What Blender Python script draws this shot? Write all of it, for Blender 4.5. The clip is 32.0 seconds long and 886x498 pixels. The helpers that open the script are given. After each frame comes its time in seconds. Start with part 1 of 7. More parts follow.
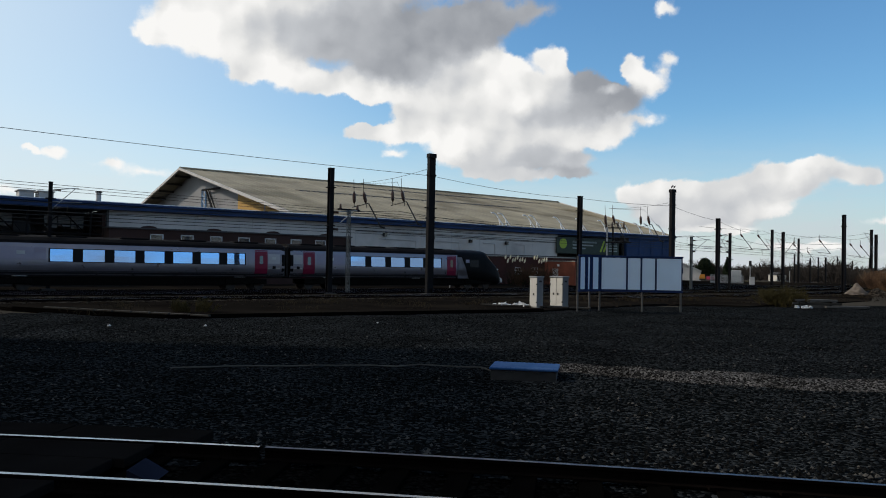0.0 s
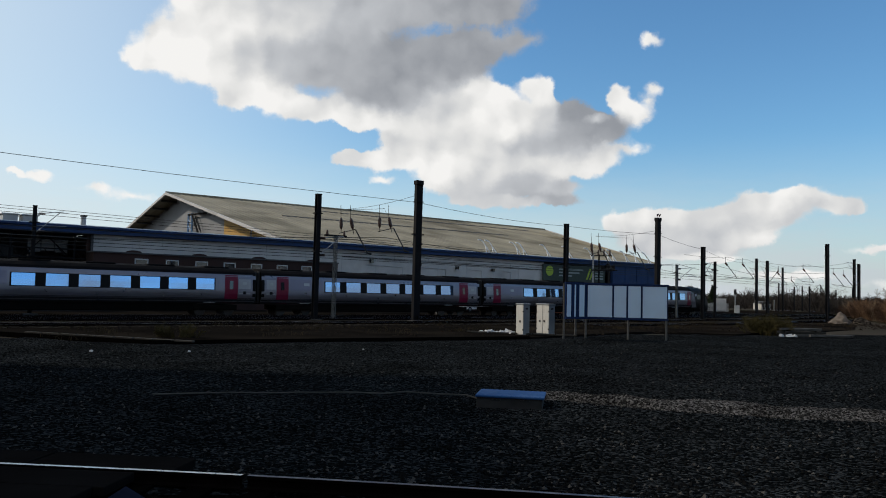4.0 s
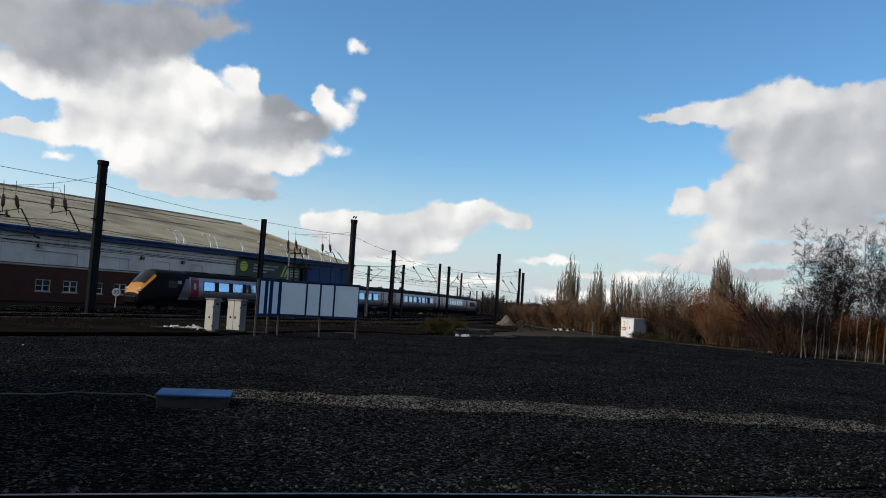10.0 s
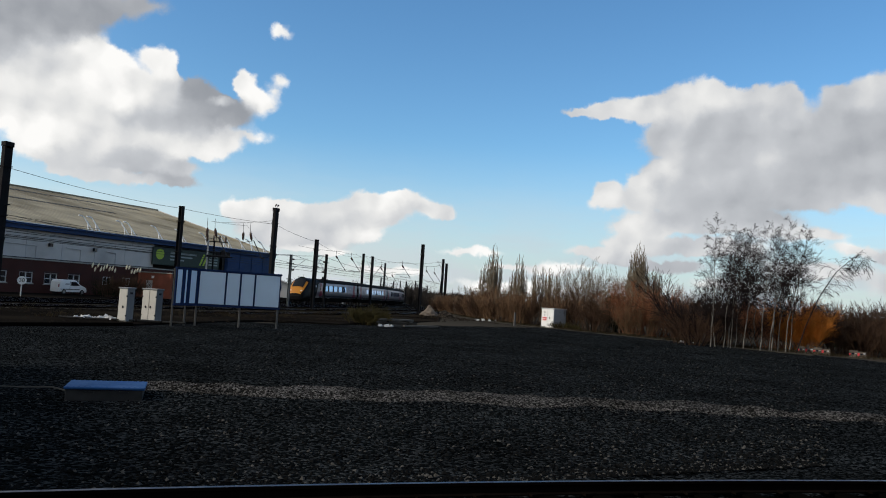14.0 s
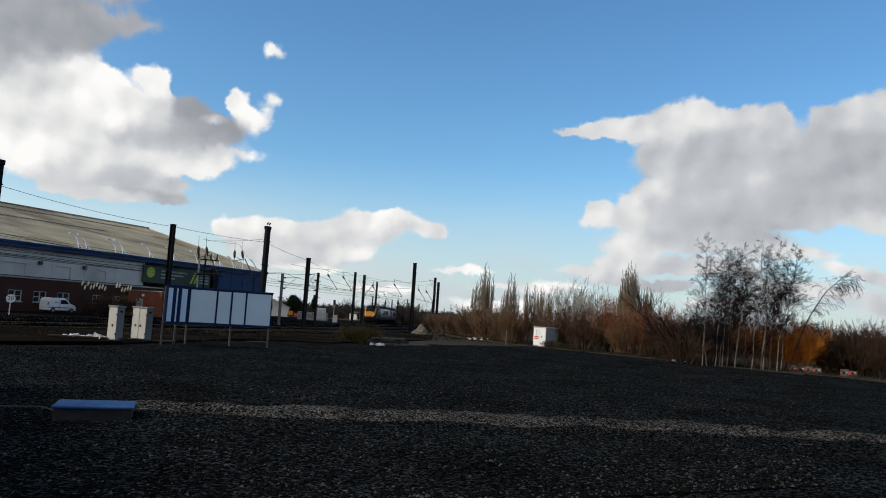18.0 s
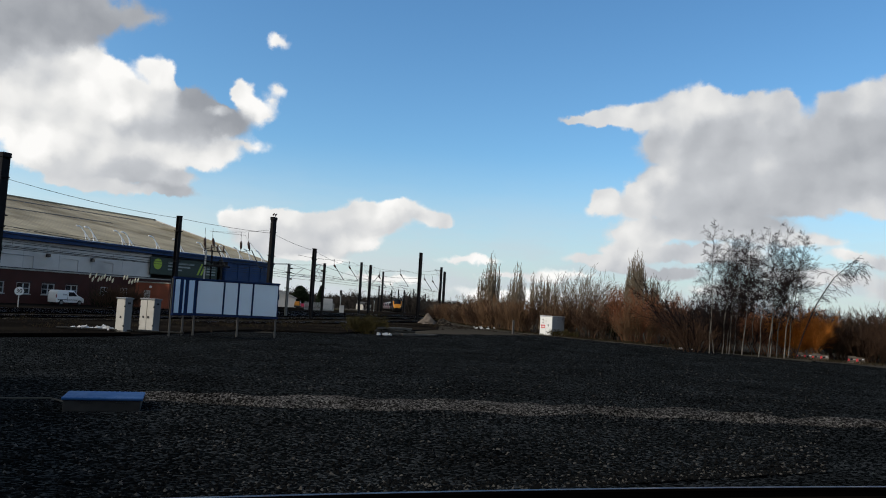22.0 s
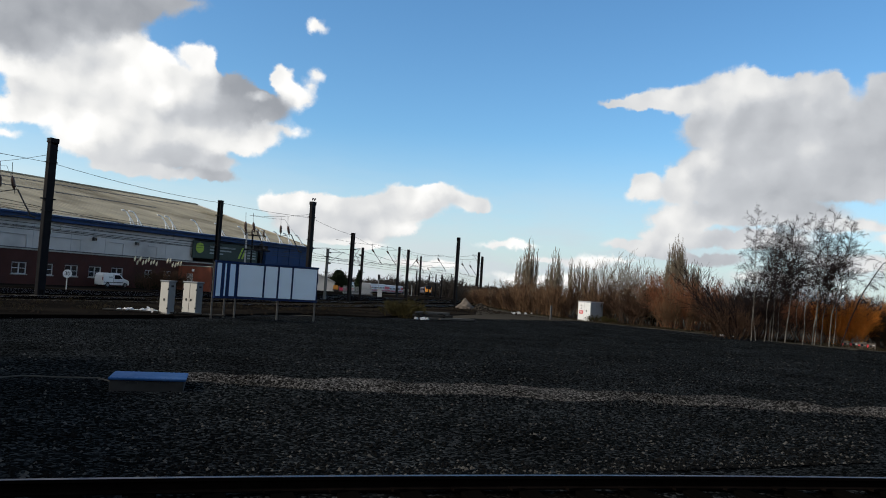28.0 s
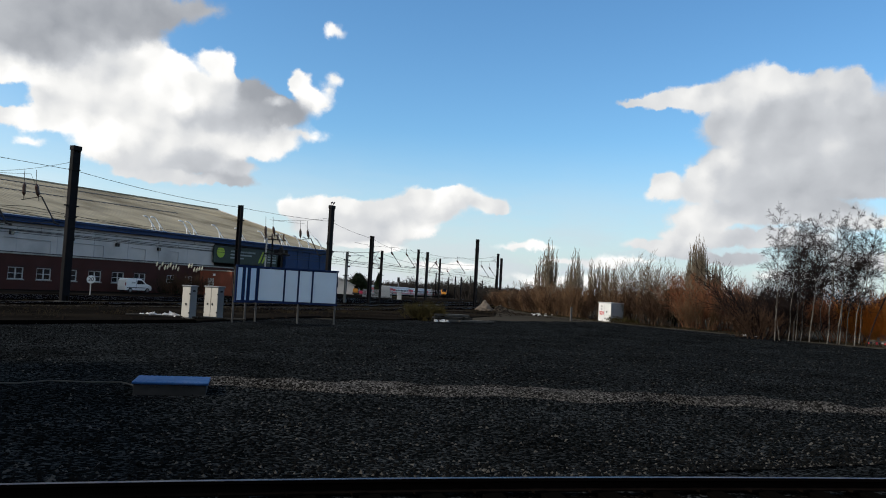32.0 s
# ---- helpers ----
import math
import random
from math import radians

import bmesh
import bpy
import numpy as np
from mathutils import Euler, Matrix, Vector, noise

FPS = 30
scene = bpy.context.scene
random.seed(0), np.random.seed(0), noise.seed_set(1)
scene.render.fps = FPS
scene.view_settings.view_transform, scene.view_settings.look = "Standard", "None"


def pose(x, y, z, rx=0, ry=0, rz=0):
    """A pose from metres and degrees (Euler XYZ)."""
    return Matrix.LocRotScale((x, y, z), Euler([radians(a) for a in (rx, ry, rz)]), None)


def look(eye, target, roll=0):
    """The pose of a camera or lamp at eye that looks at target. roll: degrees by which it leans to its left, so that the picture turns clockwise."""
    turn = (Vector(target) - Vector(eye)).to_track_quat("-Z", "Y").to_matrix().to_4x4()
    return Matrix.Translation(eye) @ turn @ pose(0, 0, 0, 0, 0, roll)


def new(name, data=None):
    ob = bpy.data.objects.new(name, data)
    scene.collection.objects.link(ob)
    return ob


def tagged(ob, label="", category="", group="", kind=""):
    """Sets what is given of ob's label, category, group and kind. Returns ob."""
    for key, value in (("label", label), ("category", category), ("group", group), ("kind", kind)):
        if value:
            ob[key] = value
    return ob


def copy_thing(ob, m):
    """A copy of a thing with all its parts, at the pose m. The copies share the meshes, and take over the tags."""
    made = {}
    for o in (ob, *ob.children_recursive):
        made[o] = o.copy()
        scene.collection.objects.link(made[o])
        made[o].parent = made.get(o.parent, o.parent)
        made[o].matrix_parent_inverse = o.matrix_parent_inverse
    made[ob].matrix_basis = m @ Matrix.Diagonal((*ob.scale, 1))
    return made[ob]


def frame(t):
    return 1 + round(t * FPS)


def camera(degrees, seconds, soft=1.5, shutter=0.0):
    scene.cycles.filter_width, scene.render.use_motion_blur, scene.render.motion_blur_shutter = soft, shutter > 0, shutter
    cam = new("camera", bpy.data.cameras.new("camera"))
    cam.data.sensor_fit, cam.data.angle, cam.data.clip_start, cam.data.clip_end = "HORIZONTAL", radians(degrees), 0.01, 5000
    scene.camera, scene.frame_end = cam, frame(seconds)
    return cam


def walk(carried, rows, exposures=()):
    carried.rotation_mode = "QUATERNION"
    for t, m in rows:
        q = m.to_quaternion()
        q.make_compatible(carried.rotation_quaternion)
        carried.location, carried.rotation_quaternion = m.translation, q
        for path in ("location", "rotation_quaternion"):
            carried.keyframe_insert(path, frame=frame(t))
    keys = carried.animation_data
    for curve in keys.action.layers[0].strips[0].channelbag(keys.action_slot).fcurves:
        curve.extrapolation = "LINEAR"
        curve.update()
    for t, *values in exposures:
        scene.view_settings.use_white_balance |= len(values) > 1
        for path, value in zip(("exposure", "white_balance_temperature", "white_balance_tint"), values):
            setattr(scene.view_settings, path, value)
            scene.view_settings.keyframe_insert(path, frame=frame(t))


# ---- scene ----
EYE = 2.3
cam = camera(60.21, 32.0, soft=1.0)
# seconds, heading, tilt, lean of the held camera
TURNS = [
    (0.0, -0.00, 1.14, -1.13),
    (0.5, 0.41, 1.13, -1.16),
    (1.0, 0.26, 1.41, -1.29),
    (1.5, -0.07, 1.89, -1.45),
    (2.0, -0.67, 2.10, -1.23),
    (2.5, -1.21, 2.46, -1.07),
    (3.0, -1.47, 2.87, -1.55),
    (3.5, -1.47, 3.06, -1.50),
    (4.0, -1.01, 3.16, -1.47),
    (4.5, -0.08, 3.00, -1.50),
    (6.5, 0.60, 2.95, -2.71),
    (7.0, -2.81, 2.24, -2.52),
    (7.5, -8.92, 2.68, -3.17),
    (8.0, -17.73, 4.26, -2.81),
    (8.5, -20.97, 3.88, -3.32),
    (9.0, -23.53, 4.64, -5.00),
    (9.5, -23.21, 4.44, -4.46),
    (10.0, -23.66, 3.95, -3.44),
    (10.5, -25.20, 4.08, -3.39),
    (11.0, -27.28, 4.41, -3.38),
    (11.5, -28.76, 4.24, -3.32),
    (12.0, -29.57, 4.03, -3.45),
    (12.5, -29.64, 3.87, -3.53),
    (13.0, -29.63, 3.51, -3.43),
    (13.5, -29.44, 3.70, -3.50),
    (14.0, -29.40, 3.57, -3.65),
    (14.5, -29.41, 3.60, -3.69),
    (16.5, -30.09, 4.19, -4.02),
    (17.0, -29.45, 4.15, -3.70),
    (17.5, -29.77, 4.57, -3.70),
    (18.0, -30.01, 5.00, -3.70),
    (18.5, -30.40, 5.07, -4.01),
    (19.0, -30.94, 5.00, -3.90),
    (19.5, -30.50, 4.79, -3.85),
    (20.0, -29.95, 4.43, -3.93),
    (20.5, -30.02, 4.43, -3.40),
    (21.0, -30.11, 4.36, -2.94),
    (21.5, -29.94, 4.19, -3.02),
    (22.0, -29.53, 4.19, -3.30),
    (22.5, -29.26, 4.10, -3.48),
    (23.0, -28.65, 4.27, -3.84),
    (23.5, -29.03, 4.66, -3.43),
    (24.0, -29.04, 5.09, -3.69),
    (24.5, -29.40, 5.06, -3.95),
    (25.0, -28.84, 5.29, -4.58),
    (25.5, -28.64, 5.56, -4.53),
    (27.5, -26.84, 3.68, -3.63),
    (28.0, -26.72, 2.88, -3.67),
    (28.5, -26.44, 2.53, -3.44),
    (29.0, -26.33, 2.83, -3.48),
    (29.5, -25.86, 3.12, -3.91),
    (30.0, -25.33, 2.64, -3.37),
    (30.5, -25.37, 3.00, -3.09),
    (31.0, -25.27, 3.07, -3.20),
    (31.5, -25.21, 3.05, -3.07),
    (32.0, -25.26, 2.96, -3.13),
]
EXPOSURES = [(0.0, -0.08), (4.0, -0.14), (7.0, -0.18), (8.0, -0.12), (10.0, -0.03), (25.0, -0.02), (28.0, 0.06), (32.0, 0.1)]
walk(cam, [(t, pose(0, 0, EYE, 90 + tilt, lean, yaw)) for t, yaw, tilt, lean in TURNS], EXPOSURES)

# ---- light ----
SUN_AZ, SUN_EL = 82.0, 32.0
sun = new("sun", bpy.data.lights.new("sun", "SUN"))
sun.data.energy, sun.data.angle, sun.data.color = 2.8, radians(3.0), (1.0, 0.9, 0.76)
sun.matrix_world = look((0, 0, 0), (math.sin(radians(SUN_AZ)) * math.cos(radians(SUN_EL)),
                                    -math.cos(radians(SUN_AZ)) * math.cos(radians(SUN_EL)), -math.sin(radians(SUN_EL))))

SKY_STRENGTH = 0.1
SKY_TINT = (1.1, 1.46, 1.61)
# clouds: heading, height, half width, half height in degrees, and how white
CLOUD_TOP = [(21.0, 15.3, 1.5, 0.93, 1.00), (19.0, 16.2, 2.7, 1.68, 1.00), (16.2, 15.6, 2.9, 1.52, 1.00), (15.0, 13.4, 1.2, 0.70, 0.95), (13.4, 14.3, 2.8, 1.29, 0.95), (9.5, 13.3, 3.3, 1.12, 0.90), (6.2, 13.0, 2.9, 0.97, 0.88), (12.3, 16.7, 3.7, 2.11, 0.62), (8.1, 16.6, 4.6, 2.33, 0.50), (3.9, 16.4, 4.7, 2.36, 0.36), (3.0, 14.4, 3.8, 1.52, 0.42), (-0.3, 16.9, 3.8, 1.76, 0.33), (-3.3, 17.9, 3.2, 1.24, 0.34), (15.5, 18.3, 4.4, 2.23, 0.90), (10.3, 20.2, 6.2, 2.23, 0.70), (4.0, 21.0, 6.8, 2.24, 0.50), (-2.4, 21.1, 5.1, 1.87, 0.35)]
CLOUD_MID = [(-3.4, 14.9, 1.7, 1.32, 0.95), (-1.5, 13.9, 1.9, 1.53, 0.82), (-7.4, 15.3, 1.5, 1.03, 0.95), (-8.2, 14.8, 0.9, 0.95, 1.00), (-4.9, 13.1, 2.5, 1.82, 1.00), (-0.4, 12.7, 2.3, 1.63, 0.80), (2.1, 11.4, 2.0, 1.47, 0.85), (-7.4, 12.9, 1.8, 1.45, 0.85), (-8.6, 13.5, 0.8, 1.28, 0.95), (-10.3, 12.9, 2.3, 1.28, 0.30), (-9.1, 11.5, 3.1, 1.30, 0.42), (-12.8, 12.1, 2.0, 1.04, 0.34), (-6.2, 10.8, 2.5, 0.98, 0.66), (-11.6, 11.6, 2.0, 0.72, 0.36), (-13.7, 14.4, 1.0, 0.94, 0.95), (-15.0, 13.1, 1.2, 0.94, 1.00), (-14.2, 13.5, 0.9, 0.71, 0.95), (-12.2, 12.7, 0.8, 0.36, 0.95), (-4.8, 14.5, 1.3, 0.80, 1.05)]
CLOUD_UNDER = [(6.3, 9.8, 1.2, 0.58, 0.80), (4.2, 9.7, 1.8, 0.83, 0.90), (1.2, 10.2, 2.3, 1.07, 0.90), (-1.7, 10.7, 2.5, 1.23, 0.85), (-12.4, 10.2, 1.5, 0.81, 1.00), (-10.6, 9.6, 2.1, 0.90, 0.95), (-8.3, 9.2, 1.7, 0.82, 0.80), (-1.8, 9.1, 2.3, 0.83, 1.00), (-0.1, 8.4, 1.5, 1.00, 0.90), (-3.9, 8.5, 2.3, 0.91, 0.70), (-6.2, 7.9, 2.3, 0.75, 0.50), (-3.1, 7.5, 2.8, 0.75, 0.66), (-4.7, 11.5, 5.5, 2.86, 0.84), (-9.2, 8.0, 1.7, 0.74, 0.65), (-4.8, 6.7, 3.4, 0.50, 0.75), (-9.0, 6.9, 1.9, 0.54, 0.45), (-7.5, 8.5, 1.9, 0.66, 0.50)]
CLOUD_LOW = [(-13.5, 5.5, 1.1, 0.70, 0.95), (-15.5, 5.4, 1.7, 0.93, 0.92), (-18.2, 5.3, 2.1, 0.92, 0.85), (-20.4, 5.8, 1.7, 0.71, 0.85), (-22.6, 6.7, 1.6, 0.78, 0.85), (-25.8, 7.0, 1.9, 0.64, 0.90), (-28.2, 6.3, 1.3, 0.63, 0.80), (-29.4, 6.0, 0.6, 0.33, 0.80), (-17.0, 4.2, 3.3, 0.89, 0.66), (-20.8, 4.4, 2.8, 0.95, 0.64), (-19.0, 3.3, 3.0, 0.68, 0.62), (-23.9, 5.5, 2.1, 0.77, 0.66), (-18.2, 4.8, 4.2, 1.12, 0.76), (-24.4, 6.1, 3.9, 1.00, 0.80)]
CLOUD_THIN = [(27.0, 6.9, 0.9, 0.45, 1.05), (23.7, 6.5, 1.4, 0.50, 1.10), (21.5, 6.0, 2.4, 0.59, 1.10), (28.5, 7.0, 0.6, 0.26, 1.00), (-6.7, 18.6, 2.3, 0.99, 0.40), (29.6, 4.5, 1.6, 0.44, 1.05), (6.3, 12.3, 2.5, 0.57, 0.95), (-11.8, 10.2, 2.4, 1.05, 0.70), (3.7, 8.3, 1.3, 0.50, 0.95), (-16.1, 15.2, 0.8, 0.69, 1.00), (-15.7, 14.3, 0.6, 0.70, 0.90), (-15.4, 10.8, 1.3, 0.67, 0.90), (-14.2, 10.7, 1.2, 0.40, 0.70), (-16.0, 18.3, 0.9, 0.52, 0.90)]
CLOUD_EAST = [(-38.5, 14.3, 1.0, 0.32, 0.61), (-40.5, 14.2, 1.7, 0.56, 0.70), (-42.9, 14.4, 2.2, 0.99, 0.74), (-45.3, 14.5, 2.2, 1.42, 0.71), (-48.2, 15.1, 2.1, 1.39, 0.80), (-51.1, 14.8, 2.0, 1.29, 0.71), (-53.3, 15.0, 1.2, 1.05, 0.65), (-56.1, 14.7, 1.4, 1.02, 0.63), (-58.4, 14.8, 2.0, 1.36, 0.70), (-45.6, 12.4, 2.4, 1.35, 0.63), (-49.1, 12.4, 3.2, 1.64, 0.54), (-53.2, 12.9, 3.1, 1.59, 0.54), (-56.7, 13.1, 2.5, 1.40, 0.47), (-59.2, 12.3, 2.6, 1.73, 0.49), (-53.1, 10.7, 1.6, 0.77, 0.87), (-52.0, 10.4, 0.9, 0.62, 0.78), (-50.1, 10.6, 2.8, 1.17, 0.57), (-62.2, 15.0, 3.0, 2.06, 0.61), (-62.3, 10.9, 3.6, 2.11, 0.43), (-56.2, 10.9, 3.8, 1.87, 0.52)]
CLOUD_EAST_LOW = [(-45.1, 9.7, 1.8, 0.89, 0.74), (-43.3, 9.1, 1.0, 0.73, 0.87), (-41.2, 8.5, 1.1, 0.82, 0.80), (-41.0, 7.7, 1.4, 0.70, 0.80), (-43.6, 7.9, 2.2, 1.06, 0.71), (-47.1, 8.8, 3.3, 1.52, 0.57), (-50.9, 8.3, 3.1, 1.49, 0.43), (-54.5, 8.5, 3.0, 1.22, 0.49), (-57.9, 9.4, 2.6, 1.40, 0.49), (-43.7, 6.1, 2.6, 0.90, 0.75), (-47.2, 6.6, 3.3, 0.97, 0.56), (-51.4, 6.6, 2.7, 0.63, 0.42), (-43.4, 4.7, 2.6, 0.82, 0.70), (-46.7, 4.7, 3.1, 0.77, 0.56), (-40.4, 3.9, 2.1, 0.50, 0.74), (-42.2, 3.7, 2.4, 0.54, 0.63), (-45.8, 3.2, 3.5, 0.61, 0.52), (-49.8, 10.5, 5.6, 3.14, 0.59), (-55.5, 10.4, 4.5, 2.63, 0.52)]
CLOUD_FAR = [(-57.5, 4.7, 2.0, 0.56, 0.86), (-59.5, 4.3, 2.2, 0.73, 0.69), (-57.1, 3.2, 2.7, 0.68, 0.71), (-50.3, 4.5, 3.7, 0.87, 0.69), (-54.0, 3.4, 3.9, 0.77, 0.71), (-60.6, 2.6, 3.1, 0.72, 0.69), (-36.9, 2.4, 2.5, 0.34, 0.80), (-33.6, 2.5, 1.7, 0.25, 0.80), (-59.3, 8.1, 1.9, 1.10, 0.76), (-34.5, 1.1, 5.5, 0.50, 0.98), (-39.0, 2.8, 2.5, 0.38, 1.03), (-31.0, 3.4, 2.5, 0.30, 0.98), (-25.5, 1.7, 3.8, 0.38, 0.98), (-20.0, 2.9, 2.5, 0.33, 0.98), (-23.3, 4.4, 2.5, 0.59, 0.86), (-50.0, 2.1, 4.4, 0.55, 0.80), (-55.3, 5.6, 2.1, 0.53, 0.80), (-52.1, 5.8, 4.0, 0.94, 0.67)]


def build_sky():
    world = bpy.data.worlds.new("sky")
    scene.world = world
    world.use_nodes = True
    nt = world.node_tree
    nt.nodes.clear()
    N, L = nt.nodes.new, nt.links.new

    def put(sock, v):
        if isinstance(v, bpy.types.NodeSocket):
            L(v, sock)
        else:
            sock.default_value = v

    def m(op, a, b=0.0, c=0.0):
        n = N("ShaderNodeMath")
        n.operation = op
        put(n.inputs[0], a), put(n.inputs[1], b), put(n.inputs[2], c)
        return n.outputs[0]

    def v(op, a, b=(0, 0, 0)):
        n = N("ShaderNodeVectorMath")
        n.operation = op
        put(n.inputs[0], a), put(n.inputs[1], b)
        return n.outputs["Value"] if op == "LENGTH" else n.outputs[0]

    def noise_at(vec, scale, detail=6.0, rough=0.6):
        n = N("ShaderNodeTexNoise")
        put(n.inputs["Vector"], vec)
        n.inputs["Scale"].default_value, n.inputs["Detail"].default_value, n.inputs["Roughness"].default_value = scale, detail, rough
        return n.outputs

    def ramp(x, lo, hi):
        n = N("ShaderNodeMapRange")
        n.interpolation_type = "SMOOTHSTEP"
        put(n.inputs[0], x)
        n.inputs[1].default_value, n.inputs[2].default_value = lo, hi
        return n.outputs[0]

    def mixc(f, a, b):
        n = N("ShaderNodeMix")
        n.data_type = "RGBA"
        put(n.inputs[0], f), put(n.inputs[6], a), put(n.inputs[7], b)
        return n.outputs[2]

    d = N("ShaderNodeTexCoord").outputs["Generated"]
    sep = N("ShaderNodeSeparateXYZ")
    L(d, sep.inputs[0])
    x, y, z = sep.outputs
    az = m("MULTIPLY", m("ARCTAN2", m("MULTIPLY", x, -1.0), y), 57.29578)
    el = m("MULTIPLY", m("ARCSINE", z), 57.29578)
    comb = N("ShaderNodeCombineXYZ")
    L(az, comb.inputs[0]), L(el, comb.inputs[1])
    pos = comb.outputs[0]
    def swirl(scale, detail, rough, amount):
        n = v("SCALE", v("SUBTRACT", noise_at(pos, scale, detail, rough)["Color"], (0.5, 0.5, 0.5)))
        n.node.inputs["Scale"].default_value = amount
        return n

    curl = swirl(0.7, 6.0, 0.55, 1.3)
    bent = v("MULTIPLY", v("ADD", v("ADD", pos, swirl(0.25, 2.0, 0.5, 1.2)), curl), (1, 1, 0))

    def billow(at):
        """Rounded heads of cloud at two sizes."""
        total = None
        for size, amount in ((0.24, 0.75), (0.62, 0.4)):
            n = N("ShaderNodeTexVoronoi")
            n.feature = "SMOOTH_F1"
            n.inputs["Scale"].default_value, n.inputs["Smoothness"].default_value = size, 0.6
            put(n.inputs["Vector"], at)
            q = m("MULTIPLY", m("SUBTRACT", 0.55, n.outputs["Distance"]), amount)
            total = q if total is None else m("ADD", total, q)
        return total

    # every puff adds its whiteness, its weight and its thickness
    gathered = None
    for puffs, thick in ((CLOUD_TOP, 1.0), (CLOUD_MID, 1.0), (CLOUD_UNDER, 1.0), (CLOUD_LOW, 0.9), (CLOUD_EAST, 1.0), (CLOUD_EAST_LOW, 1.0), (CLOUD_FAR, 0.52), (CLOUD_THIN, 0.34)):
        for a, e, ra, re, tone in puffs:
            ra, re = ra * 1.5, re * 1.5
            n = N("ShaderNodeVectorMath")
            n.operation = "MULTIPLY_ADD"
            put(n.inputs[0], bent)
            n.inputs[1].default_value, n.inputs[2].default_value = (1 / ra, 1 / re, 0), (-a / ra, -e / re, 0)
            w = m("SUBTRACT", 1.0, v("LENGTH", n.outputs[0]))
            w.node.use_clamp = True
            w = m("MULTIPLY", w, w)
            n = N("ShaderNodeVectorMath")
            n.operation = "SCALE"
            n.inputs[0].default_value = (tone, 1.0, thick)
            put(n.inputs["Scale"], w)
            gathered = n.outputs[0] if gathered is None else v("ADD", gathered, n.outputs[0])
    sums = N("ShaderNodeSeparateXYZ")
    L(gathered, sums.inputs[0])
    white = m("DIVIDE", sums.outputs[0], m("MAXIMUM", sums.outputs[1], 0.001))
    cover = sums.outputs[2]
    wavy = v("ADD", pos, v("MULTIPLY", curl, (0.9, 0.9, 0)))
    heads = billow(wavy)
    fine = noise_at(pos, 1.3, 6.0, 0.65)[0]
    rough_edge = m("ADD", m("MULTIPLY", m("SUBTRACT", fine, 0.5), 0.22), m("MULTIPLY", m("SUBTRACT", heads, 0.1), 0.3))
    edge = m("ADD", cover, m("MULTIPLY", rough_edge, ramp(cover, 0.0, 0.06)))
    # loose small clouds added only outside the view, for greyer fill and reflections
    loose = ramp(noise_at(v("MULTIPLY", d, (1, 1, 1.6)), 2.6, 6.0, 0.6)[0], 0.47, 0.6)
    away = m("MAXIMUM", ramp(m("ABSOLUTE", m("ADD", az, 13.0)), 62.0, 80.0), ramp(el, 30.0, 45.0))
    soft = m("ADD", 0.6, m("MULTIPLY", ramp(noise_at(pos, 0.16, 3.0, 0.5)[0], 0.35, 0.7), 0.9))
    alpha = m("MAXIMUM", ramp(m("DIVIDE", m("SUBTRACT", edge, 0.03), soft), 0.0, 0.24), m("MULTIPLY", loose, away))
    haze = m("MULTIPLY", ramp(m("MULTIPLY", el, -1.0), -12.0, 0.5), m("ADD", 0.72, m("MULTIPLY", ramp(noise_at(v("MULTIPLY", pos, (1, 4, 0)), 0.12, 5.0)[0], 0.35, 0.65), 0.28)))
    # heads are lit from the upper left, with finer relief on them
    relief = noise_at(v("ADD", bent, (0.6, 0.5, 0)), 0.4, 5.0, 0.52)[0]
    lit = m("SUBTRACT", heads, billow(v("ADD", wavy, (-0.7, -0.75, 0))))
    white = m("ADD", white, m("ADD", m("MULTIPLY", lit, m("MULTIPLY", white, 0.6)), m("MULTIPLY", m("SUBTRACT", relief, 0.5), 0.22)))
    white = m("SUBTRACT", white, m("MULTIPLY", ramp(cover, 0.7, 2.2), 0.06))
    white = m("ADD", m("MULTIPLY", white, m("SUBTRACT", 1.0, away)), m("MULTIPLY", away, 0.5))
    tint = N("ShaderNodeValToRGB")
    L(white, tint.inputs[0])
    stops = tint.color_ramp.elements
    stops[0].position, stops[0].color = 0.0, (0.2, 0.225, 0.26, 1)
    stops[1].position, stops[1].color = 1.0, (1.0, 0.99, 0.97, 1)
    for at, col in ((0.3, (0.33, 0.35, 0.385, 1)), (0.6, (0.57, 0.59, 0.62, 1)), (0.85, (0.84, 0.84, 0.83, 1))):
        stops.new(at).color = col
    cloud = v("SCALE", tint.outputs[0])
    cloud.node.inputs["Scale"].default_value = 10.0
    sky = N("ShaderNodeTexSky")
    sky.sky_type, sky.sun_disc = "NISHITA", False
    sky.sun_elevation, sky.sun_rotation = radians(SUN_EL), radians(-SUN_AZ)
    sky.air_density, sky.dust_density, sky.ozone_density = 1.0, 0.6, 1.5
    back = N("ShaderNodeBackground")
    deep = N("ShaderNodeHueSaturation")
    deep.inputs["Saturation"].default_value = 1.15
    L(sky.outputs[0], deep.inputs["Color"])
    clear = v("MULTIPLY", deep.outputs[0], SKY_TINT)
    # brighter, whiter air towards the sun; grey-blue haze low down
    clear = mixc(m("MULTIPLY", ramp(az, -8.0, 44.0), 0.85), clear, (7.4, 8.5, 9.2, 1))
    clear = mixc(haze, clear, mixc(ramp(az, -45.0, 15.0), (5.8, 6.3, 6.9, 1), (7.6, 8.1, 8.4, 1)))
    L(mixc(alpha, clear, cloud), back.inputs[0])
    back.inputs[1].default_value = SKY_STRENGTH
    out = N("ShaderNodeOutputWorld")
    L(back.outputs[0], out.inputs[0])


build_sky()


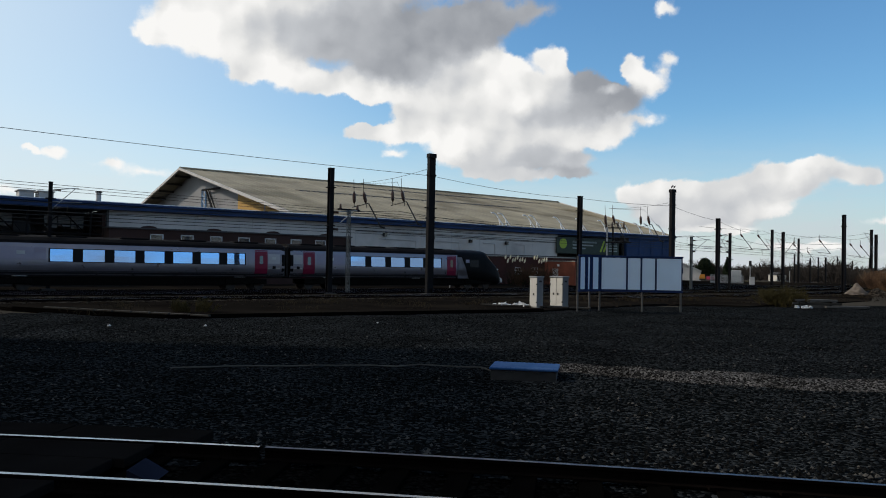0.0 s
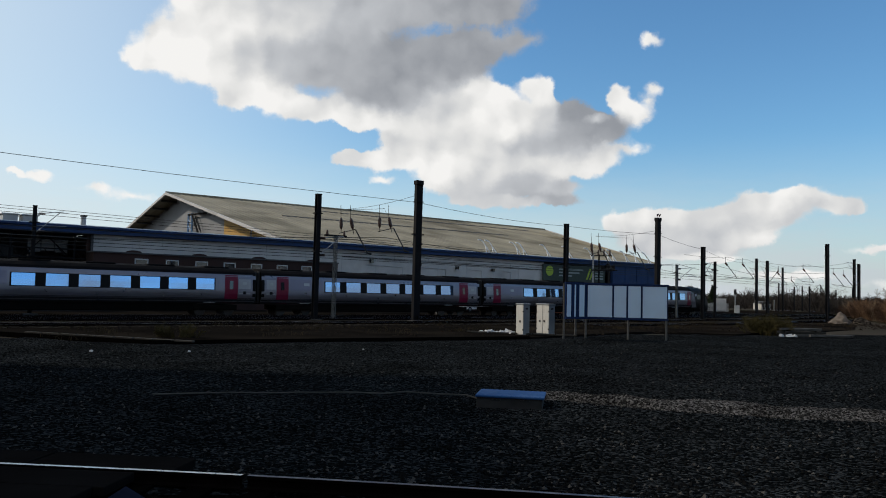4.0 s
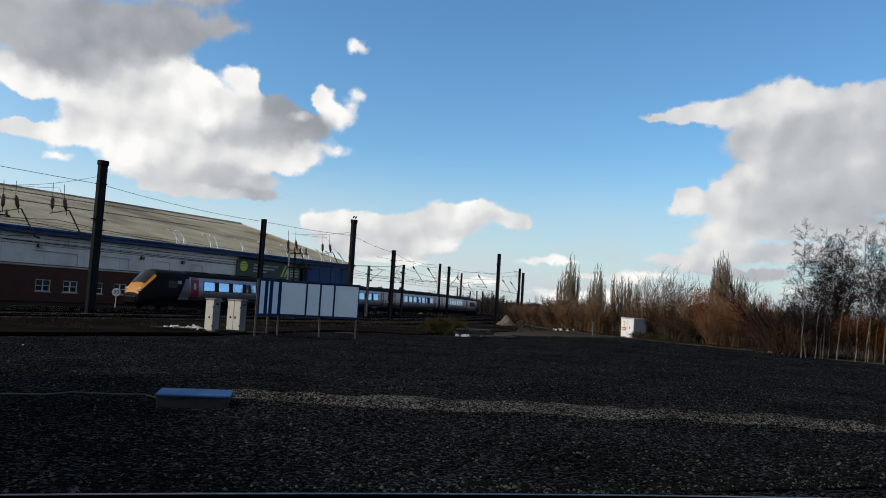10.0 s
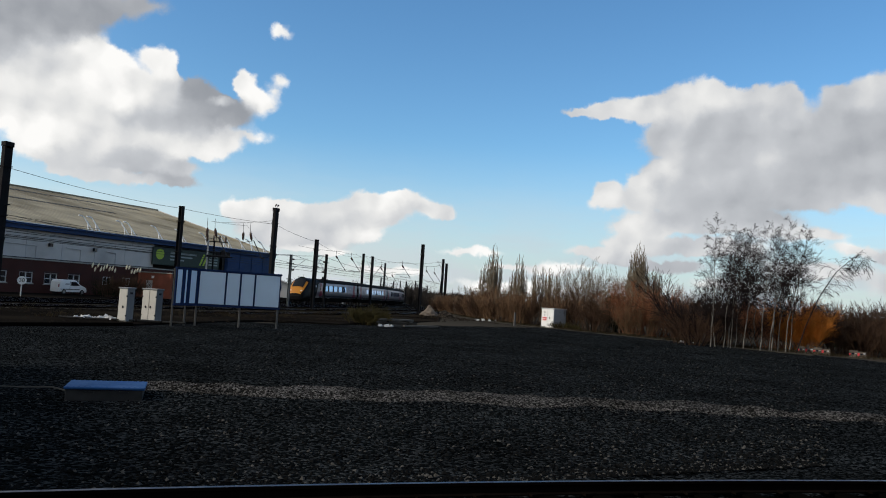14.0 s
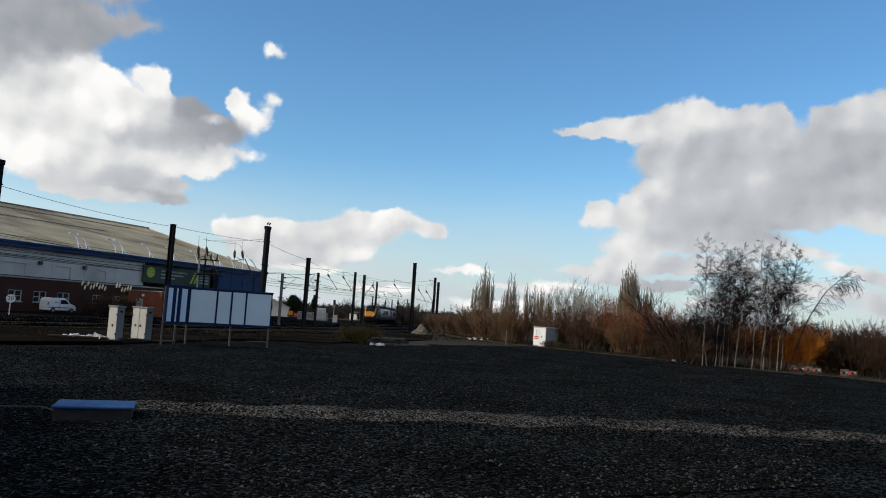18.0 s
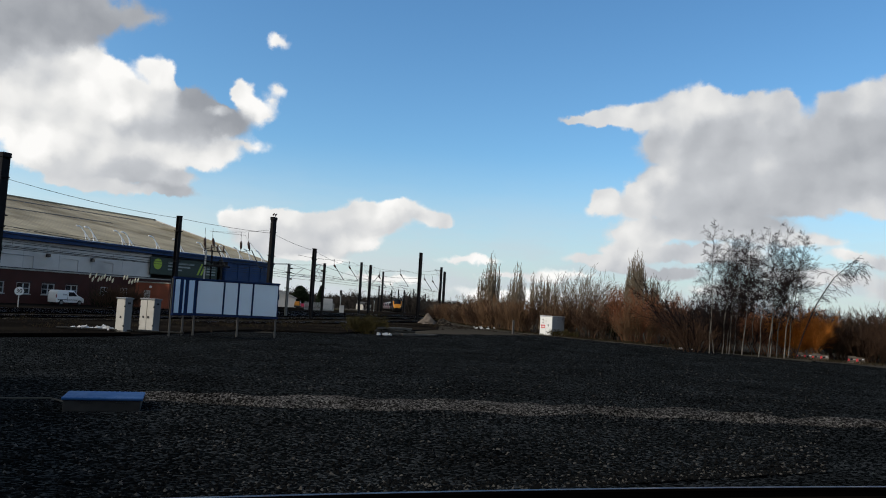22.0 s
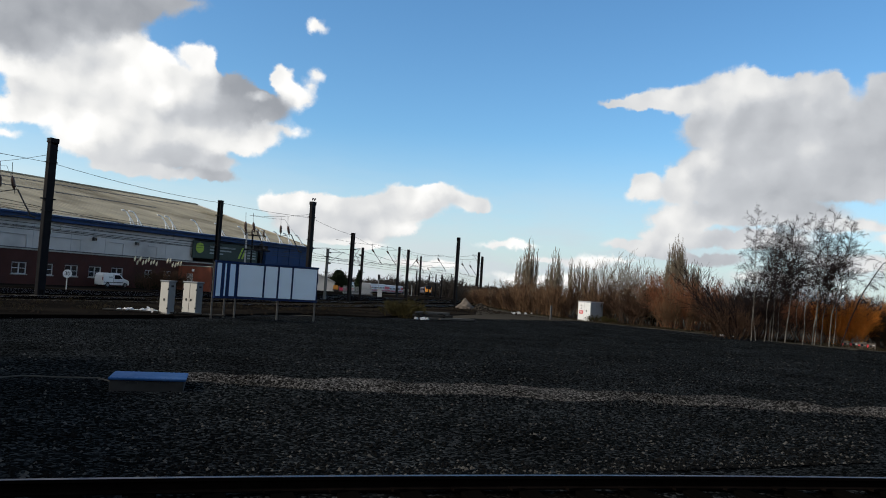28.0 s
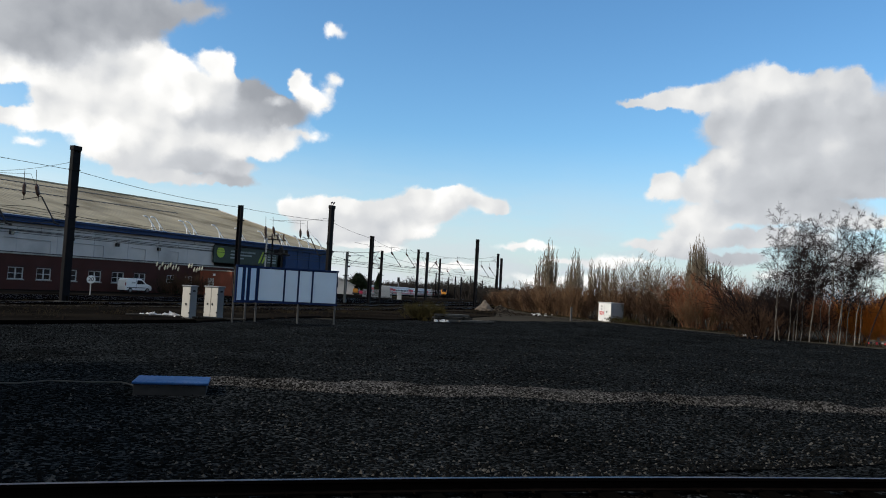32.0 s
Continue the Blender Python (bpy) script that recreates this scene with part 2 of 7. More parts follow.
# ---- materials ----
def mat(name, color, rough=0.7, metal=0.0, vary=0.25, scale=3.0, dirt=None, dirt_amount=0.35, bump=0.0, bump_scale=40.0, spec=0.25, random_tone=0.0):
    """A surface with two scales of tone, stains of a second colour and fine relief."""
    mt = bpy.data.materials.new(name)
    mt.use_nodes = True
    nt = mt.node_tree
    b = nt.nodes["Principled BSDF"]
    N, L = nt.nodes.new, nt.links.new
    co = N("ShaderNodeTexCoord").outputs["Object"]

    def tex(s, detail=5.0):
        n = N("ShaderNodeTexNoise")
        n.inputs["Scale"].default_value, n.inputs["Detail"].default_value = s, detail
        L(co, n.inputs["Vector"])
        return n.outputs[0]

    def rng(x, lo, hi, a, c):
        n = N("ShaderNodeMapRange")
        L(x, n.inputs[0])
        n.inputs[1].default_value, n.inputs[2].default_value, n.inputs[3].default_value, n.inputs[4].default_value = lo, hi, a, c
        return n.outputs[0]

    def mix(f, a, c, blend="MIX"):
        n = N("ShaderNodeMix")
        n.data_type, n.blend_type = "RGBA", blend
        for sock, val in ((n.inputs[0], f), (n.inputs[6], a), (n.inputs[7], c)):
            if isinstance(val, bpy.types.NodeSocket):
                L(val, sock)
            else:
                sock.default_value = val
        return n.outputs[2]

    col = (*color, 1)
    dark = tuple(c * (1 - vary) for c in color) + (1,)
    light = tuple(min(1, c * (1 + vary)) for c in color) + (1,)
    base = mix(rng(tex(scale), 0.3, 0.7, 0, 1), dark, light)
    base = mix(rng(tex(scale * 9), 0.3, 0.7, 0, 0.5), base, col)
    if dirt:
        base = mix(rng(tex(scale * 0.45, 7.0), 0.5, 0.7, 0, dirt_amount), base, (*dirt, 1))
    if random_tone:
        r = N("ShaderNodeObjectInfo").outputs["Random"]
        base = mix(1.0, base, mix(r, (1 - random_tone,) * 3 + (1,), (1 + random_tone,) * 3 + (1,)), "MULTIPLY")
    L(base, b.inputs["Base Color"])
    L(rng(tex(scale * 2), 0.3, 0.7, max(0.02, rough - 0.1), min(1, rough + 0.1)), b.inputs["Roughness"])
    b.inputs["Metallic"].default_value = metal
    b.inputs["Specular IOR Level"].default_value = spec
    if bump:
        n = N("ShaderNodeBump")
        n.inputs["Strength"].default_value, n.inputs["Distance"].default_value = min(1, bump * 10), bump
        L(tex(bump_scale, 3.0), n.inputs["Height"])
        L(n.outputs[0], b.inputs["Normal"])
    return mt


def stone_mat(name, tones, cell, patch, depth):
    """Loose stones: each cell has a tone of its own, with larger patches and relief."""
    mt = bpy.data.materials.new(name)
    mt.use_nodes = True
    nt = mt.node_tree
    b = nt.nodes["Principled BSDF"]
    N, L = nt.nodes.new, nt.links.new
    co = N("ShaderNodeTexCoord").outputs["Object"]
    vo = N("ShaderNodeTexVoronoi")
    vo.inputs["Scale"].default_value = cell
    L(co, vo.inputs["Vector"])
    cr = N("ShaderNodeValToRGB")
    el = cr.color_ramp.elements
    el[0].color, el[1].color = (*tones[0], 1), (*tones[-1], 1)
    el[0].position, el[1].position = 0.1, 1.0
    for i, tone in enumerate(tones[1:-1]):
        e = el.new(0.45 + 0.35 * i / max(1, len(tones) - 2))
        e.color = (*tone, 1)
    sp = N("ShaderNodeSeparateColor")
    L(vo.outputs["Color"], sp.inputs[0])
    L(sp.outputs[0], cr.inputs[0])
    no = N("ShaderNodeTexNoise")
    no.inputs["Scale"].default_value, no.inputs["Detail"].default_value = patch, 8.0
    L(co, no.inputs["Vector"])
    mr = N("ShaderNodeMapRange")
    mr.inputs[1].default_value, mr.inputs[2].default_value, mr.inputs[3].default_value, mr.inputs[4].default_value = 0.3, 0.7, 0.6, 1.35
    L(no.outputs[0], mr.inputs[0])
    mx = N("ShaderNodeVectorMath")
    mx.operation = "SCALE"
    L(cr.outputs[0], mx.inputs[0])
    L(mr.outputs[0], mx.inputs["Scale"])
    L(mx.outputs[0], b.inputs["Base Color"])
    b.inputs["Roughness"].default_value = 0.85
    b.inputs["Specular IOR Level"].default_value = 0.0
    bp = N("ShaderNodeBump")
    bp.inputs["Strength"].default_value, bp.inputs["Distance"].default_value = 1.0, depth
    inv = N("ShaderNodeMath")
    inv.operation = "SUBTRACT"
    inv.inputs[0].default_value = 1.0
    L(vo.outputs["Distance"], inv.inputs[1])
    L(inv.outputs[0], bp.inputs["Height"])
    L(bp.outputs[0], b.inputs["Normal"])
    return mt


def glass_mat(name, color, rough=0.03, metal=0.0, spec=0.9):
    mt = bpy.data.materials.new(name)
    mt.use_nodes = True
    b = mt.node_tree.nodes["Principled BSDF"]
    b.inputs["Base Color"].default_value = (*color, 1)
    b.inputs["Roughness"].default_value, b.inputs["Metallic"].default_value = rough, metal
    b.inputs["Specular IOR Level"].default_value = spec
    return mt


M = {}
# ballast and loose stone far below real tones: the yard's shade as colour
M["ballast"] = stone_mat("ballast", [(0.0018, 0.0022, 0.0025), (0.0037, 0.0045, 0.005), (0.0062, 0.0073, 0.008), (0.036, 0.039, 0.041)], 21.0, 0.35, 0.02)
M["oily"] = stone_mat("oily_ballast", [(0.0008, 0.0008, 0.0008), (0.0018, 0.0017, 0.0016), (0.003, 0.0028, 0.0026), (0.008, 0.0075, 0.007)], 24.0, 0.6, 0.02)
M["gravel"] = stone_mat("pale_gravel", [(0.006, 0.0057, 0.0055), (0.019, 0.018, 0.0172), (0.038, 0.036, 0.034), (0.13, 0.122, 0.117)], 30.0, 0.9, 0.02)
M["dirt"] = mat("cinder_dirt", (0.0085, 0.0074, 0.0065), 0.95, vary=0.5, scale=0.25, dirt=(0.024, 0.02, 0.0155), dirt_amount=0.7, bump=0.04, bump_scale=6.0, spec=0.0)
M["field"] = mat("rough_grass_field", (0.045, 0.04, 0.033), 0.95, vary=0.4, scale=0.02, dirt=(0.065, 0.055, 0.045), dirt_amount=0.7, bump=0.05, bump_scale=2.0, spec=0.0)
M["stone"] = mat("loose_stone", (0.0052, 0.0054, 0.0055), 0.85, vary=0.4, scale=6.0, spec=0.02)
M["pale_stone"] = mat("pale_stone", (0.06, 0.057, 0.053), 0.85, vary=0.4, scale=6.0, spec=0.02)
M["concrete"] = mat("weathered_concrete", (0.3, 0.29, 0.26), 0.85, vary=0.25, scale=1.5, dirt=(0.1, 0.095, 0.085), bump=0.005, bump_scale=30)
M["old_concrete"] = mat("grimy_concrete", (0.032, 0.029, 0.025), 0.9, vary=0.4, scale=1.5, dirt=(0.016, 0.014, 0.012))
M["sand"] = mat("tipped_sand", (0.13, 0.108, 0.09), 0.95, vary=0.4, scale=1.2, bump=0.03, bump_scale=8.0, spec=0.02)
M["ramp_steel"] = mat("dull_blue_steel", (0.012, 0.015, 0.026), 0.9, vary=0.3, spec=0.0)
M["mast"] = mat("dark_painted_steel", (0.0065, 0.0065, 0.008), 0.7, vary=0.3, scale=1.0, dirt=(0.016, 0.011, 0.009), dirt_amount=0.5, spec=0.1)
M["galv"] = mat("galvanised_steel", (0.33, 0.34, 0.35), 0.5, 0.6, vary=0.2, scale=2.0, dirt=(0.2, 0.17, 0.14))
M["wire"] = mat("wire", (0.02, 0.02, 0.02), 0.6, vary=0.1)
M["insulator"] = mat("brown_insulator", (0.05, 0.025, 0.018), 0.3, vary=0.2)
M["rail_side"] = mat("rusty_rail", (0.005, 0.0038, 0.0034), 0.95, spec=0.0, vary=0.4, scale=3.0)
M["rail_top"] = mat("polished_rail_head", (0.4, 0.39, 0.38), 0.26, 1.0, vary=0.1, scale=2.0)
M["rail_dull"] = mat("dull_rail_head", (0.06, 0.055, 0.075), 0.4, 0.9, vary=0.2, scale=2.0)
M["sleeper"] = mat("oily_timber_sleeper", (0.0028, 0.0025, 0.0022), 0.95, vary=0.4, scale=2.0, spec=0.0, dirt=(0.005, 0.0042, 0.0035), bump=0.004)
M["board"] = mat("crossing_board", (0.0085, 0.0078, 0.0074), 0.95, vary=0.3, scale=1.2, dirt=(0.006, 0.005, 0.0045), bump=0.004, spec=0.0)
# brighter copy of the red brick: the porch's sunlight is in this colour
M["sunlit_brick"] = mat("sunlit_orange_brick", (0.22, 0.068, 0.04), 0.9, vary=0.25, scale=1.2, bump=0.006, bump_scale=25)
M["brick"] = mat("red_brickwork", (0.052, 0.019, 0.0155), 0.9, vary=0.25, scale=0.8, dirt=(0.035, 0.017, 0.014), dirt_amount=0.6, bump=0.006, bump_scale=25)
M["brick_dark"] = mat("sooty_brickwork", (0.04, 0.022, 0.019), 0.9, vary=0.3, scale=0.6, dirt=(0.03, 0.022, 0.02), dirt_amount=0.6, bump=0.006, bump_scale=25)
M["cladding"] = mat("pale_grey_cladding", (0.47, 0.45, 0.43), 0.6, vary=0.12, scale=0.5, dirt=(0.26, 0.25, 0.24), dirt_amount=0.6)
M["blue"] = mat("blue_painted_steel", (0.013, 0.038, 0.115), 0.6, vary=0.2, scale=0.7, dirt=(0.014, 0.025, 0.06), dirt_amount=0.5)
M["blue_lid"] = mat("bright_blue_lid", (0.011, 0.062, 0.185), 0.8, vary=0.12, scale=4.0, dirt=(0.06, 0.12, 0.25))
M["roof"] = mat("weathered_sheet_roof", (0.255, 0.228, 0.168), 0.8, vary=0.28, scale=0.22, dirt=(0.1, 0.085, 0.058), dirt_amount=0.9, spec=0.15, random_tone=0.07)
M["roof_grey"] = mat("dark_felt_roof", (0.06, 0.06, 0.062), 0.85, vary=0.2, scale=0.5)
M["render"] = mat("grey_gable_sheet", (0.22, 0.225, 0.235), 0.7, vary=0.15, scale=0.3, dirt=(0.13, 0.13, 0.135), dirt_amount=0.6)
M["ochre"] = mat("ochre_gable_panel", (0.42, 0.25, 0.07), 0.7, vary=0.12, scale=0.4)
M["white"] = mat("white_paint", (0.78, 0.78, 0.77), 0.5, vary=0.05, scale=2.0, dirt=(0.5, 0.49, 0.46))
M["white_panel"] = mat("whiteboard_panel", (0.58, 0.69, 0.8), 0.45, vary=0.05, scale=0.8, dirt=(0.6, 0.62, 0.66))
M["cab_white"] = mat("cream_steel_cabinet", (0.52, 0.5, 0.46), 0.55, vary=0.1, scale=1.5, dirt=(0.35, 0.31, 0.24), dirt_amount=0.5)
M["cab_grey"] = mat("grey_steel_cabinet", (0.42, 0.42, 0.42), 0.55, vary=0.1, scale=1.5, dirt=(0.25, 0.23, 0.2))
# cabinet body darker than its doors: the shaded side is put into the colour
M["cab_shaded"] = mat("shaded_cabinet_side", (0.2, 0.205, 0.21), 0.6, vary=0.15, scale=1.5, dirt=(0.12, 0.115, 0.1))
M["bramble"] = mat("olive_bramble", (0.05, 0.042, 0.018), 0.9, vary=0.4, scale=1.5, spec=0.02)
M["path"] = mat("pale_trodden_path", (0.042, 0.038, 0.031), 0.95, vary=0.5, scale=0.9, dirt=(0.012, 0.011, 0.009), dirt_amount=0.8, bump=0.03, bump_scale=12.0, spec=0.0)
# hut walls darker than the white front: the side's shade as colour
M["hut_shaded"] = mat("shaded_hut_sheet", (0.3, 0.31, 0.33), 0.6, vary=0.12, scale=1.5, dirt=(0.18, 0.18, 0.18))
M["black"] = mat("black_paint", (0.015, 0.015, 0.016), 0.5, vary=0.2)
M["frame_blue"] = mat("navy_sign_frame", (0.012, 0.025, 0.075), 0.8, vary=0.2, spec=0.08)
M["timber"] = mat("weathered_post", (0.09, 0.085, 0.08), 0.85, vary=0.2, scale=4.0)
M["window"] = glass_mat("dark_window_glass", (0.02, 0.025, 0.03), 0.05)
M["screen_sign"] = mat("dark_green_sign", (0.035, 0.05, 0.04), 0.6, vary=0.15)
M["lime"] = mat("lime_sign_paint", (0.3, 0.4, 0.05), 0.6, vary=0.1)
M["sign_grey"] = mat("grey_sign_lettering", (0.25, 0.28, 0.27), 0.6, vary=0.1)
M["silver"] = mat("silver_train_paint", (0.23, 0.215, 0.245), 0.36, 0.75, vary=0.06, scale=1.0, dirt=(0.24, 0.22, 0.22), dirt_amount=0.4)
M["end_silver"] = mat("pale_end_panel_paint", (0.36, 0.35, 0.36), 0.45, 0.1, vary=0.08, scale=1.0)
M["train_dark"] = mat("dark_lower_body", (0.035, 0.033, 0.036), 0.55, 0.2, vary=0.3, scale=0.8, dirt=(0.015, 0.013, 0.012), spec=0.1)
M["lilac"] = mat("grey_train_panel", (0.22, 0.2, 0.25), 0.4, 0.7, vary=0.06, scale=1.0)
M["train_roof"] = mat("dark_train_roof", (0.008, 0.0075, 0.008), 0.85, vary=0.25, scale=1.0, dirt=(0.02, 0.018, 0.016), spec=0.05)
M["nose"] = mat("charcoal_train_nose", (0.0035, 0.003, 0.0033), 0.5, vary=0.2, scale=1.0, dirt=(0.008, 0.007, 0.0065), spec=0.08)
M["crimson"] = mat("crimson_door_paint", (0.17, 0.009, 0.034), 0.4, vary=0.08, scale=1.0)
M["yellow"] = mat("warning_yellow", (0.42, 0.16, 0.012), 0.45, vary=0.06, scale=2.0, dirt=(0.5, 0.27, 0.03))
M["pane"] = glass_mat("coated_train_glass", (0.3, 0.5, 0.82), 0.03, 0.9)
M["band"] = mat("black_window_band", (0.008, 0.008, 0.009), 0.5, vary=0.1, spec=0.1)
M["cab_glass"] = glass_mat("tinted_cab_glass", (0.003, 0.003, 0.004), 0.25, 0.0, 0.2)
M["grey_post"] = mat("dull_grey_post", (0.085, 0.095, 0.1), 0.7, vary=0.25, scale=1.5, dirt=(0.05, 0.045, 0.04), spec=0.1)
M["verge"] = mat("olive_grass_verge", (0.13, 0.12, 0.045), 0.95, vary=0.4, scale=0.15, dirt=(0.07, 0.06, 0.03), spec=0.0)
M["rubble"] = mat("brown_rubble", (0.017, 0.0135, 0.011), 0.95, vary=0.5, scale=0.7, dirt=(0.015, 0.012, 0.01), dirt_amount=0.8, spec=0.0)
M["slab"] = mat("old_pale_sleeper", (0.085, 0.082, 0.077), 0.9, vary=0.3, scale=2.0, dirt=(0.04, 0.038, 0.035), spec=0.02)
M["screen"] = glass_mat("windscreen_glass", (0.02, 0.02, 0.025), 0.05)
M["under"] = mat("grimy_underframe", (0.007, 0.0065, 0.006), 0.9, vary=0.3, scale=2.0, spec=0.0)
M["wheel"] = mat("wheel_steel", (0.06, 0.05, 0.045), 0.6, 0.6, vary=0.3)
M["lamp_glass"] = glass_mat("headlamp_glass", (0.75, 0.75, 0.7), 0.1)
M["red_coach"] = mat("red_coach_paint", (0.55, 0.03, 0.05), 0.45, vary=0.05)
M["white_coach"] = mat("white_coach_paint", (0.75, 0.74, 0.73), 0.45, vary=0.05)
M["orange"] = mat("orange_machine_paint", (0.4, 0.17, 0.02), 0.5, vary=0.1)
M["birch"] = mat("birch_bark", (0.16, 0.148, 0.13), 0.85, vary=0.45, scale=6.0, dirt=(0.05, 0.042, 0.038), dirt_amount=1.0, spec=0.02)
M["sapling"] = mat("grey_sapling_stems", (0.15, 0.115, 0.082), 0.9, vary=0.3, scale=1.0, spec=0.02)
M["birch_twig"] = mat("purple_grey_birch_twigs", (0.026, 0.02, 0.02), 0.9, vary=0.3, scale=2.0, spec=0.02)
M["twig"] = mat("dark_twigs", (0.02, 0.0155, 0.0155), 0.9, vary=0.3, scale=2.0, spec=0.02)
M["poplar"] = mat("poplar_branches", (0.2, 0.16, 0.115), 0.9, vary=0.3, scale=1.5, spec=0.02)
M["brush"] = mat("brown_brush", (0.15, 0.09, 0.052), 0.9, vary=0.4, scale=0.6, random_tone=0.25, spec=0.02)
M["brush_red"] = mat("russet_stems", (0.19, 0.08, 0.042), 0.9, vary=0.3, scale=0.6, random_tone=0.2, spec=0.02)
M["brush_dark"] = mat("dark_thicket", (0.07, 0.042, 0.028), 0.9, vary=0.4, scale=0.6, spec=0.02)
M["willow"] = mat("orange_willow_stems", (0.6, 0.21, 0.04), 0.85, vary=0.25, scale=0.8, spec=0.02)
M["ever"] = mat("evergreen_leaves", (0.018, 0.024, 0.013), 0.8, vary=0.4, scale=1.0, spec=0.02)
M["far_tree"] = mat("far_winter_trees", (0.04, 0.034, 0.03), 0.95, vary=0.3, scale=0.1, spec=0.02)
M["grass"] = mat("dry_grass", (0.035, 0.027, 0.016), 0.9, vary=0.35, scale=1.0, spec=0.02)
M["plume"] = mat("pampas_plumes", (0.7, 0.62, 0.45), 0.9, vary=0.15)
M["rag"] = mat("white_plastic_litter", (0.5, 0.5, 0.51), 0.6, vary=0.1)
M["pit"] = mat("grimy_box_concrete", (0.036, 0.035, 0.034), 0.9, vary=0.3, scale=5.0, dirt=(0.015, 0.014, 0.012), bump=0.003, bump_scale=60)
M["graffiti"] = mat("red_spray_paint", (0.6, 0.05, 0.06), 0.6, vary=0.1)
M["gable_blue"] = mat("pale_blue_bracket", (0.2, 0.32, 0.5), 0.5, vary=0.1)


# ---- building blocks ----
YARD = 36.657  # turn of the yard's own axes: s along the main track, p across it
C36, S36 = math.cos(radians(YARD)), math.sin(radians(YARD))


def fall(x, y):
    """The land lies level near the yard and falls gently beyond it."""
    return -0.008 * min(200.0, max(0.0, math.hypot(x, y) - 125.0))



def yd(s, p, z=0.0):
    return Vector((s * C36 - p * S36, s * S36 + p * C36, z))


def part(name, bm, material, parent=None, label="", smooth=False):
    """Links a bmesh as one mesh object under a thing or a part."""
    me = bpy.data.meshes.new(name)
    bm.to_mesh(me)
    bm.free()
    return part_mesh(name, me, material, parent, label, smooth)


def part_mesh(name, me, material, parent=None, label="", smooth=False):
    if not me.materials:
        me.materials.append(M[material])
    if smooth:
        me.polygons.foreach_set("use_smooth", [True] * len(me.polygons))
    ob = new(name, me)
    if parent is not None:
        ob.parent = parent
    return tagged(ob, label)


def thing(name, label, category, m=None, group="", kind=""):
    ob = tagged(new(name), label, category, group, kind)
    ob.matrix_basis = m if m is not None else Matrix()
    return ob


def box(x0, x1, y0, y1, z0, z1, bevel=0.0, bm=None):
    own = bmesh.new()
    r = bmesh.ops.create_cube(own, size=1.0)
    for w in r["verts"]:
        w.co = Vector(((x0 + x1) / 2 + w.co.x * (x1 - x0), (y0 + y1) / 2 + w.co.y * (y1 - y0), (z0 + z1) / 2 + w.co.z * (z1 - z0)))
    if bevel:
        bmesh.ops.bevel(own, geom=own.edges[:], offset=bevel, segments=2, affect="EDGES", profile=0.5)
    if bm is None:
        return own
    me = bpy.data.meshes.new("tmp")
    own.to_mesh(me)
    own.free()
    bm.from_mesh(me)
    bpy.data.meshes.remove(me)
    return bm


def tube(points, radii, seg=6, bm=None, caps=True):
    """A tapered tube along points."""
    bm = bm if bm is not None else bmesh.new()
    pts = [Vector(p) for p in points]
    if not isinstance(radii, (list, tuple)):
        radii = [radii] * len(pts)
    rings = []
    for i, p in enumerate(pts):
        a = pts[max(0, i - 1)]
        b = pts[min(len(pts) - 1, i + 1)]
        q = (b - a).to_track_quat("Z", "Y")
        rings.append([bm.verts.new(p + q @ Vector((radii[i] * math.cos(6.28319 * k / seg), radii[i] * math.sin(6.28319 * k / seg), 0))) for k in range(seg)])
    for r0, r1 in zip(rings, rings[1:]):
        for k in range(seg):
            bm.faces.new((r0[k], r0[(k + 1) % seg], r1[(k + 1) % seg], r1[k]))
    if caps:
        bm.faces.new(rings[0][::-1])
        bm.faces.new(rings[-1])
    return bm


def prism(outline, y0, y1, bm=None):
    """A flat outline in x and z, carried from y0 to y1."""
    bm = bm if bm is not None else bmesh.new()
    a = [bm.verts.new((x, y0, z)) for x, z in outline]
    b = [bm.verts.new((x, y1, z)) for x, z in outline]
    bm.faces.new(a)
    bm.faces.new(b[::-1])
    n = len(outline)
    for i in range(n):
        bm.faces.new((a[(i + 1) % n], a[i], b[i], b[(i + 1) % n]))
    bmesh.ops.recalc_face_normals(bm, faces=bm.faces[:])
    return bm


def shared(name, me, parent, m):
    ob = new(name, me)
    ob.parent = parent
    ob.matrix_basis = m
    return ob


def mesh_of(bm, name, material):
    me = bpy.data.meshes.new(name)
    bm.to_mesh(me)
    bm.free()
    me.materials.append(M[material])
    return me


# the line of the railway: straight past the depot, then a left-hand curve
TRACK_P, CURVE_AT, CURVE_R, CURVE_TURN = 58.435, 40.0, 304.0, 29.689


def track_at(s, off=0.0):
    """Place and heading (degrees from y, to the left) on the railway, off metres to the left of the main track."""
    s, off = float(s), float(off)
    a = min(max(0.0, (s - CURVE_AT) / CURVE_R), radians(CURVE_TURN))
    local = yd(min(s, CURVE_AT), TRACK_P)
    h0 = radians(YARD)
    if s > CURVE_AT:
        local = local + CURVE_R * Vector((math.sin(h0 + a) - math.sin(h0), -math.cos(h0 + a) + math.cos(h0), 0))
        rest = s - CURVE_AT - CURVE_R * a
        if rest > 1e-6:
            local = local + rest * Vector((math.cos(h0 + a), math.sin(h0 + a), 0))
    h = h0 + a
    local.z = fall(local.x, local.y)
    return local + off * Vector((-math.sin(h), math.cos(h), 0)), h


# ---- ground ----
def ridge_line(x):
    """The pale ridge of tipped gravel that curves across the yard."""
    return 17.0 - 0.2 * (x - 3.0) - 0.0124 * (x - 3.0) ** 2


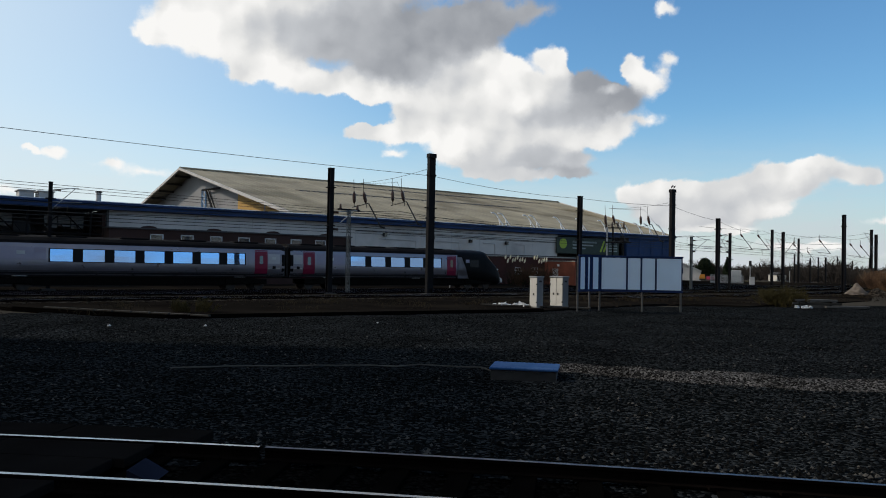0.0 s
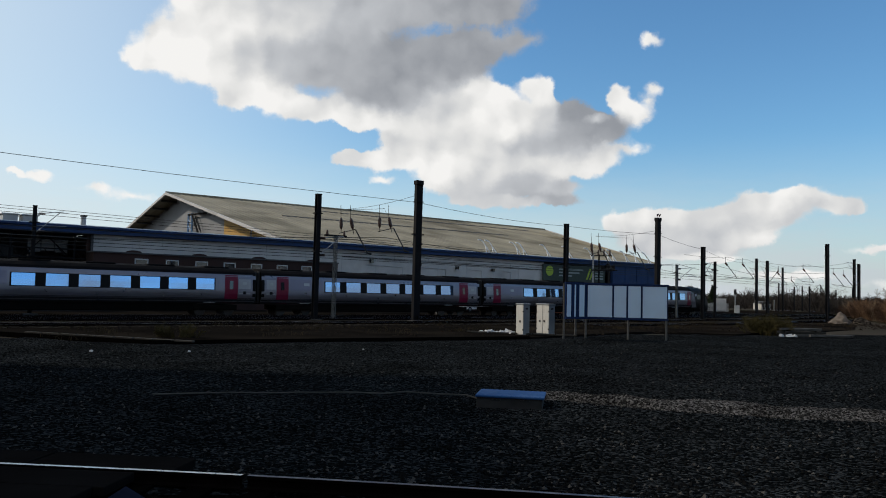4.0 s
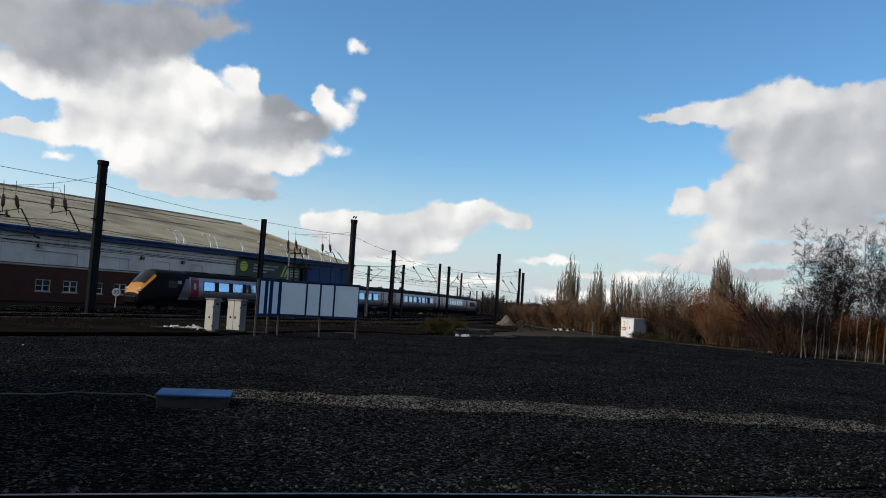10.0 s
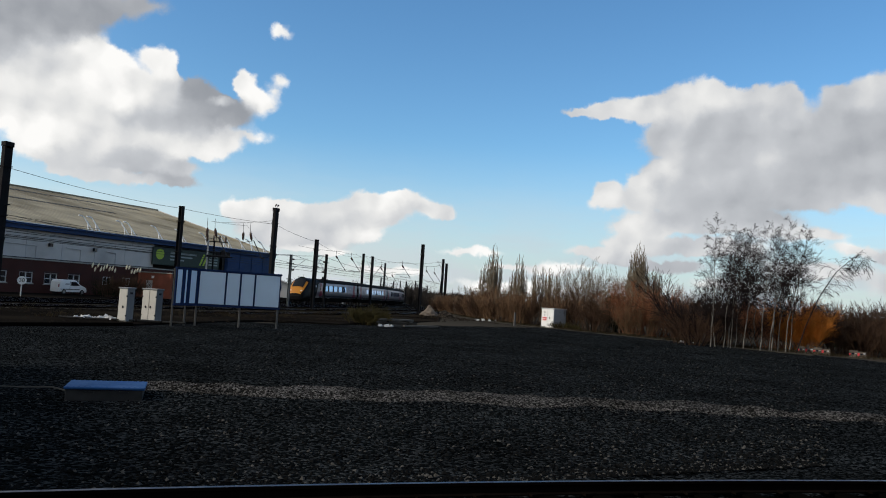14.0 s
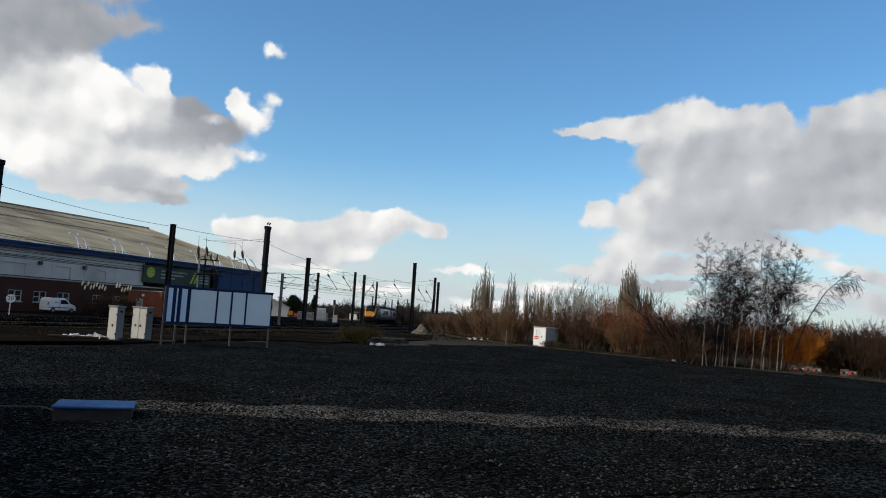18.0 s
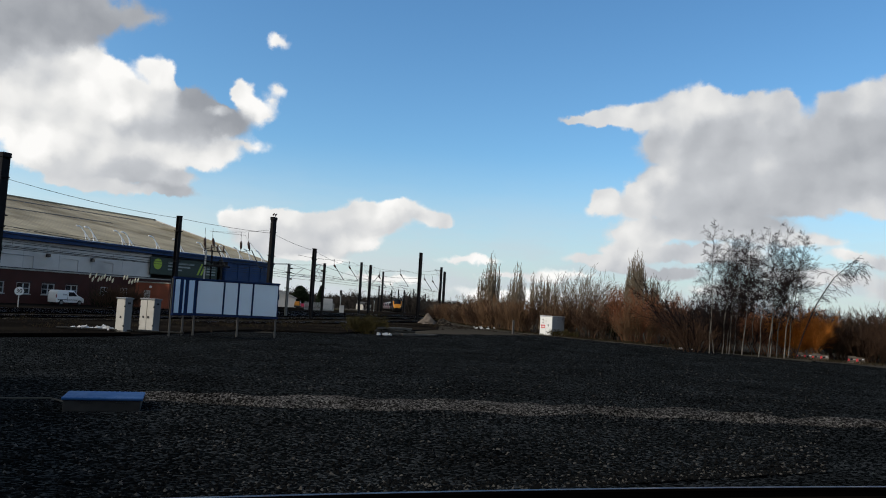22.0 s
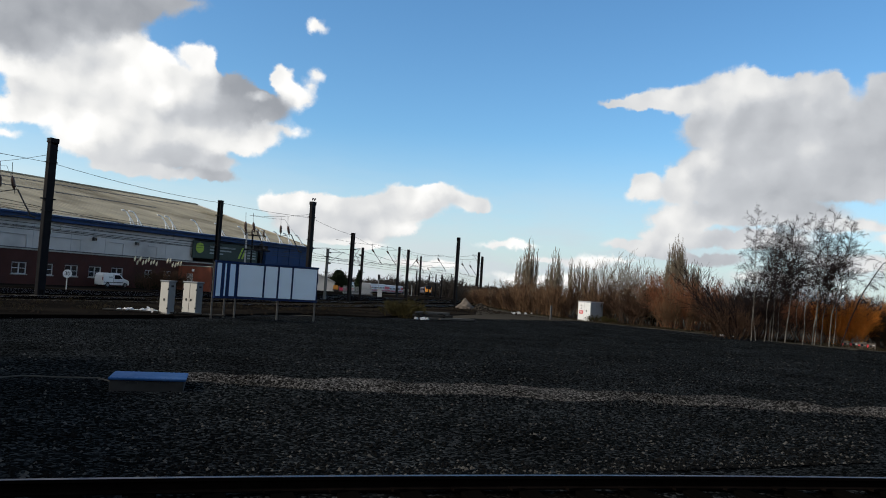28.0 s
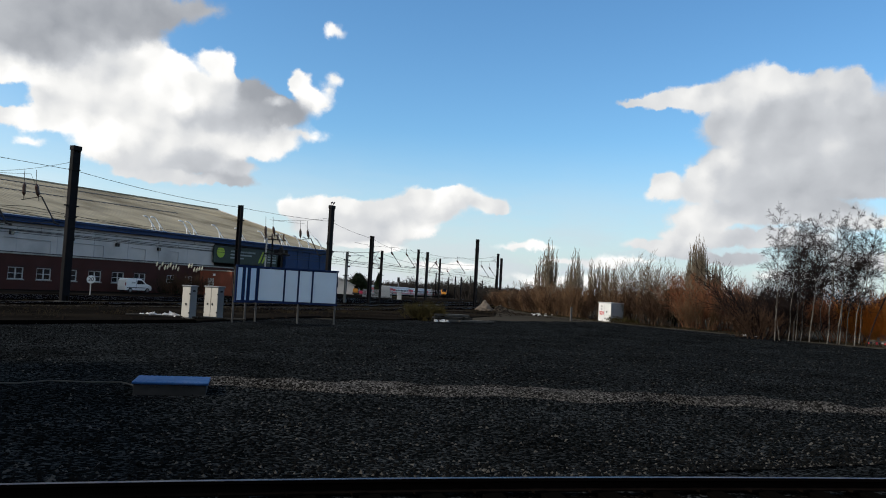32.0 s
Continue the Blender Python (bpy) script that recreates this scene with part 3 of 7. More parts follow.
def sheet(name, outline, z, material, label, grid=0):
    bm = bmesh.new()
    bm.faces.new([bm.verts.new((x, y, z)) for x, y in outline])
    bmesh.ops.recalc_face_normals(bm, faces=bm.faces[:])
    if bm.faces[:][0].normal.z < 0:
        bmesh.ops.reverse_faces(bm, faces=bm.faces[:])
    ob = part(name, bm, material)
    return tagged(ob, label, name.replace("_", " "), kind="structure")


def build_ground():
    bm = bmesh.new()
    rings = []
    for r in (2.0, 60, 125, 165, 205, 245, 285, 325, 500, 1000, 3500):
        rings.append([bm.verts.new((r * math.cos(k * math.pi / 48), r * math.sin(k * math.pi / 48), -0.16 + fall(r, 0))) for k in range(96)])
    bm.faces.new(rings[0])
    for a, b in zip(rings, rings[1:]):
        for k in range(96):
            bm.faces.new((a[k], b[k], b[(k + 1) % 96], a[(k + 1) % 96]))
    tagged(part("ground", bm, "field"), "rough winter grass and earth to the horizon", "ground", kind="structure")
    # ballast yard, gently uneven
    xs, ys = np.arange(-60, 64.1, 1.0), np.arange(-14, 96.1, 1.0)
    verts, idx = [], {}
    for j, y in enumerate(ys):
        for i, x in enumerate(xs):
            z = -0.1 + 0.05 * noise.noise((x * 0.25, y * 0.25, 0)) + 0.02 * noise.noise((x * 0.9, y * 0.9, 3))
            lift = math.exp(-((y - ridge_line(x)) / 0.9) ** 2) * 0.10 * min(1, max(0, x / 3)) * (x < 22)
            near = 8.48 - 0.15 * x - 0.006 * x * x
            lift += 0.12 * min(1, max(0, (near + 2.2 - y) / 1.6)) * min(1, max(0, (y - near + 0.6) / 0.6))
            verts.append((x, y, z + lift))
    nx = len(xs)

    def kept(x, y):
        v = Vector((x, y, 0))
        s, p = v.x * C36 + v.y * S36, -v.x * S36 + v.y * C36
        edge = 36.0 if s < 36 else 31.5 - (s - 36) * 0.28
        return x < (49.5 if y < 50 else 48.0) + max(0, (y - 62) * 0.2) and p < max(edge, 20 + (s - 60) * 0.15 if s > 60 else 0)

    faces = []
    for j in range(len(ys) - 1):
        for i in range(nx - 1):
            if kept(xs[i] + 0.5, ys[j] + 0.5):
                faces.append((j * nx + i, j * nx + i + 1, (j + 1) * nx + i + 1, (j + 1) * nx + i))
    me = bpy.data.meshes.new("yard")
    me.from_pydata(verts, [], faces)
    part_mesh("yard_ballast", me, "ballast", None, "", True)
    tagged(bpy.data.objects["yard_ballast"], "dark crushed-stone ballast covering the empty yard", "ballast", kind="structure")


build_ground()


def stones(name, label, material, count, place, lo, hi, seed):
    """Loose stones, each a squashed six-sided lump, in one mesh."""
    rnd = random.Random(seed)
    verts, faces = [], []
    for _ in range(count):
        c = place(rnd)
        if c is None:
            continue
        r = lo + (hi - lo) * rnd.random() ** 2
        a0 = rnd.random() * 6.28
        base = len(verts)
        tilt = rnd.uniform(-0.4, 0.4)
        for k in range(4):
            a = a0 + k * 1.5708 + rnd.uniform(-0.4, 0.4)
            q = r * rnd.uniform(0.7, 1.2)
            verts.append((c[0] + q * math.cos(a), c[1] + q * math.sin(a), c[2] + tilt * q * math.cos(a)))
        verts.append((c[0] + rnd.uniform(-.3, .3) * r, c[1] + rnd.uniform(-.3, .3) * r, c[2] + r * rnd.uniform(0.5, 0.95)))
        for k in range(4):
            faces.append((base + k, base + (k + 1) % 4, base + 4))
    me = bpy.data.meshes.new(name)
    me.from_pydata(verts, [], faces)
    ob = part_mesh(name, me, material)
    return tagged(ob, label, "stones", kind="stuff")


def near_rail_y(x):
    return 8.48 - 0.15 * x - 0.006 * x * x


def yard_stone(rnd):
    y = 8.0 + 30 * rnd.random() ** 2.2
    x = rnd.uniform(-0.75 * y - 2, 1.5 * y)
    if x > 46 or y < near_rail_y(x) + 0.3:
        return None
    return (x, y, -0.08 + 0.12 * min(1, max(0, (near_rail_y(x) + 2.2 - y) / 1.6)))


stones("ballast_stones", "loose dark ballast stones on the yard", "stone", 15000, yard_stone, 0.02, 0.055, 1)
stones("pale_ballast_stones", "scattered pale stones among dark ballast", "pale_stone", 5200, yard_stone, 0.012, 0.042, 2)


# ---- the near track with its crossing boards ----
def rail_mesh(points, name, parent, top):
    """A flat-bottomed rail along points (rail head at their height)."""
    sec = [(-0.07, -0.15), (0.07, -0.15), (0.07, -0.135), (0.012, -0.12), (0.012, -0.045), (0.036, -0.035), (0.036, -0.004), (-0.036, -0.004), (-0.036, -0.035), (-0.012, -0.045), (-0.012, -0.12), (-0.07, -0.135)]
    verts, faces = [], []
    tops, tf = [], []
    n = len(sec)
    for i, p in enumerate(points):
        a, b = points[max(0, i - 1)], points[min(len(points) - 1, i + 1)]
        d = (Vector(b) - Vector(a)).normalized()
        side = Vector((-d.y, d.x, 0))
        for y, z in sec:
            verts.append(Vector(p) + side * y + Vector((0, 0, z)))
        tops += [Vector(p) + side * 0.03, Vector(p) - side * 0.03, Vector(p) + side * 0.03 - Vector((0, 0, 0.006)), Vector(p) - side * 0.03 - Vector((0, 0, 0.006))]
        if i:
            o, q = (i - 1) * n, i * n
            faces += [(o + k, o + (k + 1) % n, q + (k + 1) % n, q + k) for k in range(n)]
            o, q = (i - 1) * 4, i * 4
            tf += [(o, q, q + 1, o + 1), (o + 2, q + 2, q, o), (o + 1, q + 1, q + 3, o + 3)]
    me = bpy.data.meshes.new(name)
    me.from_pydata(verts, [], faces)
    rail = part_mesh(name, me, "rail_side", parent)
    me = bpy.data.meshes.new("rail_head")
    me.from_pydata(tops, [], tf)
    part_mesh("rail_head", me, top, rail, "worn rail head")
    return rail


def build_near_track():
    tr = thing("near_track", "rusty flat-bottomed rails on timber sleepers beside crossing boards", "railway track", kind="structure")
    xs = np.arange(-16, 20.1, 1.0)
    rail_mesh([(x, near_rail_y(x), 0.18) for x in [q for q in xs if q <= -2.5] + [-2.05]], "rail", tr, "rail_top")
    rail_mesh([(x, near_rail_y(x), 0.18) for x in [-1.98] + [q for q in xs if q > -1.9]], "rail", tr, "rail_dull")
    rail_mesh([(x, near_rail_y(x) - 1.505, 0.18) for x in xs], "rail", tr, "rail_top")
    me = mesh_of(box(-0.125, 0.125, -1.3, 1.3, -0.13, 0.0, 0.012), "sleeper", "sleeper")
    for k in range(52):
        x = -15.5 + 0.68 * k
        ang = math.degrees(math.atan(-0.15 - 0.012 * x))
        shared("sleeper", me, tr, pose(x, near_rail_y(x) - 0.75, 0.03, 0, 0, ang))
    bm = bmesh.new()
    for k in range(52):
        x = -15.5 + 0.68 * k
        for off in (0, -1.505):
            box(x - 0.08, x + 0.08, near_rail_y(x) + off - 0.12, near_rail_y(x) + off + 0.12, 0.03, 0.06, bm=bm)
    part("rail_chairs", bm, "rail_side", tr)
    verts, faces = [], []
    for i, x in enumerate(xs):
        verts += [(x, near_rail_y(x) - 2.6, -0.02), (x, near_rail_y(x) - 0.05, -0.02)]
        if i:
            faces.append((2 * i - 2, 2 * i, 2 * i + 1, 2 * i - 1))
    me = bpy.data.meshes.new("oily_bed")
    me.from_pydata([tuple(float(q) for q in w) for w in verts], [], faces)
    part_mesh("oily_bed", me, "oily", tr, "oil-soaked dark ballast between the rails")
    # boards between and outside the rails, ending in a ramp
    cr = thing("crossing_boards", "worn dark boards laid level with the rails", "crossing", kind="structure")
    for row, (a, b) in enumerate(((0.08, 0.75), (-0.74, -0.07), (-1.43, -0.76), (-2.3, -1.6))):
        for k in range(6):
            x1 = -3.15 - 1.8 * k + (0.25 if row == 0 else -0.12 * row)
            x0 = x1 - 1.78
            y = near_rail_y((x0 + x1) / 2)
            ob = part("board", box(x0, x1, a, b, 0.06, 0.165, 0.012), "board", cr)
            ob.matrix_basis = Matrix.Translation((0, y, 0)) @ Matrix.Shear("XZ", 4, (0, 0))
            ang = math.atan(-0.15 - 0.012 * (x0 + x1) / 2)
            c = Vector(((x0 + x1) / 2, 0, 0))
            ob.matrix_basis = Matrix.Translation((0, y, 0)) @ Matrix.Translation(c) @ Matrix.Rotation(ang, 4, "Z") @ Matrix.Translation(-c)
    bm = bmesh.new()
    for w in ((-3.1, 0.165, -2.85), ):
        vs = [bm.verts.new(q) for q in ((-3.15, 7.75, 0.16), (-3.15, 8.25, 0.16), (-2.88, 7.75, 0.03), (-2.88, 8.2, 0.03), (-3.15, 7.75, 0.02), (-3.15, 8.25, 0.02))]
        for f in ((0, 2, 3, 1), (0, 4, 2), (1, 3, 5), (4, 5, 3, 2), (0, 1, 5, 4)):
            bm.faces.new([vs[i] for i in f])
    part("end_ramp", bm, "ramp_steel", cr, "dull blue steel end ramp")


build_near_track()


# ---- unseen block added behind and west of the camera, to shade the yard ----
def build_shade_block():
    st = thing("station_block", "unseen brick block added to shade the near yard", "station", kind="structure")
    part("range_wall", box(-62, -23, -40, 24, -0.2, 15.0), "brick_dark", st)
    bm = bmesh.new()
    vs = [bm.verts.new(c) for c in ((-63, -41, 15.0), (-22, -41, 15.0), (-22, 25, 15.0), (-63, 25, 15.0), (-42.5, -30, 22.0), (-42.5, 14, 22.0))]
    for f in ((0, 1, 4), (1, 2, 5, 4), (2, 3, 5), (3, 0, 4, 5), (3, 2, 1, 0)):
        bm.faces.new([vs[i] for i in f])
    part("hipped_roof", bm, "roof_grey", st, "unseen hipped roof of the shade block")
    part("platform", box(-23, 60, -9.0, 1.6, -0.2, 0.72, 0.03), "pit", st, "unseen platform under the camera")
    part("rear_wall", box(-23, 60, -9.4, -9.0, -0.2, 6.0), "brick_dark", st)


build_shade_block()


# ---- far tracks ----
def build_far_track(off, s0, s1, name_label, lift=0.0):
    tr = thing("railway_track", name_label, "railway track", kind="structure", group="running lines")
    ss = np.arange(s0, s1 + 0.1, 6.0)
    for g in (-0.7525, 0.7525):
        rail_mesh([tuple(track_at(s, off + g)[0] + Vector((0, 0, lift - 0.02))) for s in ss], "rail", tr, "rail_dull")
    verts, faces = [], []
    for s in np.arange(s0, min(s1, 240), 0.72):
        c, h = track_at(s, off)
        d, q = Vector((math.cos(h), math.sin(h), 0)), Vector((-math.sin(h), math.cos(h), 0))
        b = len(verts)
        for zz in (lift - 0.2, lift - 0.12):
            verts += [c + d * i * 0.125 + q * j * 1.3 + Vector((0, 0, zz)) for i, j in ((-1, -1), (1, -1), (1, 1), (-1, 1))]
        faces += [(b + 4, b + 5, b + 6, b + 7), (b, b + 1, b + 5, b + 4), (b + 1, b + 2, b + 6, b + 5), (b + 2, b + 3, b + 7, b + 6), (b + 3, b, b + 4, b + 7)]
    me = bpy.data.meshes.new("sleepers")
    me.from_pydata(verts, [], faces)
    tagged(part_mesh("sleepers", me, "sleeper", tr), kind="stuff")
    # ballast shoulder under the line
    verts, faces = [], []
    for i, s in enumerate(ss):
        for o, z in ((-2.3, -0.19 - lift * 1.5), (-1.5, lift - 0.13), (1.5, lift - 0.13), (2.3, -0.19 - lift * 1.5)):
            verts.append(track_at(s, off + o)[0] + Vector((0, 0, z)))
        if i:
            b = (i - 1) * 4
            faces += [(b + k, b + 4 + k, b + 5 + k, b + 1 + k) for k in range(3)]
    me = bpy.data.meshes.new("ballast_bed")
    me.from_pydata(verts, [], faces)
    part_mesh("ballast_bed", me, "dirt_ballast", tr)


M["dirt_ballast"] = stone_mat("brown_ballast", [(0.008, 0.007, 0.0062), (0.02, 0.017, 0.014), (0.034, 0.028, 0.023), (0.08, 0.068, 0.055)], 9.0, 0.2, 0.03)
for off, a, b, lift in ((0, -90, 460, 0.0), (-5.2, -90, 300, 0.1), (-9.4, -60, 200, 0.16), (5.0, 60, 300, 0.0), (-15.0, -30, 150, 0.16), (-19.5, 44, 130, 0.05)):
    build_far_track(off, a, b, "rusty running line on brown ballast curving away", lift)


# ---- cinder bank in front of the lines ----
def build_bank():
    pts = [(-60, 52), (-34, 41), (-19, 33.9), (-15.7, 32.3), (-11, 30.7), (-7.1, 32.9), (-0.2, 37), (5.3, 40.2), (9.0, 44.5), (14.9, 50.6), (19.8, 49.4), (27, 56), (37, 66), (45, 80), (60, 110), (85, 165),
           (-10, 165), (-60, 95)]
    bm = bmesh.new()
    top = [bm.verts.new((x, y, 0.0 - 0.14 * (y > 60 or x < -40))) for x, y in pts]
    low = [bm.verts.new((x, y, -0.3)) for x, y in pts]
    bm.faces.new(top)
    for i in range(len(pts)):
        j = (i + 1) % len(pts)
        bm.faces.new((top[i], low[i], low[j], top[j]))
    bmesh.ops.triangulate(bm, faces=[f for f in bm.faces if len(f.verts) > 4])
    bmesh.ops.recalc_face_normals(bm, faces=bm.faces[:])
    tagged(part("cinder_bank", bm, "dirt"), "low bank of brown cinders and dead weeds", "bank", kind="structure")
    kb = thing("bank_edging", "low weathered concrete edging along the cinder bank", "edging", kind="structure")
    line = pts[2:8]
    for (x0, y0), (x1, y1) in zip(line, line[1:]):
        d = math.hypot(x1 - x0, y1 - y0)
        n = max(1, round(d / 2.2))
        for k in range(n):
            a = math.degrees(math.atan2(y1 - y0, x1 - x0))
            ob = part("edging_slab", box(0.01, d / n - 0.01, -0.09, 0.06, -0.2, 0.06, 0.01), "sleeper", kb)
            ob.matrix_basis = pose(x0 + (x1 - x0) * k / n, y0 + (y1 - y0) * k / n, 0, 0, 0, a)


build_bank()


# ---- depot ----
def facade_box(name, s0, s1, p0, p1, z0, z1, material, parent, label="", bevel=0.0):
    return part(name, box(s0, s1, p0, p1, z0, z1, bevel), material, parent, label)


def build_depot():
    dep = thing("train_depot", "long depot shed with weathered sheet roof and blue fascia", "depot building", pose(0, 0, 0, 0, 0, YARD))
    S0, S1, P0, PR, P1, ZE, ZR = 38.7, 118.0, 80.0, 119.0, 158.0, 7.95, 16.3
    # the east end is cut askew
    end_at = lambda q: 105.5 + (q - P0) * 0.33 if q < PR else 118.4
    # two roof slopes of long ribbed sheets
    th = 0.25
    for side, (pa, pb) in enumerate(((P0 - 1.2, PR), (P1 + 1.2, PR))):
        za = ZE - 0.25
        n = 80
        cut = lambda u, q: min(u, end_at(q) + 1.2)
        for k in range(n):
            bm = bmesh.new()
            s, e = S0 - 1.2 + (S1 - S0 + 2.4) * k / n, S0 - 1.2 + (S1 - S0 + 2.4) * (k + 1) / n
            rib = 0.06
            vs = [bm.verts.new((cut(c[0], c[1]), c[1], c[2])) for c in ((s, pa, za), (s, pb, ZR), (s + 0.12, pb, ZR + rib), (s + 0.12, pa, za + rib), (s + 0.3, pa, za + rib), (s + 0.3, pb, ZR + rib), (s + 0.42, pb, ZR), (s + 0.42, pa, za), (e, pa, za), (e, pb, ZR))]
            for f in ((0, 1, 2, 3), (3, 2, 5, 4), (4, 5, 6, 7), (7, 6, 9, 8)):
                bm.faces.new([vs[i] for i in f])
            part("roof_sheet", bm, "roof", dep)
    # rooflight strip and walkway line along the slope
    k = (ZR - ZE) / (PR - P0)
    for frac, a, b in ((0.84, S0 + 22, S1 - 6), (0.55, S0 + 10, S1 - 25)):
        p = P0 + (PR - P0) * frac
        z = ZE + (p - P0) * k
        for q in range(int((b - a) / 4)):
            s = a + 4 * q
            bm = bmesh.new()
            vs = [bm.verts.new(c) for c in ((s, p - 0.2, z + 0.03), (s + 4.0, p - 0.2, z + 0.03), (s + 4.0, p + 0.2, z + 0.17), (s, p + 0.2, z + 0.17), (s, p + 0.25, z + 0.03), (s + 4.0, p + 0.25, z + 0.03))]
            for f in ((0, 1, 2, 3), (3, 2, 5, 4)):
                bm.faces.new([vs[i] for i in f])
            part("roof_walkway", bm, "roof_grey", dep, "dark board along the roof")
    part("ridge_cap", tube([(S0 - 1.3, PR, ZR + 0.06), (S1 + 1.6, PR, ZR + 0.06)], 0.22, 8), "roof", dep)
    # gables
    SG = S0 + 1.4  # the gable stands back under a deep overhang
    for s, face in ((SG, -1), (S1, 1)):
        bm = bmesh.new()
        vs = [[bm.verts.new(((s if face < 0 else end_at(p)) + o, p, z)) for p, z in ((P0, 0), (P0, ZE), (PR, ZR - 0.1), (P1, ZE), (P1, 0))] for o in (0.0, 0.3)]
        bm.faces.new(vs[0]), bm.faces.new(vs[1][::-1])
        for i in range(5):
            bm.faces.new((vs[0][i], vs[1][i], vs[1][(i + 1) % 5], vs[0][(i + 1) % 5]))
        bmesh.ops.recalc_face_normals(bm, faces=bm.faces[:])
        gable = part("gable_wall", bm, "render", dep, "grey sheeted gable")
        if face < 0:
            for pa, pb in ((P0 + 0.3, P0 + 12.2), (P0 + 12.7, P0 + 21.5), (P1 - 14, P1 - 7)):
                zt = lambda p: min(ZE + (p - P0) * k, ZE + (P1 - p) * k) - 0.5
                bm = bmesh.new()
                a = [bm.verts.new((s - 0.06, p, z)) for p, z in ((pa, 6.0), (pb, 6.0), (pb, zt(pb)), (pa, zt(pa)))]
                b = [bm.verts.new((s - 0.003, w.co.y, w.co.z)) for w in a]
                bm.faces.new(a), bm.faces.new(b[::-1])
                for i in range(4):
                    bm.faces.new((a[i], b[i], b[(i + 1) % 4], a[(i + 1) % 4]))
                bmesh.ops.recalc_face_normals(bm, faces=bm.faces[:])
                part("gable_panel", bm, "ochre", gable, "ochre yellow gable panel")
        for pa, pb in ((P0 - 1.3, PR), (P1 + 1.3, PR)):
            za = ZE + (abs(pa - PR) and -1.3 * k)
            bm = bmesh.new()
            a = [bm.verts.new(((S0 if face < 0 else end_at(p)) + face * 1.15, p, z)) for p, z in ((pa, za - 0.3), (pb, ZR - 0.25), (pb, ZR + 0.12), (pa, za + 0.08))]
            b = [bm.verts.new((w.co.x + face * 0.2, w.co.y, w.co.z)) for w in a]
            bm.faces.new(a), bm.faces.new(b[::-1])
            for i in range(4):
                bm.faces.new((a[i], b[i], b[(i + 1) % 4], a[(i + 1) % 4]))
            bmesh.ops.recalc_face_normals(bm, faces=bm.faces[:])
            part("barge_board", bm, "cladding", dep, "pale barge board")
    # rafters under the overhang
    for side in (0, 1):
        for q in range(9):
            p = P0 + 2.5 + q * 4.2
            z = ZE + (p - P0) * k - 0.32
            p = p if side == 0 else P0 + P1 - p
            part("overhang_rafter", box(S0 - 1.0, SG, p - 0.13, p + 0.13, z - 0.16, z + 0.16), "old_concrete", dep)
    # pale blue bracket on the gable
    bm = bmesh.new()
    for p in (113.0, 114.6):
        tube([(SG - 0.5, p, 8.2), (SG - 0.5, p, 13.0)], 0.16, 4, bm)
    for q in range(5):
        z = 8.4 + q * 0.92
        tube([(SG - 0.5, 113.0, z), (SG - 0.5, 114.6, z + 0.9)], 0.09, 4, bm)
    br = part("hoist_bracket", bm, "gable_blue", dep, "pale blue lattice bracket")
    # dark bars run right and down, drawn where the bracket's shadow falls
    bm = bmesh.new()
    tube([(SG - 0.6, 114.6, 12.8), (SG - 0.6, 107.0, 12.6)], 0.14, 4, bm)
    tube([(SG - 0.3, 109.2, 8.3), (SG - 0.6, 112.8, 12.7)], 0.16, 4, bm)
    tube([(SG - 0.3, 108.0, 8.3), (SG - 0.6, 111.8, 12.7)], 0.1, 4, bm)
    part("bracket_brace", bm, "mast", br)
    part("back_wall", box(SG + 0.3, S1 - 0.3, P1 - 0.4, P1, 0, ZE), "render", dep)
    part("front_wall", box(SG + 0.3, 105.4, P0, P0 + 0.3, 0, ZE - 0.2), "render", dep)

    # front range: cladding over brick, blue fascia
    fr = thing("front_range", "flat-roofed range with pale cladding, blue fascia and brick base", "depot building", pose(0, 0, 0, 0, 0, YARD))
    # dark cover added over the cladding's end, which would otherwise catch the sun
    part("wall_end", box(17.31, 17.495, 75.95, 79.9, 3.7, 6.75), "roof_grey", fr)
    part("upper_wall", box(17.5, 76.4, 76.0, 76.4, 3.7, 6.75, 0.02), "cladding", fr, "pale grey cladding with streaks")
    for s in np.arange(21, 76, 4.6):
        part("cladding_joint", box(s - 0.03, s + 0.03, 75.975, 76.0, 3.75, 6.7), "cab_grey", fr)
    part("fascia", box(-60, 102, 75.3, 75.75, 6.75, 7.35, 0.04), "blue", fr, "long dark blue fascia beam")
    part("gutter", box(-60, 102, 75.05, 75.3, 7.2, 7.42, 0.03), "blue", fr)
    # dark roof grey under the overhang: shade put into the soffit's colour
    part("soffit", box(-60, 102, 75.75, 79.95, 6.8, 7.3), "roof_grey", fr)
    part("flat_roof", box(-60, 101.8, 75.5, 79.9, 7.3, 7.45), "roof_grey", fr, "dark felt roof edge")
    # white strip draws the bright highlight line along the gutter
    part("roof_edge_trim", box(-60, 101.8, 75.3, 75.5, 7.38, 7.5), "white", fr, "white strip along the roof edge")
    part("cladding_drip", box(17.5, 76.4, 75.9, 76.0, 3.55, 3.72), "roof_grey", fr)
    part("conduit", tube([(44, 75.9, 5.95), (76, 75.9, 5.65)], 0.035, 6), "black", fr)
    # blue panelled end
    bl = part("blue_end", box(90.5, 102, 75.6, 76.0, 3.2, 6.74), "blue", fr, "blue sheeted end bay")
    for q in range(5):
        part("panel_rib", box(90.6 + 2.8 * q, 90.75 + 2.8 * q, 75.5, 75.6, 3.2, 6.72), "blue", bl)
    for z in (4.4, 5.6):
        part("panel_rail", box(90.5, 102, 75.52, 75.6, z, z + 0.12), "blue", bl)
    # recessed walls take the same dark grey, their shade in the colour
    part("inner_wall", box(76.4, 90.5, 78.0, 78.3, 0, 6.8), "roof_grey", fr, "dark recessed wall")
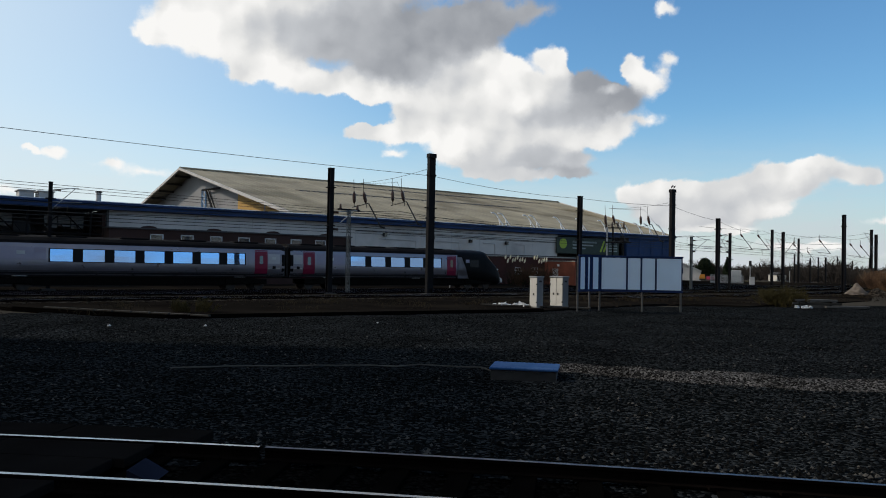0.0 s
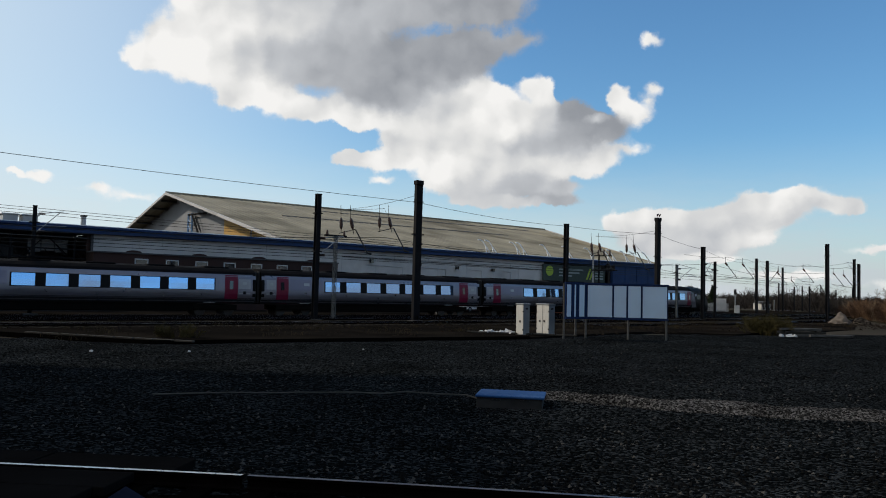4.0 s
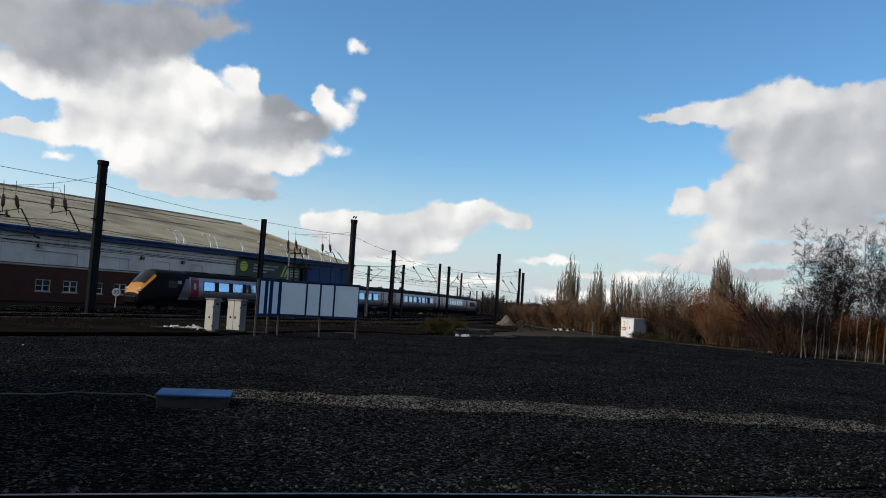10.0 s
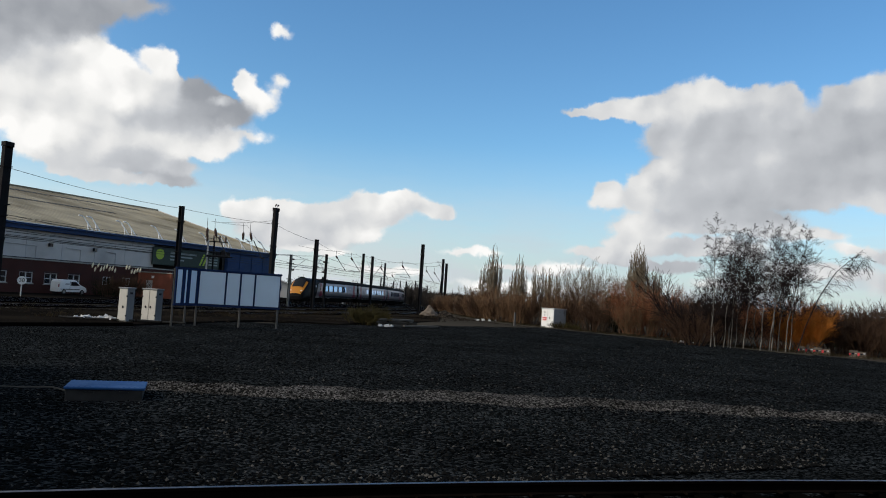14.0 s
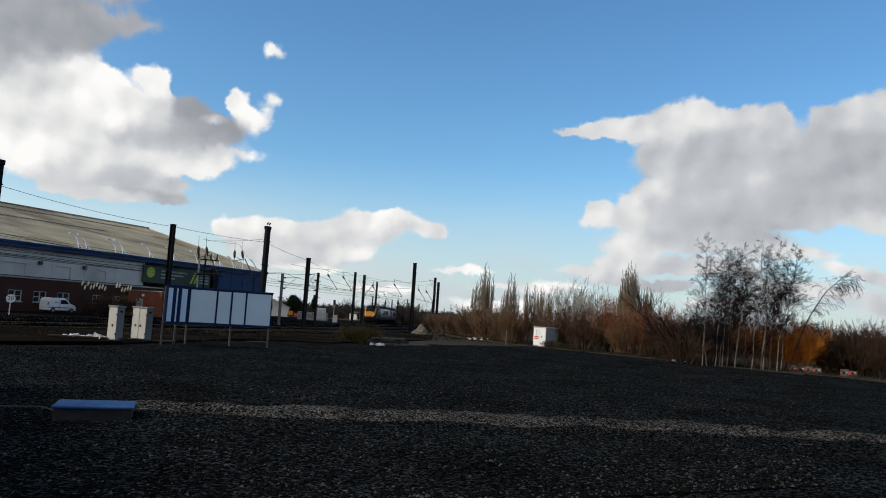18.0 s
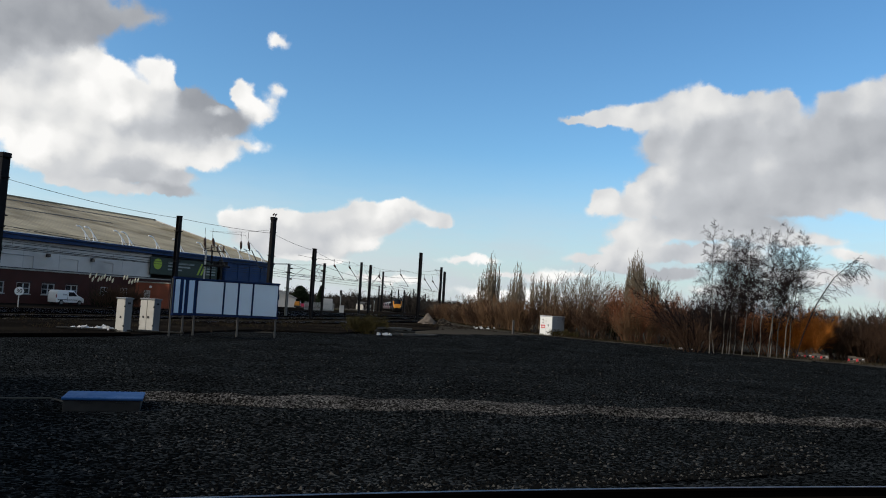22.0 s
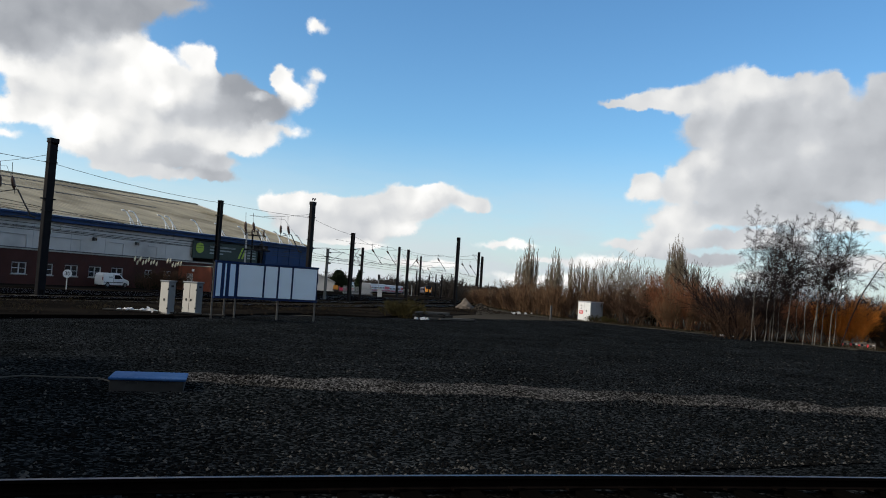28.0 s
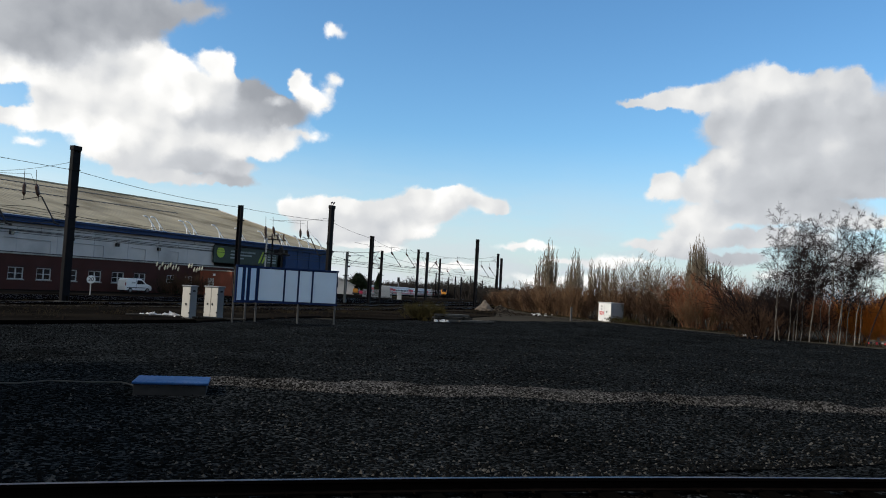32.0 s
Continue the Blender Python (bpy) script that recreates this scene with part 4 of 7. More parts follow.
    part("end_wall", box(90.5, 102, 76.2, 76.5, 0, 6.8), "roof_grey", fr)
    part("return_wall", box(101.7, 102, 76.5, 79.9, 0, 6.78), "blue", fr)
    # company sign: plain shapes
    sg = thing("depot_sign", "dark green sign board with a lime disc and grey lettering", "sign", pose(0, 0, 0, 0, 0, YARD))
    part("sign_board", box(75.9, 88.8, 75.6, 75.8, 4.15, 6.45, 0.02), "screen_sign", sg)
    bm = bmesh.new()
    bmesh.ops.create_cone(bm, cap_ends=True, segments=32, radius1=0.72, radius2=0.72, depth=0.06, matrix=pose(77.1, 75.57, 5.55, 90, 0, 0))
    part("lime_disc", bm, "lime", sg, "lime green disc")
    for z, a, b in ((5.85, 79, 84), (5.4, 79, 83.2), (4.95, 79, 81.6), (5.9, 86.6, 88.4), (5.5, 86.6, 88.4), (5.1, 86.6, 88.4), (4.7, 86.6, 88.4)):
        part("lettering_bar", box(a, b, 75.56, 75.6, z - 0.1, z + 0.1), "sign_grey", sg)
    for q in range(2):
        bm = bmesh.new()
        vs = [bm.verts.new(c) for c in ((84.6 + q * 0.7, 75.57, 4.5), (84.95 + q * 0.7, 75.57, 4.5), (85.75 + q * 0.7, 75.57, 6.1), (85.4 + q * 0.7, 75.57, 6.1))]
        bm.faces.new(vs)
        r = bmesh.ops.extrude_face_region(bm, geom=bm.faces[:])
        for w in r["geom"]:
            if isinstance(w, bmesh.types.BMVert):
                w.co.y += 0.025
        part("sign_slash", bm, "lime", sg, "lime green slash")
    # brick ground floor with windows let in
    bw = thing("brick_range", "single-storey red brick range with white framed windows", "brick building", pose(0, 0, 0, 0, 0, YARD))
    wins = [(47.3 + 3.08 * q, 48.95 + 3.08 * q) for q in range(6)]
    low, high, F = 0.9, 2.12, 75.0
    part("wall_below", box(42.2, 79, F, F + 0.3, -0.2, low), "brick", bw)
    part("wall_above", box(42.2, 79, F, F + 0.3, high, 3.45), "brick", bw)
    edges = [42.2] + [e for w in wins for e in w] + [79]
    for a, b in zip(edges[::2], edges[1::2]):
        part("wall_pier", box(a, b, F, F + 0.3, low, high), "brick", bw)
    part("parapet", box(42.0, 79.2, F - 0.08, F + 0.5, 3.45, 3.6, 0.02), "concrete", bw, "pale coping")
    part("range_roof", box(42.2, 79, F + 0.3, 76.0, 3.3, 3.44), "roof_grey", bw)
    for a, b in wins:
        w = part("window", box(a, b, F + 0.16, F + 0.2, low, high), "window", bw, "dark glazed window with white frame")
        for x0, x1, z0, z1 in ((a, b, low, low + 0.08), (a, b, high - 0.08, high), (a, a + 0.08, low, high), (b - 0.08, b, low, high), ((a + b) / 2 - 0.05, (a + b) / 2 + 0.05, low, high), (a, b, 1.47, 1.53)):
            part("window_frame", box(x0, x1, F + 0.05, F + 0.15, z0, z1), "cab_grey", w)
        part("window_sill", box(a - 0.1, b + 0.1, F - 0.08, F + 0.05, low - 0.1, low, 0.01), "concrete", w)
        part("lintel", box(a - 0.15, b + 0.15, F - 0.01, F, high, high + 0.2), "brick_dark", w)
    for a in (67.6, 70.6):
        w = part("window", box(a, a + 1.1, F - 0.02, F, 1.1, 2.1), "window", bw, "small dark window")
        for x0, x1, z0, z1 in ((a, a + 1.1, 1.56, 1.62), (a + 0.51, a + 0.59, 1.1, 2.1), (a, a + 1.1, 1.1, 1.17), (a, a + 1.1, 2.03, 2.1), (a, a + 0.07, 1.1, 2.1), (a + 1.03, a + 1.1, 1.1, 2.1)):
            part("window_frame", box(x0, x1, F - 0.05, F - 0.02, z0, z1), "cab_grey", w)
    # projecting brick porch, west face to the sun; sunlight also put in its colour
    po = part("brick_porch", box(73.0, 78.2, 69.4, 74.95, -0.2, 2.95), "sunlit_brick", bw, "red brick porch coloured as if sunlit")
    part("porch_roof", box(72.9, 78.3, 69.3, 74.97, 2.95, 3.07, 0.02), "concrete", po)
    part("porch_door", box(72.94, 73.0, 72.4, 73.4, -0.1, 2.0), "cab_grey", po)
    part("porch_plate", box(72.97, 73.0, 72.2, 72.6, 2.3, 2.6), "white", po)
    # taller sooty block to the west with a row of small windows
    sb = thing("sooty_block", "soot-dark brick block with small white framed windows", "brick building", pose(0, 0, 0, 0, 0, YARD))
    part("block_wall", box(17.0, 42.1, 73.6, 75.9, -0.2, 5.0), "brick_dark", sb)
    part("block_coping", box(16.9, 42.2, 73.45, 76.0, 5.0, 5.14, 0.02), "roof_grey", sb)
    for q in range(7):
        s = 21.2 + q * 2.85
        w = part("window", box(s - 0.55, s + 0.55, 73.57, 73.6, 3.95, 4.55), "window", sb)
        for x0, x1, z0, z1 in ((s - 0.62, s + 0.62, 4.5, 4.6), (s - 0.62, s + 0.62, 3.9, 4.0), (s - 0.62, s - 0.52, 3.9, 4.6), (s + 0.52, s + 0.62, 3.9, 4.6)):
            part("window_frame", box(x0, x1, 73.52, 73.57, z0, z1), "cab_grey", w)
    for q in range(4):
        s = 20.5 + q * 6.2
        bm = bmesh.new()
        vs = [(s + 0.7 * math.cos(math.pi * k / 12), 5.14 + 0.2 * math.sin(math.pi * k / 12)) for k in range(13)]
        prism(vs, 73.5, 73.8, bm)
        part("arched_cap", bm, "brick_dark", sb)
    # open platform canopy to the west
    cn = thing("platform_canopy", "dark open platform canopy under the blue fascia", "canopy", pose(0, 0, 0, 0, 0, YARD))
    # back wall coloured dark, so the open canopy looks shaded inside
    part("canopy_back", box(-60, 17.4, 84, 84.3, 0, 6.7), "roof_grey", cn)
    part("canopy_end", box(17.0, 17.3, 76.4, 84, 0, 6.7), "brick_dark", cn)
    part("platform", box(-60, 17.0, 66.5, 84, -0.2, 1.0, 0.03), "pit", cn, "grimy concrete platform")
    for q in range(14):
        s = 16 - q * 5.2
        part("column", tube([(s, 76.5, 1.0), (s, 76.5, 6.7)], 0.11, 8), "mast", cn)
    part("canopy_roof", box(-60, 17.3, 79.95, 84.3, 6.8, 7.2), "roof_grey", cn)
    for z in (5.2, 4.4):
        part("lattice_rail", box(-60, 17, 76.4, 76.55, z, z + 0.12), "mast", cn)
    bm = bmesh.new()
    for q in range(60):
        s = 16.6 - q * 1.25
        tube([(s, 76.48, 4.45), (s - 0.6, 76.48, 5.25)], 0.04, 4, bm)
    part("lattice", bm, "mast", cn)
    for q in range(9):
        s = 14 - q * 7.4
        part("glazed_screen", box(s - 2.6, s + 2.6, 80, 80.1, 2.2, 4.3), "window", cn)
    for q in range(8):
        for u in range(3):
            part("canopy_pane", box(12.6 - q * 6 + u * 1.15, 13.65 - q * 6 + u * 1.15, 79.2, 79.3, 5.0 + 0.15 * (u % 2), 6.2), "render", cn)
        part("canopy_truss", tube([(12.2 - q * 6, 78.6, 4.6), (14.0 - q * 6, 78.6, 6.6), (16.0 - q * 6, 78.6, 4.6)], 0.07, 5), "mast", cn)
        part("hanging_sign", box(9.9 - q * 6, 11.3 - q * 6, 78.0, 78.15, 4.4, 5.5, 0.02), "black", cn)
    # roof plant
    for i, (s, w) in enumerate(((10.9, 1.2), (12.5, 1.25))):
        v = thing("roof_vent", "grey boxy ventilator on the flat roof", "ventilator", pose(*yd(s, 79, 7.45), 0, 0, YARD))
        part("casing", box(-w / 2, w / 2, -1, 1, 0, 0.75, 0.05), "cab_grey", v)
        part("cowl", box(-w / 2 - 0.12, w / 2 + 0.12, -1.1, 1.1, 0.75, 0.87, 0.04), "cab_grey", v)
    ch = thing("chimney", "short dark flue with a cap", "chimney", pose(*yd(17.2, 79, 7.45), 0, 0, YARD))
    part("flue", tube([(0, 0, 0), (0, 0, 1.1)], 0.24, 10), "cab_grey", ch)
    part("flue_cap", tube([(0, 0, 1.1), (0, 0, 1.2)], 0.32, 10), "mast", ch)
    # white guard hoops along the eaves
    hoop = None
    for s in (68.2, 69.4, 74.0, 75.2, 80.0, 84.6, 89.5, 93.4, 94.6, 97.8, 100.2, 103.4):
        if hoop is None:
            hoop = thing("roof_ladder_hoop", "white tubular guard arm above the eaves", "guard rail", pose(*yd(s, 78.6, 7.35), 0, 0, YARD), group="eaves guard arms")
            part("arm", tube([(0.75, 0, 0), (-0.25, 0.9, 1.95), (-0.6, 1.0, 2.1), (-0.95, 1.0, 2.1)], 0.09, 6), "white", hoop)
            part("brace", tube([(-0.1, 0.05, 0.0), (0.1, 0.6, 1.3)], 0.06, 6), "white", hoop)
        else:
            copy_thing(hoop, pose(*yd(s, 78.6, 7.35), 0, 0, YARD))
    # flood lamps and pipes on the cladding
    lamp = None
    for s, z in ((47.8, 5.6), (54.7, 5.5), (60.6, 5.3), (66.7, 5.25)):
        m = pose(*yd(s, 75.95, z), 0, 0, YARD)
        if lamp is None:
            lamp = thing("wall_floodlight", "small black floodlight on the cladding", "floodlight", m, group="wall floodlights")
            part("lamp_box", box(-0.2, 0.2, -0.45, -0.1, -0.2, 0.2, 0.03), "black", lamp)
            part("lamp_arm", tube([(0, 0, 0), (0, -0.2, 0)], 0.05, 6), "black", lamp)
            part("lamp_face", box(-0.16, 0.16, -0.47, -0.45, -0.16, 0.16), "window", lamp)
        else:
            copy_thing(lamp, m)
    duct = None
    for s, w in ((49.8, 5.2), (56.8, 4.4), (63.9, 2.0), (69.4, 1.4)):
        d = thing("wall_pipe", "thin grey pipe bent down the cladding", "pipe", pose(*yd(s, 75.93, 0), 0, 0, YARD), group="cladding pipes")
        part("pipe", tube([(w / 2, 0, 3.75), (w / 2, 0, 5.0), (w / 2 - 0.1, 0, 5.08), (-w / 2, 0, 5.15)], 0.05, 6), "cab_grey", d)


build_depot()


# ---- trains ----
HALF = [(1.02, 0.95), (1.17, 1.1), (1.27, 1.3), (1.335, 1.55), (1.365, 1.85), (1.36, 2.05), (1.285, 3.05), (1.235, 3.2), (1.13, 3.4), (0.85, 3.6), (0.4, 3.72), (0.0, 3.75)]


def side_y(z):
    for (y0, z0), (y1, z1) in zip(HALF, HALF[1:]):
        if z0 <= z <= z1:
            return y0 + (y1 - y0) * (z - z0) / (z1 - z0)
    return 0.0


def loft(stations, pick, bm=None):
    """Skin between stations (x, width, top, drop): the profile scaled; pick chooses profile points."""
    bm = bm if bm is not None else bmesh.new()
    rings = []
    for x, wy, zt, zb in stations:
        ring = []
        for y, z in pick:
            zz = zb + (z - 0.95) * (zt - zb) / 2.8
            ring.append(bm.verts.new((x, y * wy, zz)))
        rings.append(ring)
    for a, b in zip(rings, rings[1:]):
        for k in range(len(a) - 1):
            bm.faces.new((a[k], b[k], b[k + 1], a[k + 1]))
    return bm, rings


def panel(x0, x1, z0, z1, side, proud=0.012, zs=3):
    """A panel that lies on the body side between two heights."""
    bm = bmesh.new()
    rows = []
    for i in range(zs + 1):
        z = z0 + (z1 - z0) * i / zs
        y = side * (side_y(z) + proud)
        yi = side * (side_y(z) - 0.02)
        rows.append([bm.verts.new((x0, y, z)), bm.verts.new((x1, y, z)), bm.verts.new((x1, yi, z)), bm.verts.new((x0, yi, z))])
    for a, b in zip(rows, rows[1:]):
        for k in range(4):
            bm.faces.new((a[k], a[(k + 1) % 4], b[(k + 1) % 4], b[k]))
    bm.faces.new(rows[0]), bm.faces.new(rows[-1])
    bmesh.ops.recalc_face_normals(bm, faces=bm.faces[:])
    return bm


def bogie(parent, x):
    b = part("bogie", box(x - 1.7, x + 1.7, -1.15, 1.15, 0.45, 0.85, 0.05), "under", parent)
    for dx in (-1.15, 1.15):
        for sd in (-1, 1):
            bm = bmesh.new()
            bmesh.ops.create_cone(bm, cap_ends=True, segments=20, radius1=0.42, radius2=0.42, depth=0.12, matrix=pose(x + dx, sd * 0.76, 0.42, 90, 0, 0))
            part("wheel", bm, "wheel", b)


def coach(nose, label, livery=("silver", "train_roof", "crimson")):
    """nose: +1 cab at the front, -1 cab at the rear, 0 none. x runs along the car, forwards."""
    length = 23.1 if nose else 22.82
    a = thing("train_car", label, "train car", group="cars of the express train")
    half = length / 2
    full = HALF + [(-y, z) for y, z in HALF[-2::-1]]
    lower = [q for q in HALF if q[1] <= 3.21]
    upper = [q for q in HALF if q[1] >= 3.19]
    top = upper + [(-y, z) for y, z in upper[-2::-1]]
    x0, x1 = -half, half
    body0, body1 = (x0 + 5.9 if nose < 0 else x0), (x1 - 5.9 if nose > 0 else x1)
    for sd in (-1, 1):
        bm, _ = loft([(body0, sd, 3.75, 0.95), (body1, sd, 3.75, 0.95)], lower)
        bmesh.ops.recalc_face_normals(bm, faces=bm.faces[:])
        part("body_side", bm, livery[0], a, smooth=True)
    bm, _ = loft([(body0, 1, 3.75, 0.95), (body1, 1, 3.75, 0.95)], top)
    part("roof", bm, livery[1], a)
    part("floor", box(body0, body1, -1.15, 1.15, 0.92, 0.98), "under", a)
    for q in range(5):
        u = body0 + (body1 - body0) * (q + 0.7) / 5.4
        part("roof_pod", box(u - 1.0, u + 1.0, -0.6, 0.6, 3.66, 3.785, 0.04), livery[1], a)
    for end in ((x0,) if nose > 0 else (x1,) if nose < 0 else (x0, x1)):
        bm = bmesh.new()
        bm.faces.new([bm.verts.new((end, y, z)) for y, z in full])
        part("end_wall", bm, "train_roof", a)
        e = 1 if end > 0 else -1
        part("gangway", box(min(end, end + e * 0.22), max(end, end + e * 0.22), -1.0, 1.0, 1.0, 3.5, 0.04), "black", a)
    # skirts, tanks and bogies
    for sd in (-1, 1):
        part("skirt", box(x0 + 4.6, x1 - 4.6, sd * 1.0 - 0.05, sd * 1.0 + 0.05, 0.4, 0.95, 0.02), "under", a)
    part("underframe", box(x0 + 4.8, x1 - 4.8, -1.0, 1.0, 0.35, 0.92, 0.05), "under", a)
    bogie(a, x0 + 3.1), bogie(a, x1 - 3.1)
    # openings, measured from the rear end or from the nose
    if nose:
        dl, pl = ((6.1, 7.15), (20.9, 21.95)), [(7.87 + 2.05 * q, 9.3 + 2.05 * q) for q in range(5)]
    else:
        dl, pl = ((1.3, 2.35), (20.3, 21.35)), [(5.75 + 2.05 * q, 7.15 + 2.05 * q) for q in range(7)]
    turn = (lambda u: half - u) if nose > 0 else (lambda u: -half + u)
    for sd in (-1, 1):
        for u0, u1 in dl:
            xa, xb = sorted((turn(u0), turn(u1)))
            d = part("door", panel(xa, xb, 0.96, 3.14, sd, 0.016, 6), livery[2], a, "crimson passenger door")
            part("door_window", panel((xa + xb) / 2 - 0.15, (xa + xb) / 2 + 0.15, 2.05, 2.7, sd, 0.022), "screen", d)
        xa, xb = sorted((turn(pl[0][0] - 0.1), turn(pl[-1][1] + 0.1)))
        band = part("window_band", panel(xa, xb, 1.95, 2.88, sd, 0.008), "band", a, "dark strip of side windows")
        for u0, u1 in pl:
            pa, pb = sorted((turn(u0), turn(u1)))
            part("pane", panel(pa, pb, 2.0, 2.83, sd, 0.02, 2), "pane", band)
        spans = ((2.5, 5.5),) if not nose else ((18.1, 20.7),)
        for u0, u1 in spans:
            pa, pb = sorted((turn(u0), turn(u1)))
            part("side_panel", panel(pa, pb, 1.75, 2.95, sd, 0.006), "lilac", a, "grey vestibule panel")
            part("number_panel", panel((pa + pb) / 2 - 0.25, (pa + pb) / 2 + 0.25, 2.45, 2.68, sd, 0.014), "cab_grey", a)
        for u0 in ((4.0, 19.2) if not nose else (10.5, 19.5)):
            pa = turn(u0)
            part("underside_label", panel(pa - 0.45, pa + 0.45, 0.97, 1.03, sd, 0.05, 1), "white", a)
        ends = ((0.42, 1.24), (21.42, 22.4)) if not nose else ((22.02, 22.8),)
        for u0, u1 in ends:
            pa, pb = sorted((turn(u0), turn(u1)))
            part("end_panel", panel(pa, pb, 1.25, 3.1, sd, 0.006, 4), "end_silver", a, "pale grey end panel")
            pe = ((turn(0.0), turn(0.25)) if u0 < 5 else (turn(length - 0.25), turn(length)))
            part("end_strip", panel(min(pe), max(pe), 0.96, 3.2, sd, 0.014, 4), "train_roof", a, "black car end")
            part("end_label", panel((pa + pb) / 2 - 0.16, (pa + pb) / 2 + 0.16, 2.42, 2.62, sd, 0.014), "cab_grey", a)
            part("end_grille", panel((pa + pb) / 2 - 0.13, (pa + pb) / 2 + 0.13, 1.68, 1.9, sd, 0.014), "band", a)
        # one darker strip along the bottom of the body side
        part("lower_band", panel(body0 + 0.02, body1 - 0.02, 0.96, 1.36, sd, 0.004, 4), "train_dark", a, "dark lower body band")
        part("name_marks", panel(turn(9.5) - 1.0, turn(9.5) + 1.0, 1.42, 1.55, sd, 0.01, 1), "lilac", a)
    if nose:
        k = nose
        b = body1 if nose > 0 else body0
        # distance ahead of the body, width, roof height, lower edge
        st = [(0.0, 1.0, 3.75, 0.95), (2.2, 1.0, 3.75, 0.75), (3.45, 0.99, 3.73, 0.55), (3.75, 0.985, 3.6, 0.5), (4.3, 0.96, 3.1, 0.42), (4.85, 0.925, 2.56, 0.42), (5.25, 0.88, 2.12, 0.42), (5.52, 0.8, 1.74, 0.45), (5.66, 0.66, 1.4, 0.55)]
        bm, rings = loft([(b + k * x, wy, zt, zb) for x, wy, zt, zb in st], full)
        bm.faces.new(rings[-1])
        bmesh.ops.recalc_face_normals(bm, faces=bm.faces[:])
        shell = part("nose_shell", bm, "nose", a, "charcoal sloping cab nose", smooth=True)
        # slanted grey flash behind the cab
        for sd in (-1, 1):
            bm = bmesh.new()
            rows = []
            for r in range(9):
                z = 1.0 + 0.25 * r
                y = sd * (side_y(max(z, 1.4)) + 0.05)
                rows.append([bm.verts.new((b + k * u, y, z)) for u in (0.0, 1.35 - 0.43 * (z - 1.0))])
            for r0, r1 in zip(rows, rows[1:]):
                bm.faces.new((r0[0], r0[1], r1[1], r1[0]))
            bmesh.ops.solidify(bm, geom=bm.faces[:], thickness=0.02)
            part("side_flash", bm, "silver", shell, "silver slanted flash")
            pl_ = panel(min(b + k * 1.0, b + k * 1.45), max(b + k * 1.0, b + k * 1.45), 2.5, 2.8, sd, 0.014)
            part("cab_label", pl_, "lilac", shell)

        def on_nose(f, y):
            """Point on the sloping top of the nose: f from 0 (brow) to 1 (tip), y from -1 to 1 across."""
            xs = [s_[0] for s_ in st]
            xx = 3.62 + 2.0 * f
            i = max(j for j in range(len(xs) - 1) if xs[j] <= xx)
            t = (xx - xs[i]) / (xs[i + 1] - xs[i])
            wy, zt, zb = [st[i][c] + (st[i + 1][c] - st[i][c]) * t for c in (1, 2, 3)]
            ay = abs(y)
            j = max(q for q in range(len(HALF)) if HALF[q][0] / 1.365 >= ay - 1e-6 and HALF[q][1] >= 1.7)
            if j == len(HALF) - 1:
                z = HALF[j][1]
            else:
                y0, z0 = HALF[j]
                y1, z1 = HALF[j + 1]
                z = z0 + (z1 - z0) * (y0 - ay * 1.365) / max(1e-6, y0 - y1)
            return Vector((b + k * (xx + 0.02), y * 1.365 * wy, zb + (z - 0.95) * (zt - zb) / 2.8 + 0.025))

        def patch(f0, f1, ya, yb, name, material, parent, label, lift=0.0):
            bm = bmesh.new()
            nf, ny = 8, 10
            g = [[bm.verts.new(on_nose(f0 + (f1 - f0) * i / nf, ya(i / nf) + (yb(i / nf) - ya(i / nf)) * j / ny) + Vector((k * lift, 0, lift))) for j in range(ny + 1)] for i in range(nf + 1)]
            for i in range(nf):
                for j in range(ny):
                    bm.faces.new((g[i][j], g[i + 1][j], g[i + 1][j + 1], g[i][j + 1]))
            bmesh.ops.recalc_face_normals(bm, faces=bm.faces[:])
            return part(name, bm, material, parent, label, True)

        yel = patch(0.12, 1.0, lambda f: -0.86, lambda f: 0.86, "yellow_front", "yellow", shell, "warning yellow cab front")
        patch(0.08, 0.66, lambda f: -0.66, lambda f: 0.66, "windscreen", "cab_glass", yel, "raked dark windscreen", 0.03)
        for sd in (-1, 1):
            c = on_nose(0.86, sd * 0.7)
            bm = bmesh.new()
            bmesh.ops.create_uvsphere(bm, u_segments=10, v_segments=6, radius=0.14, matrix=Matrix.Translation(c) @ Matrix.Diagonal((0.8, 1.2, 0.6, 1)))
            part("headlight", bm, "lamp_glass", yel, "clear headlight")
        part("coupler_cover", box(min(b + k * 5.2, b + k * 5.72), max(b + k * 5.2, b + k * 5.72), -0.7, 0.7, 0.55, 1.2, 0.08), "nose", shell)
        for sd in (-1, 1):
            pl_ = panel(min(b + k * 1.5, b + k * 2.6), max(b + k * 1.5, b + k * 2.6), 2.1, 2.75, sd, 0.0)
            part("cab_side_window", pl_, "cab_glass", shell)
    return a


MID_LABEL = "silver coach with dark window strip and crimson doors"
CARS = [coach(-1, "rear driving coach with charcoal nose and yellow front"), coach(0, MID_LABEL), None, None, coach(1, "leading driving coach with charcoal sloping nose")]
CARS[2], CARS[3] = copy_thing(CARS[1], Matrix()), copy_thing(CARS[1], Matrix())
CAR_LEN = [23.1, 22.82, 22.82, 22.82, 23.1]


def tail_arc(t):
    """Metres along the line of the train's tail."""
    q = t - 9.0
    return 34.535 + 11.035 * q - 0.0165 * q * q + 0.000527 * q ** 3


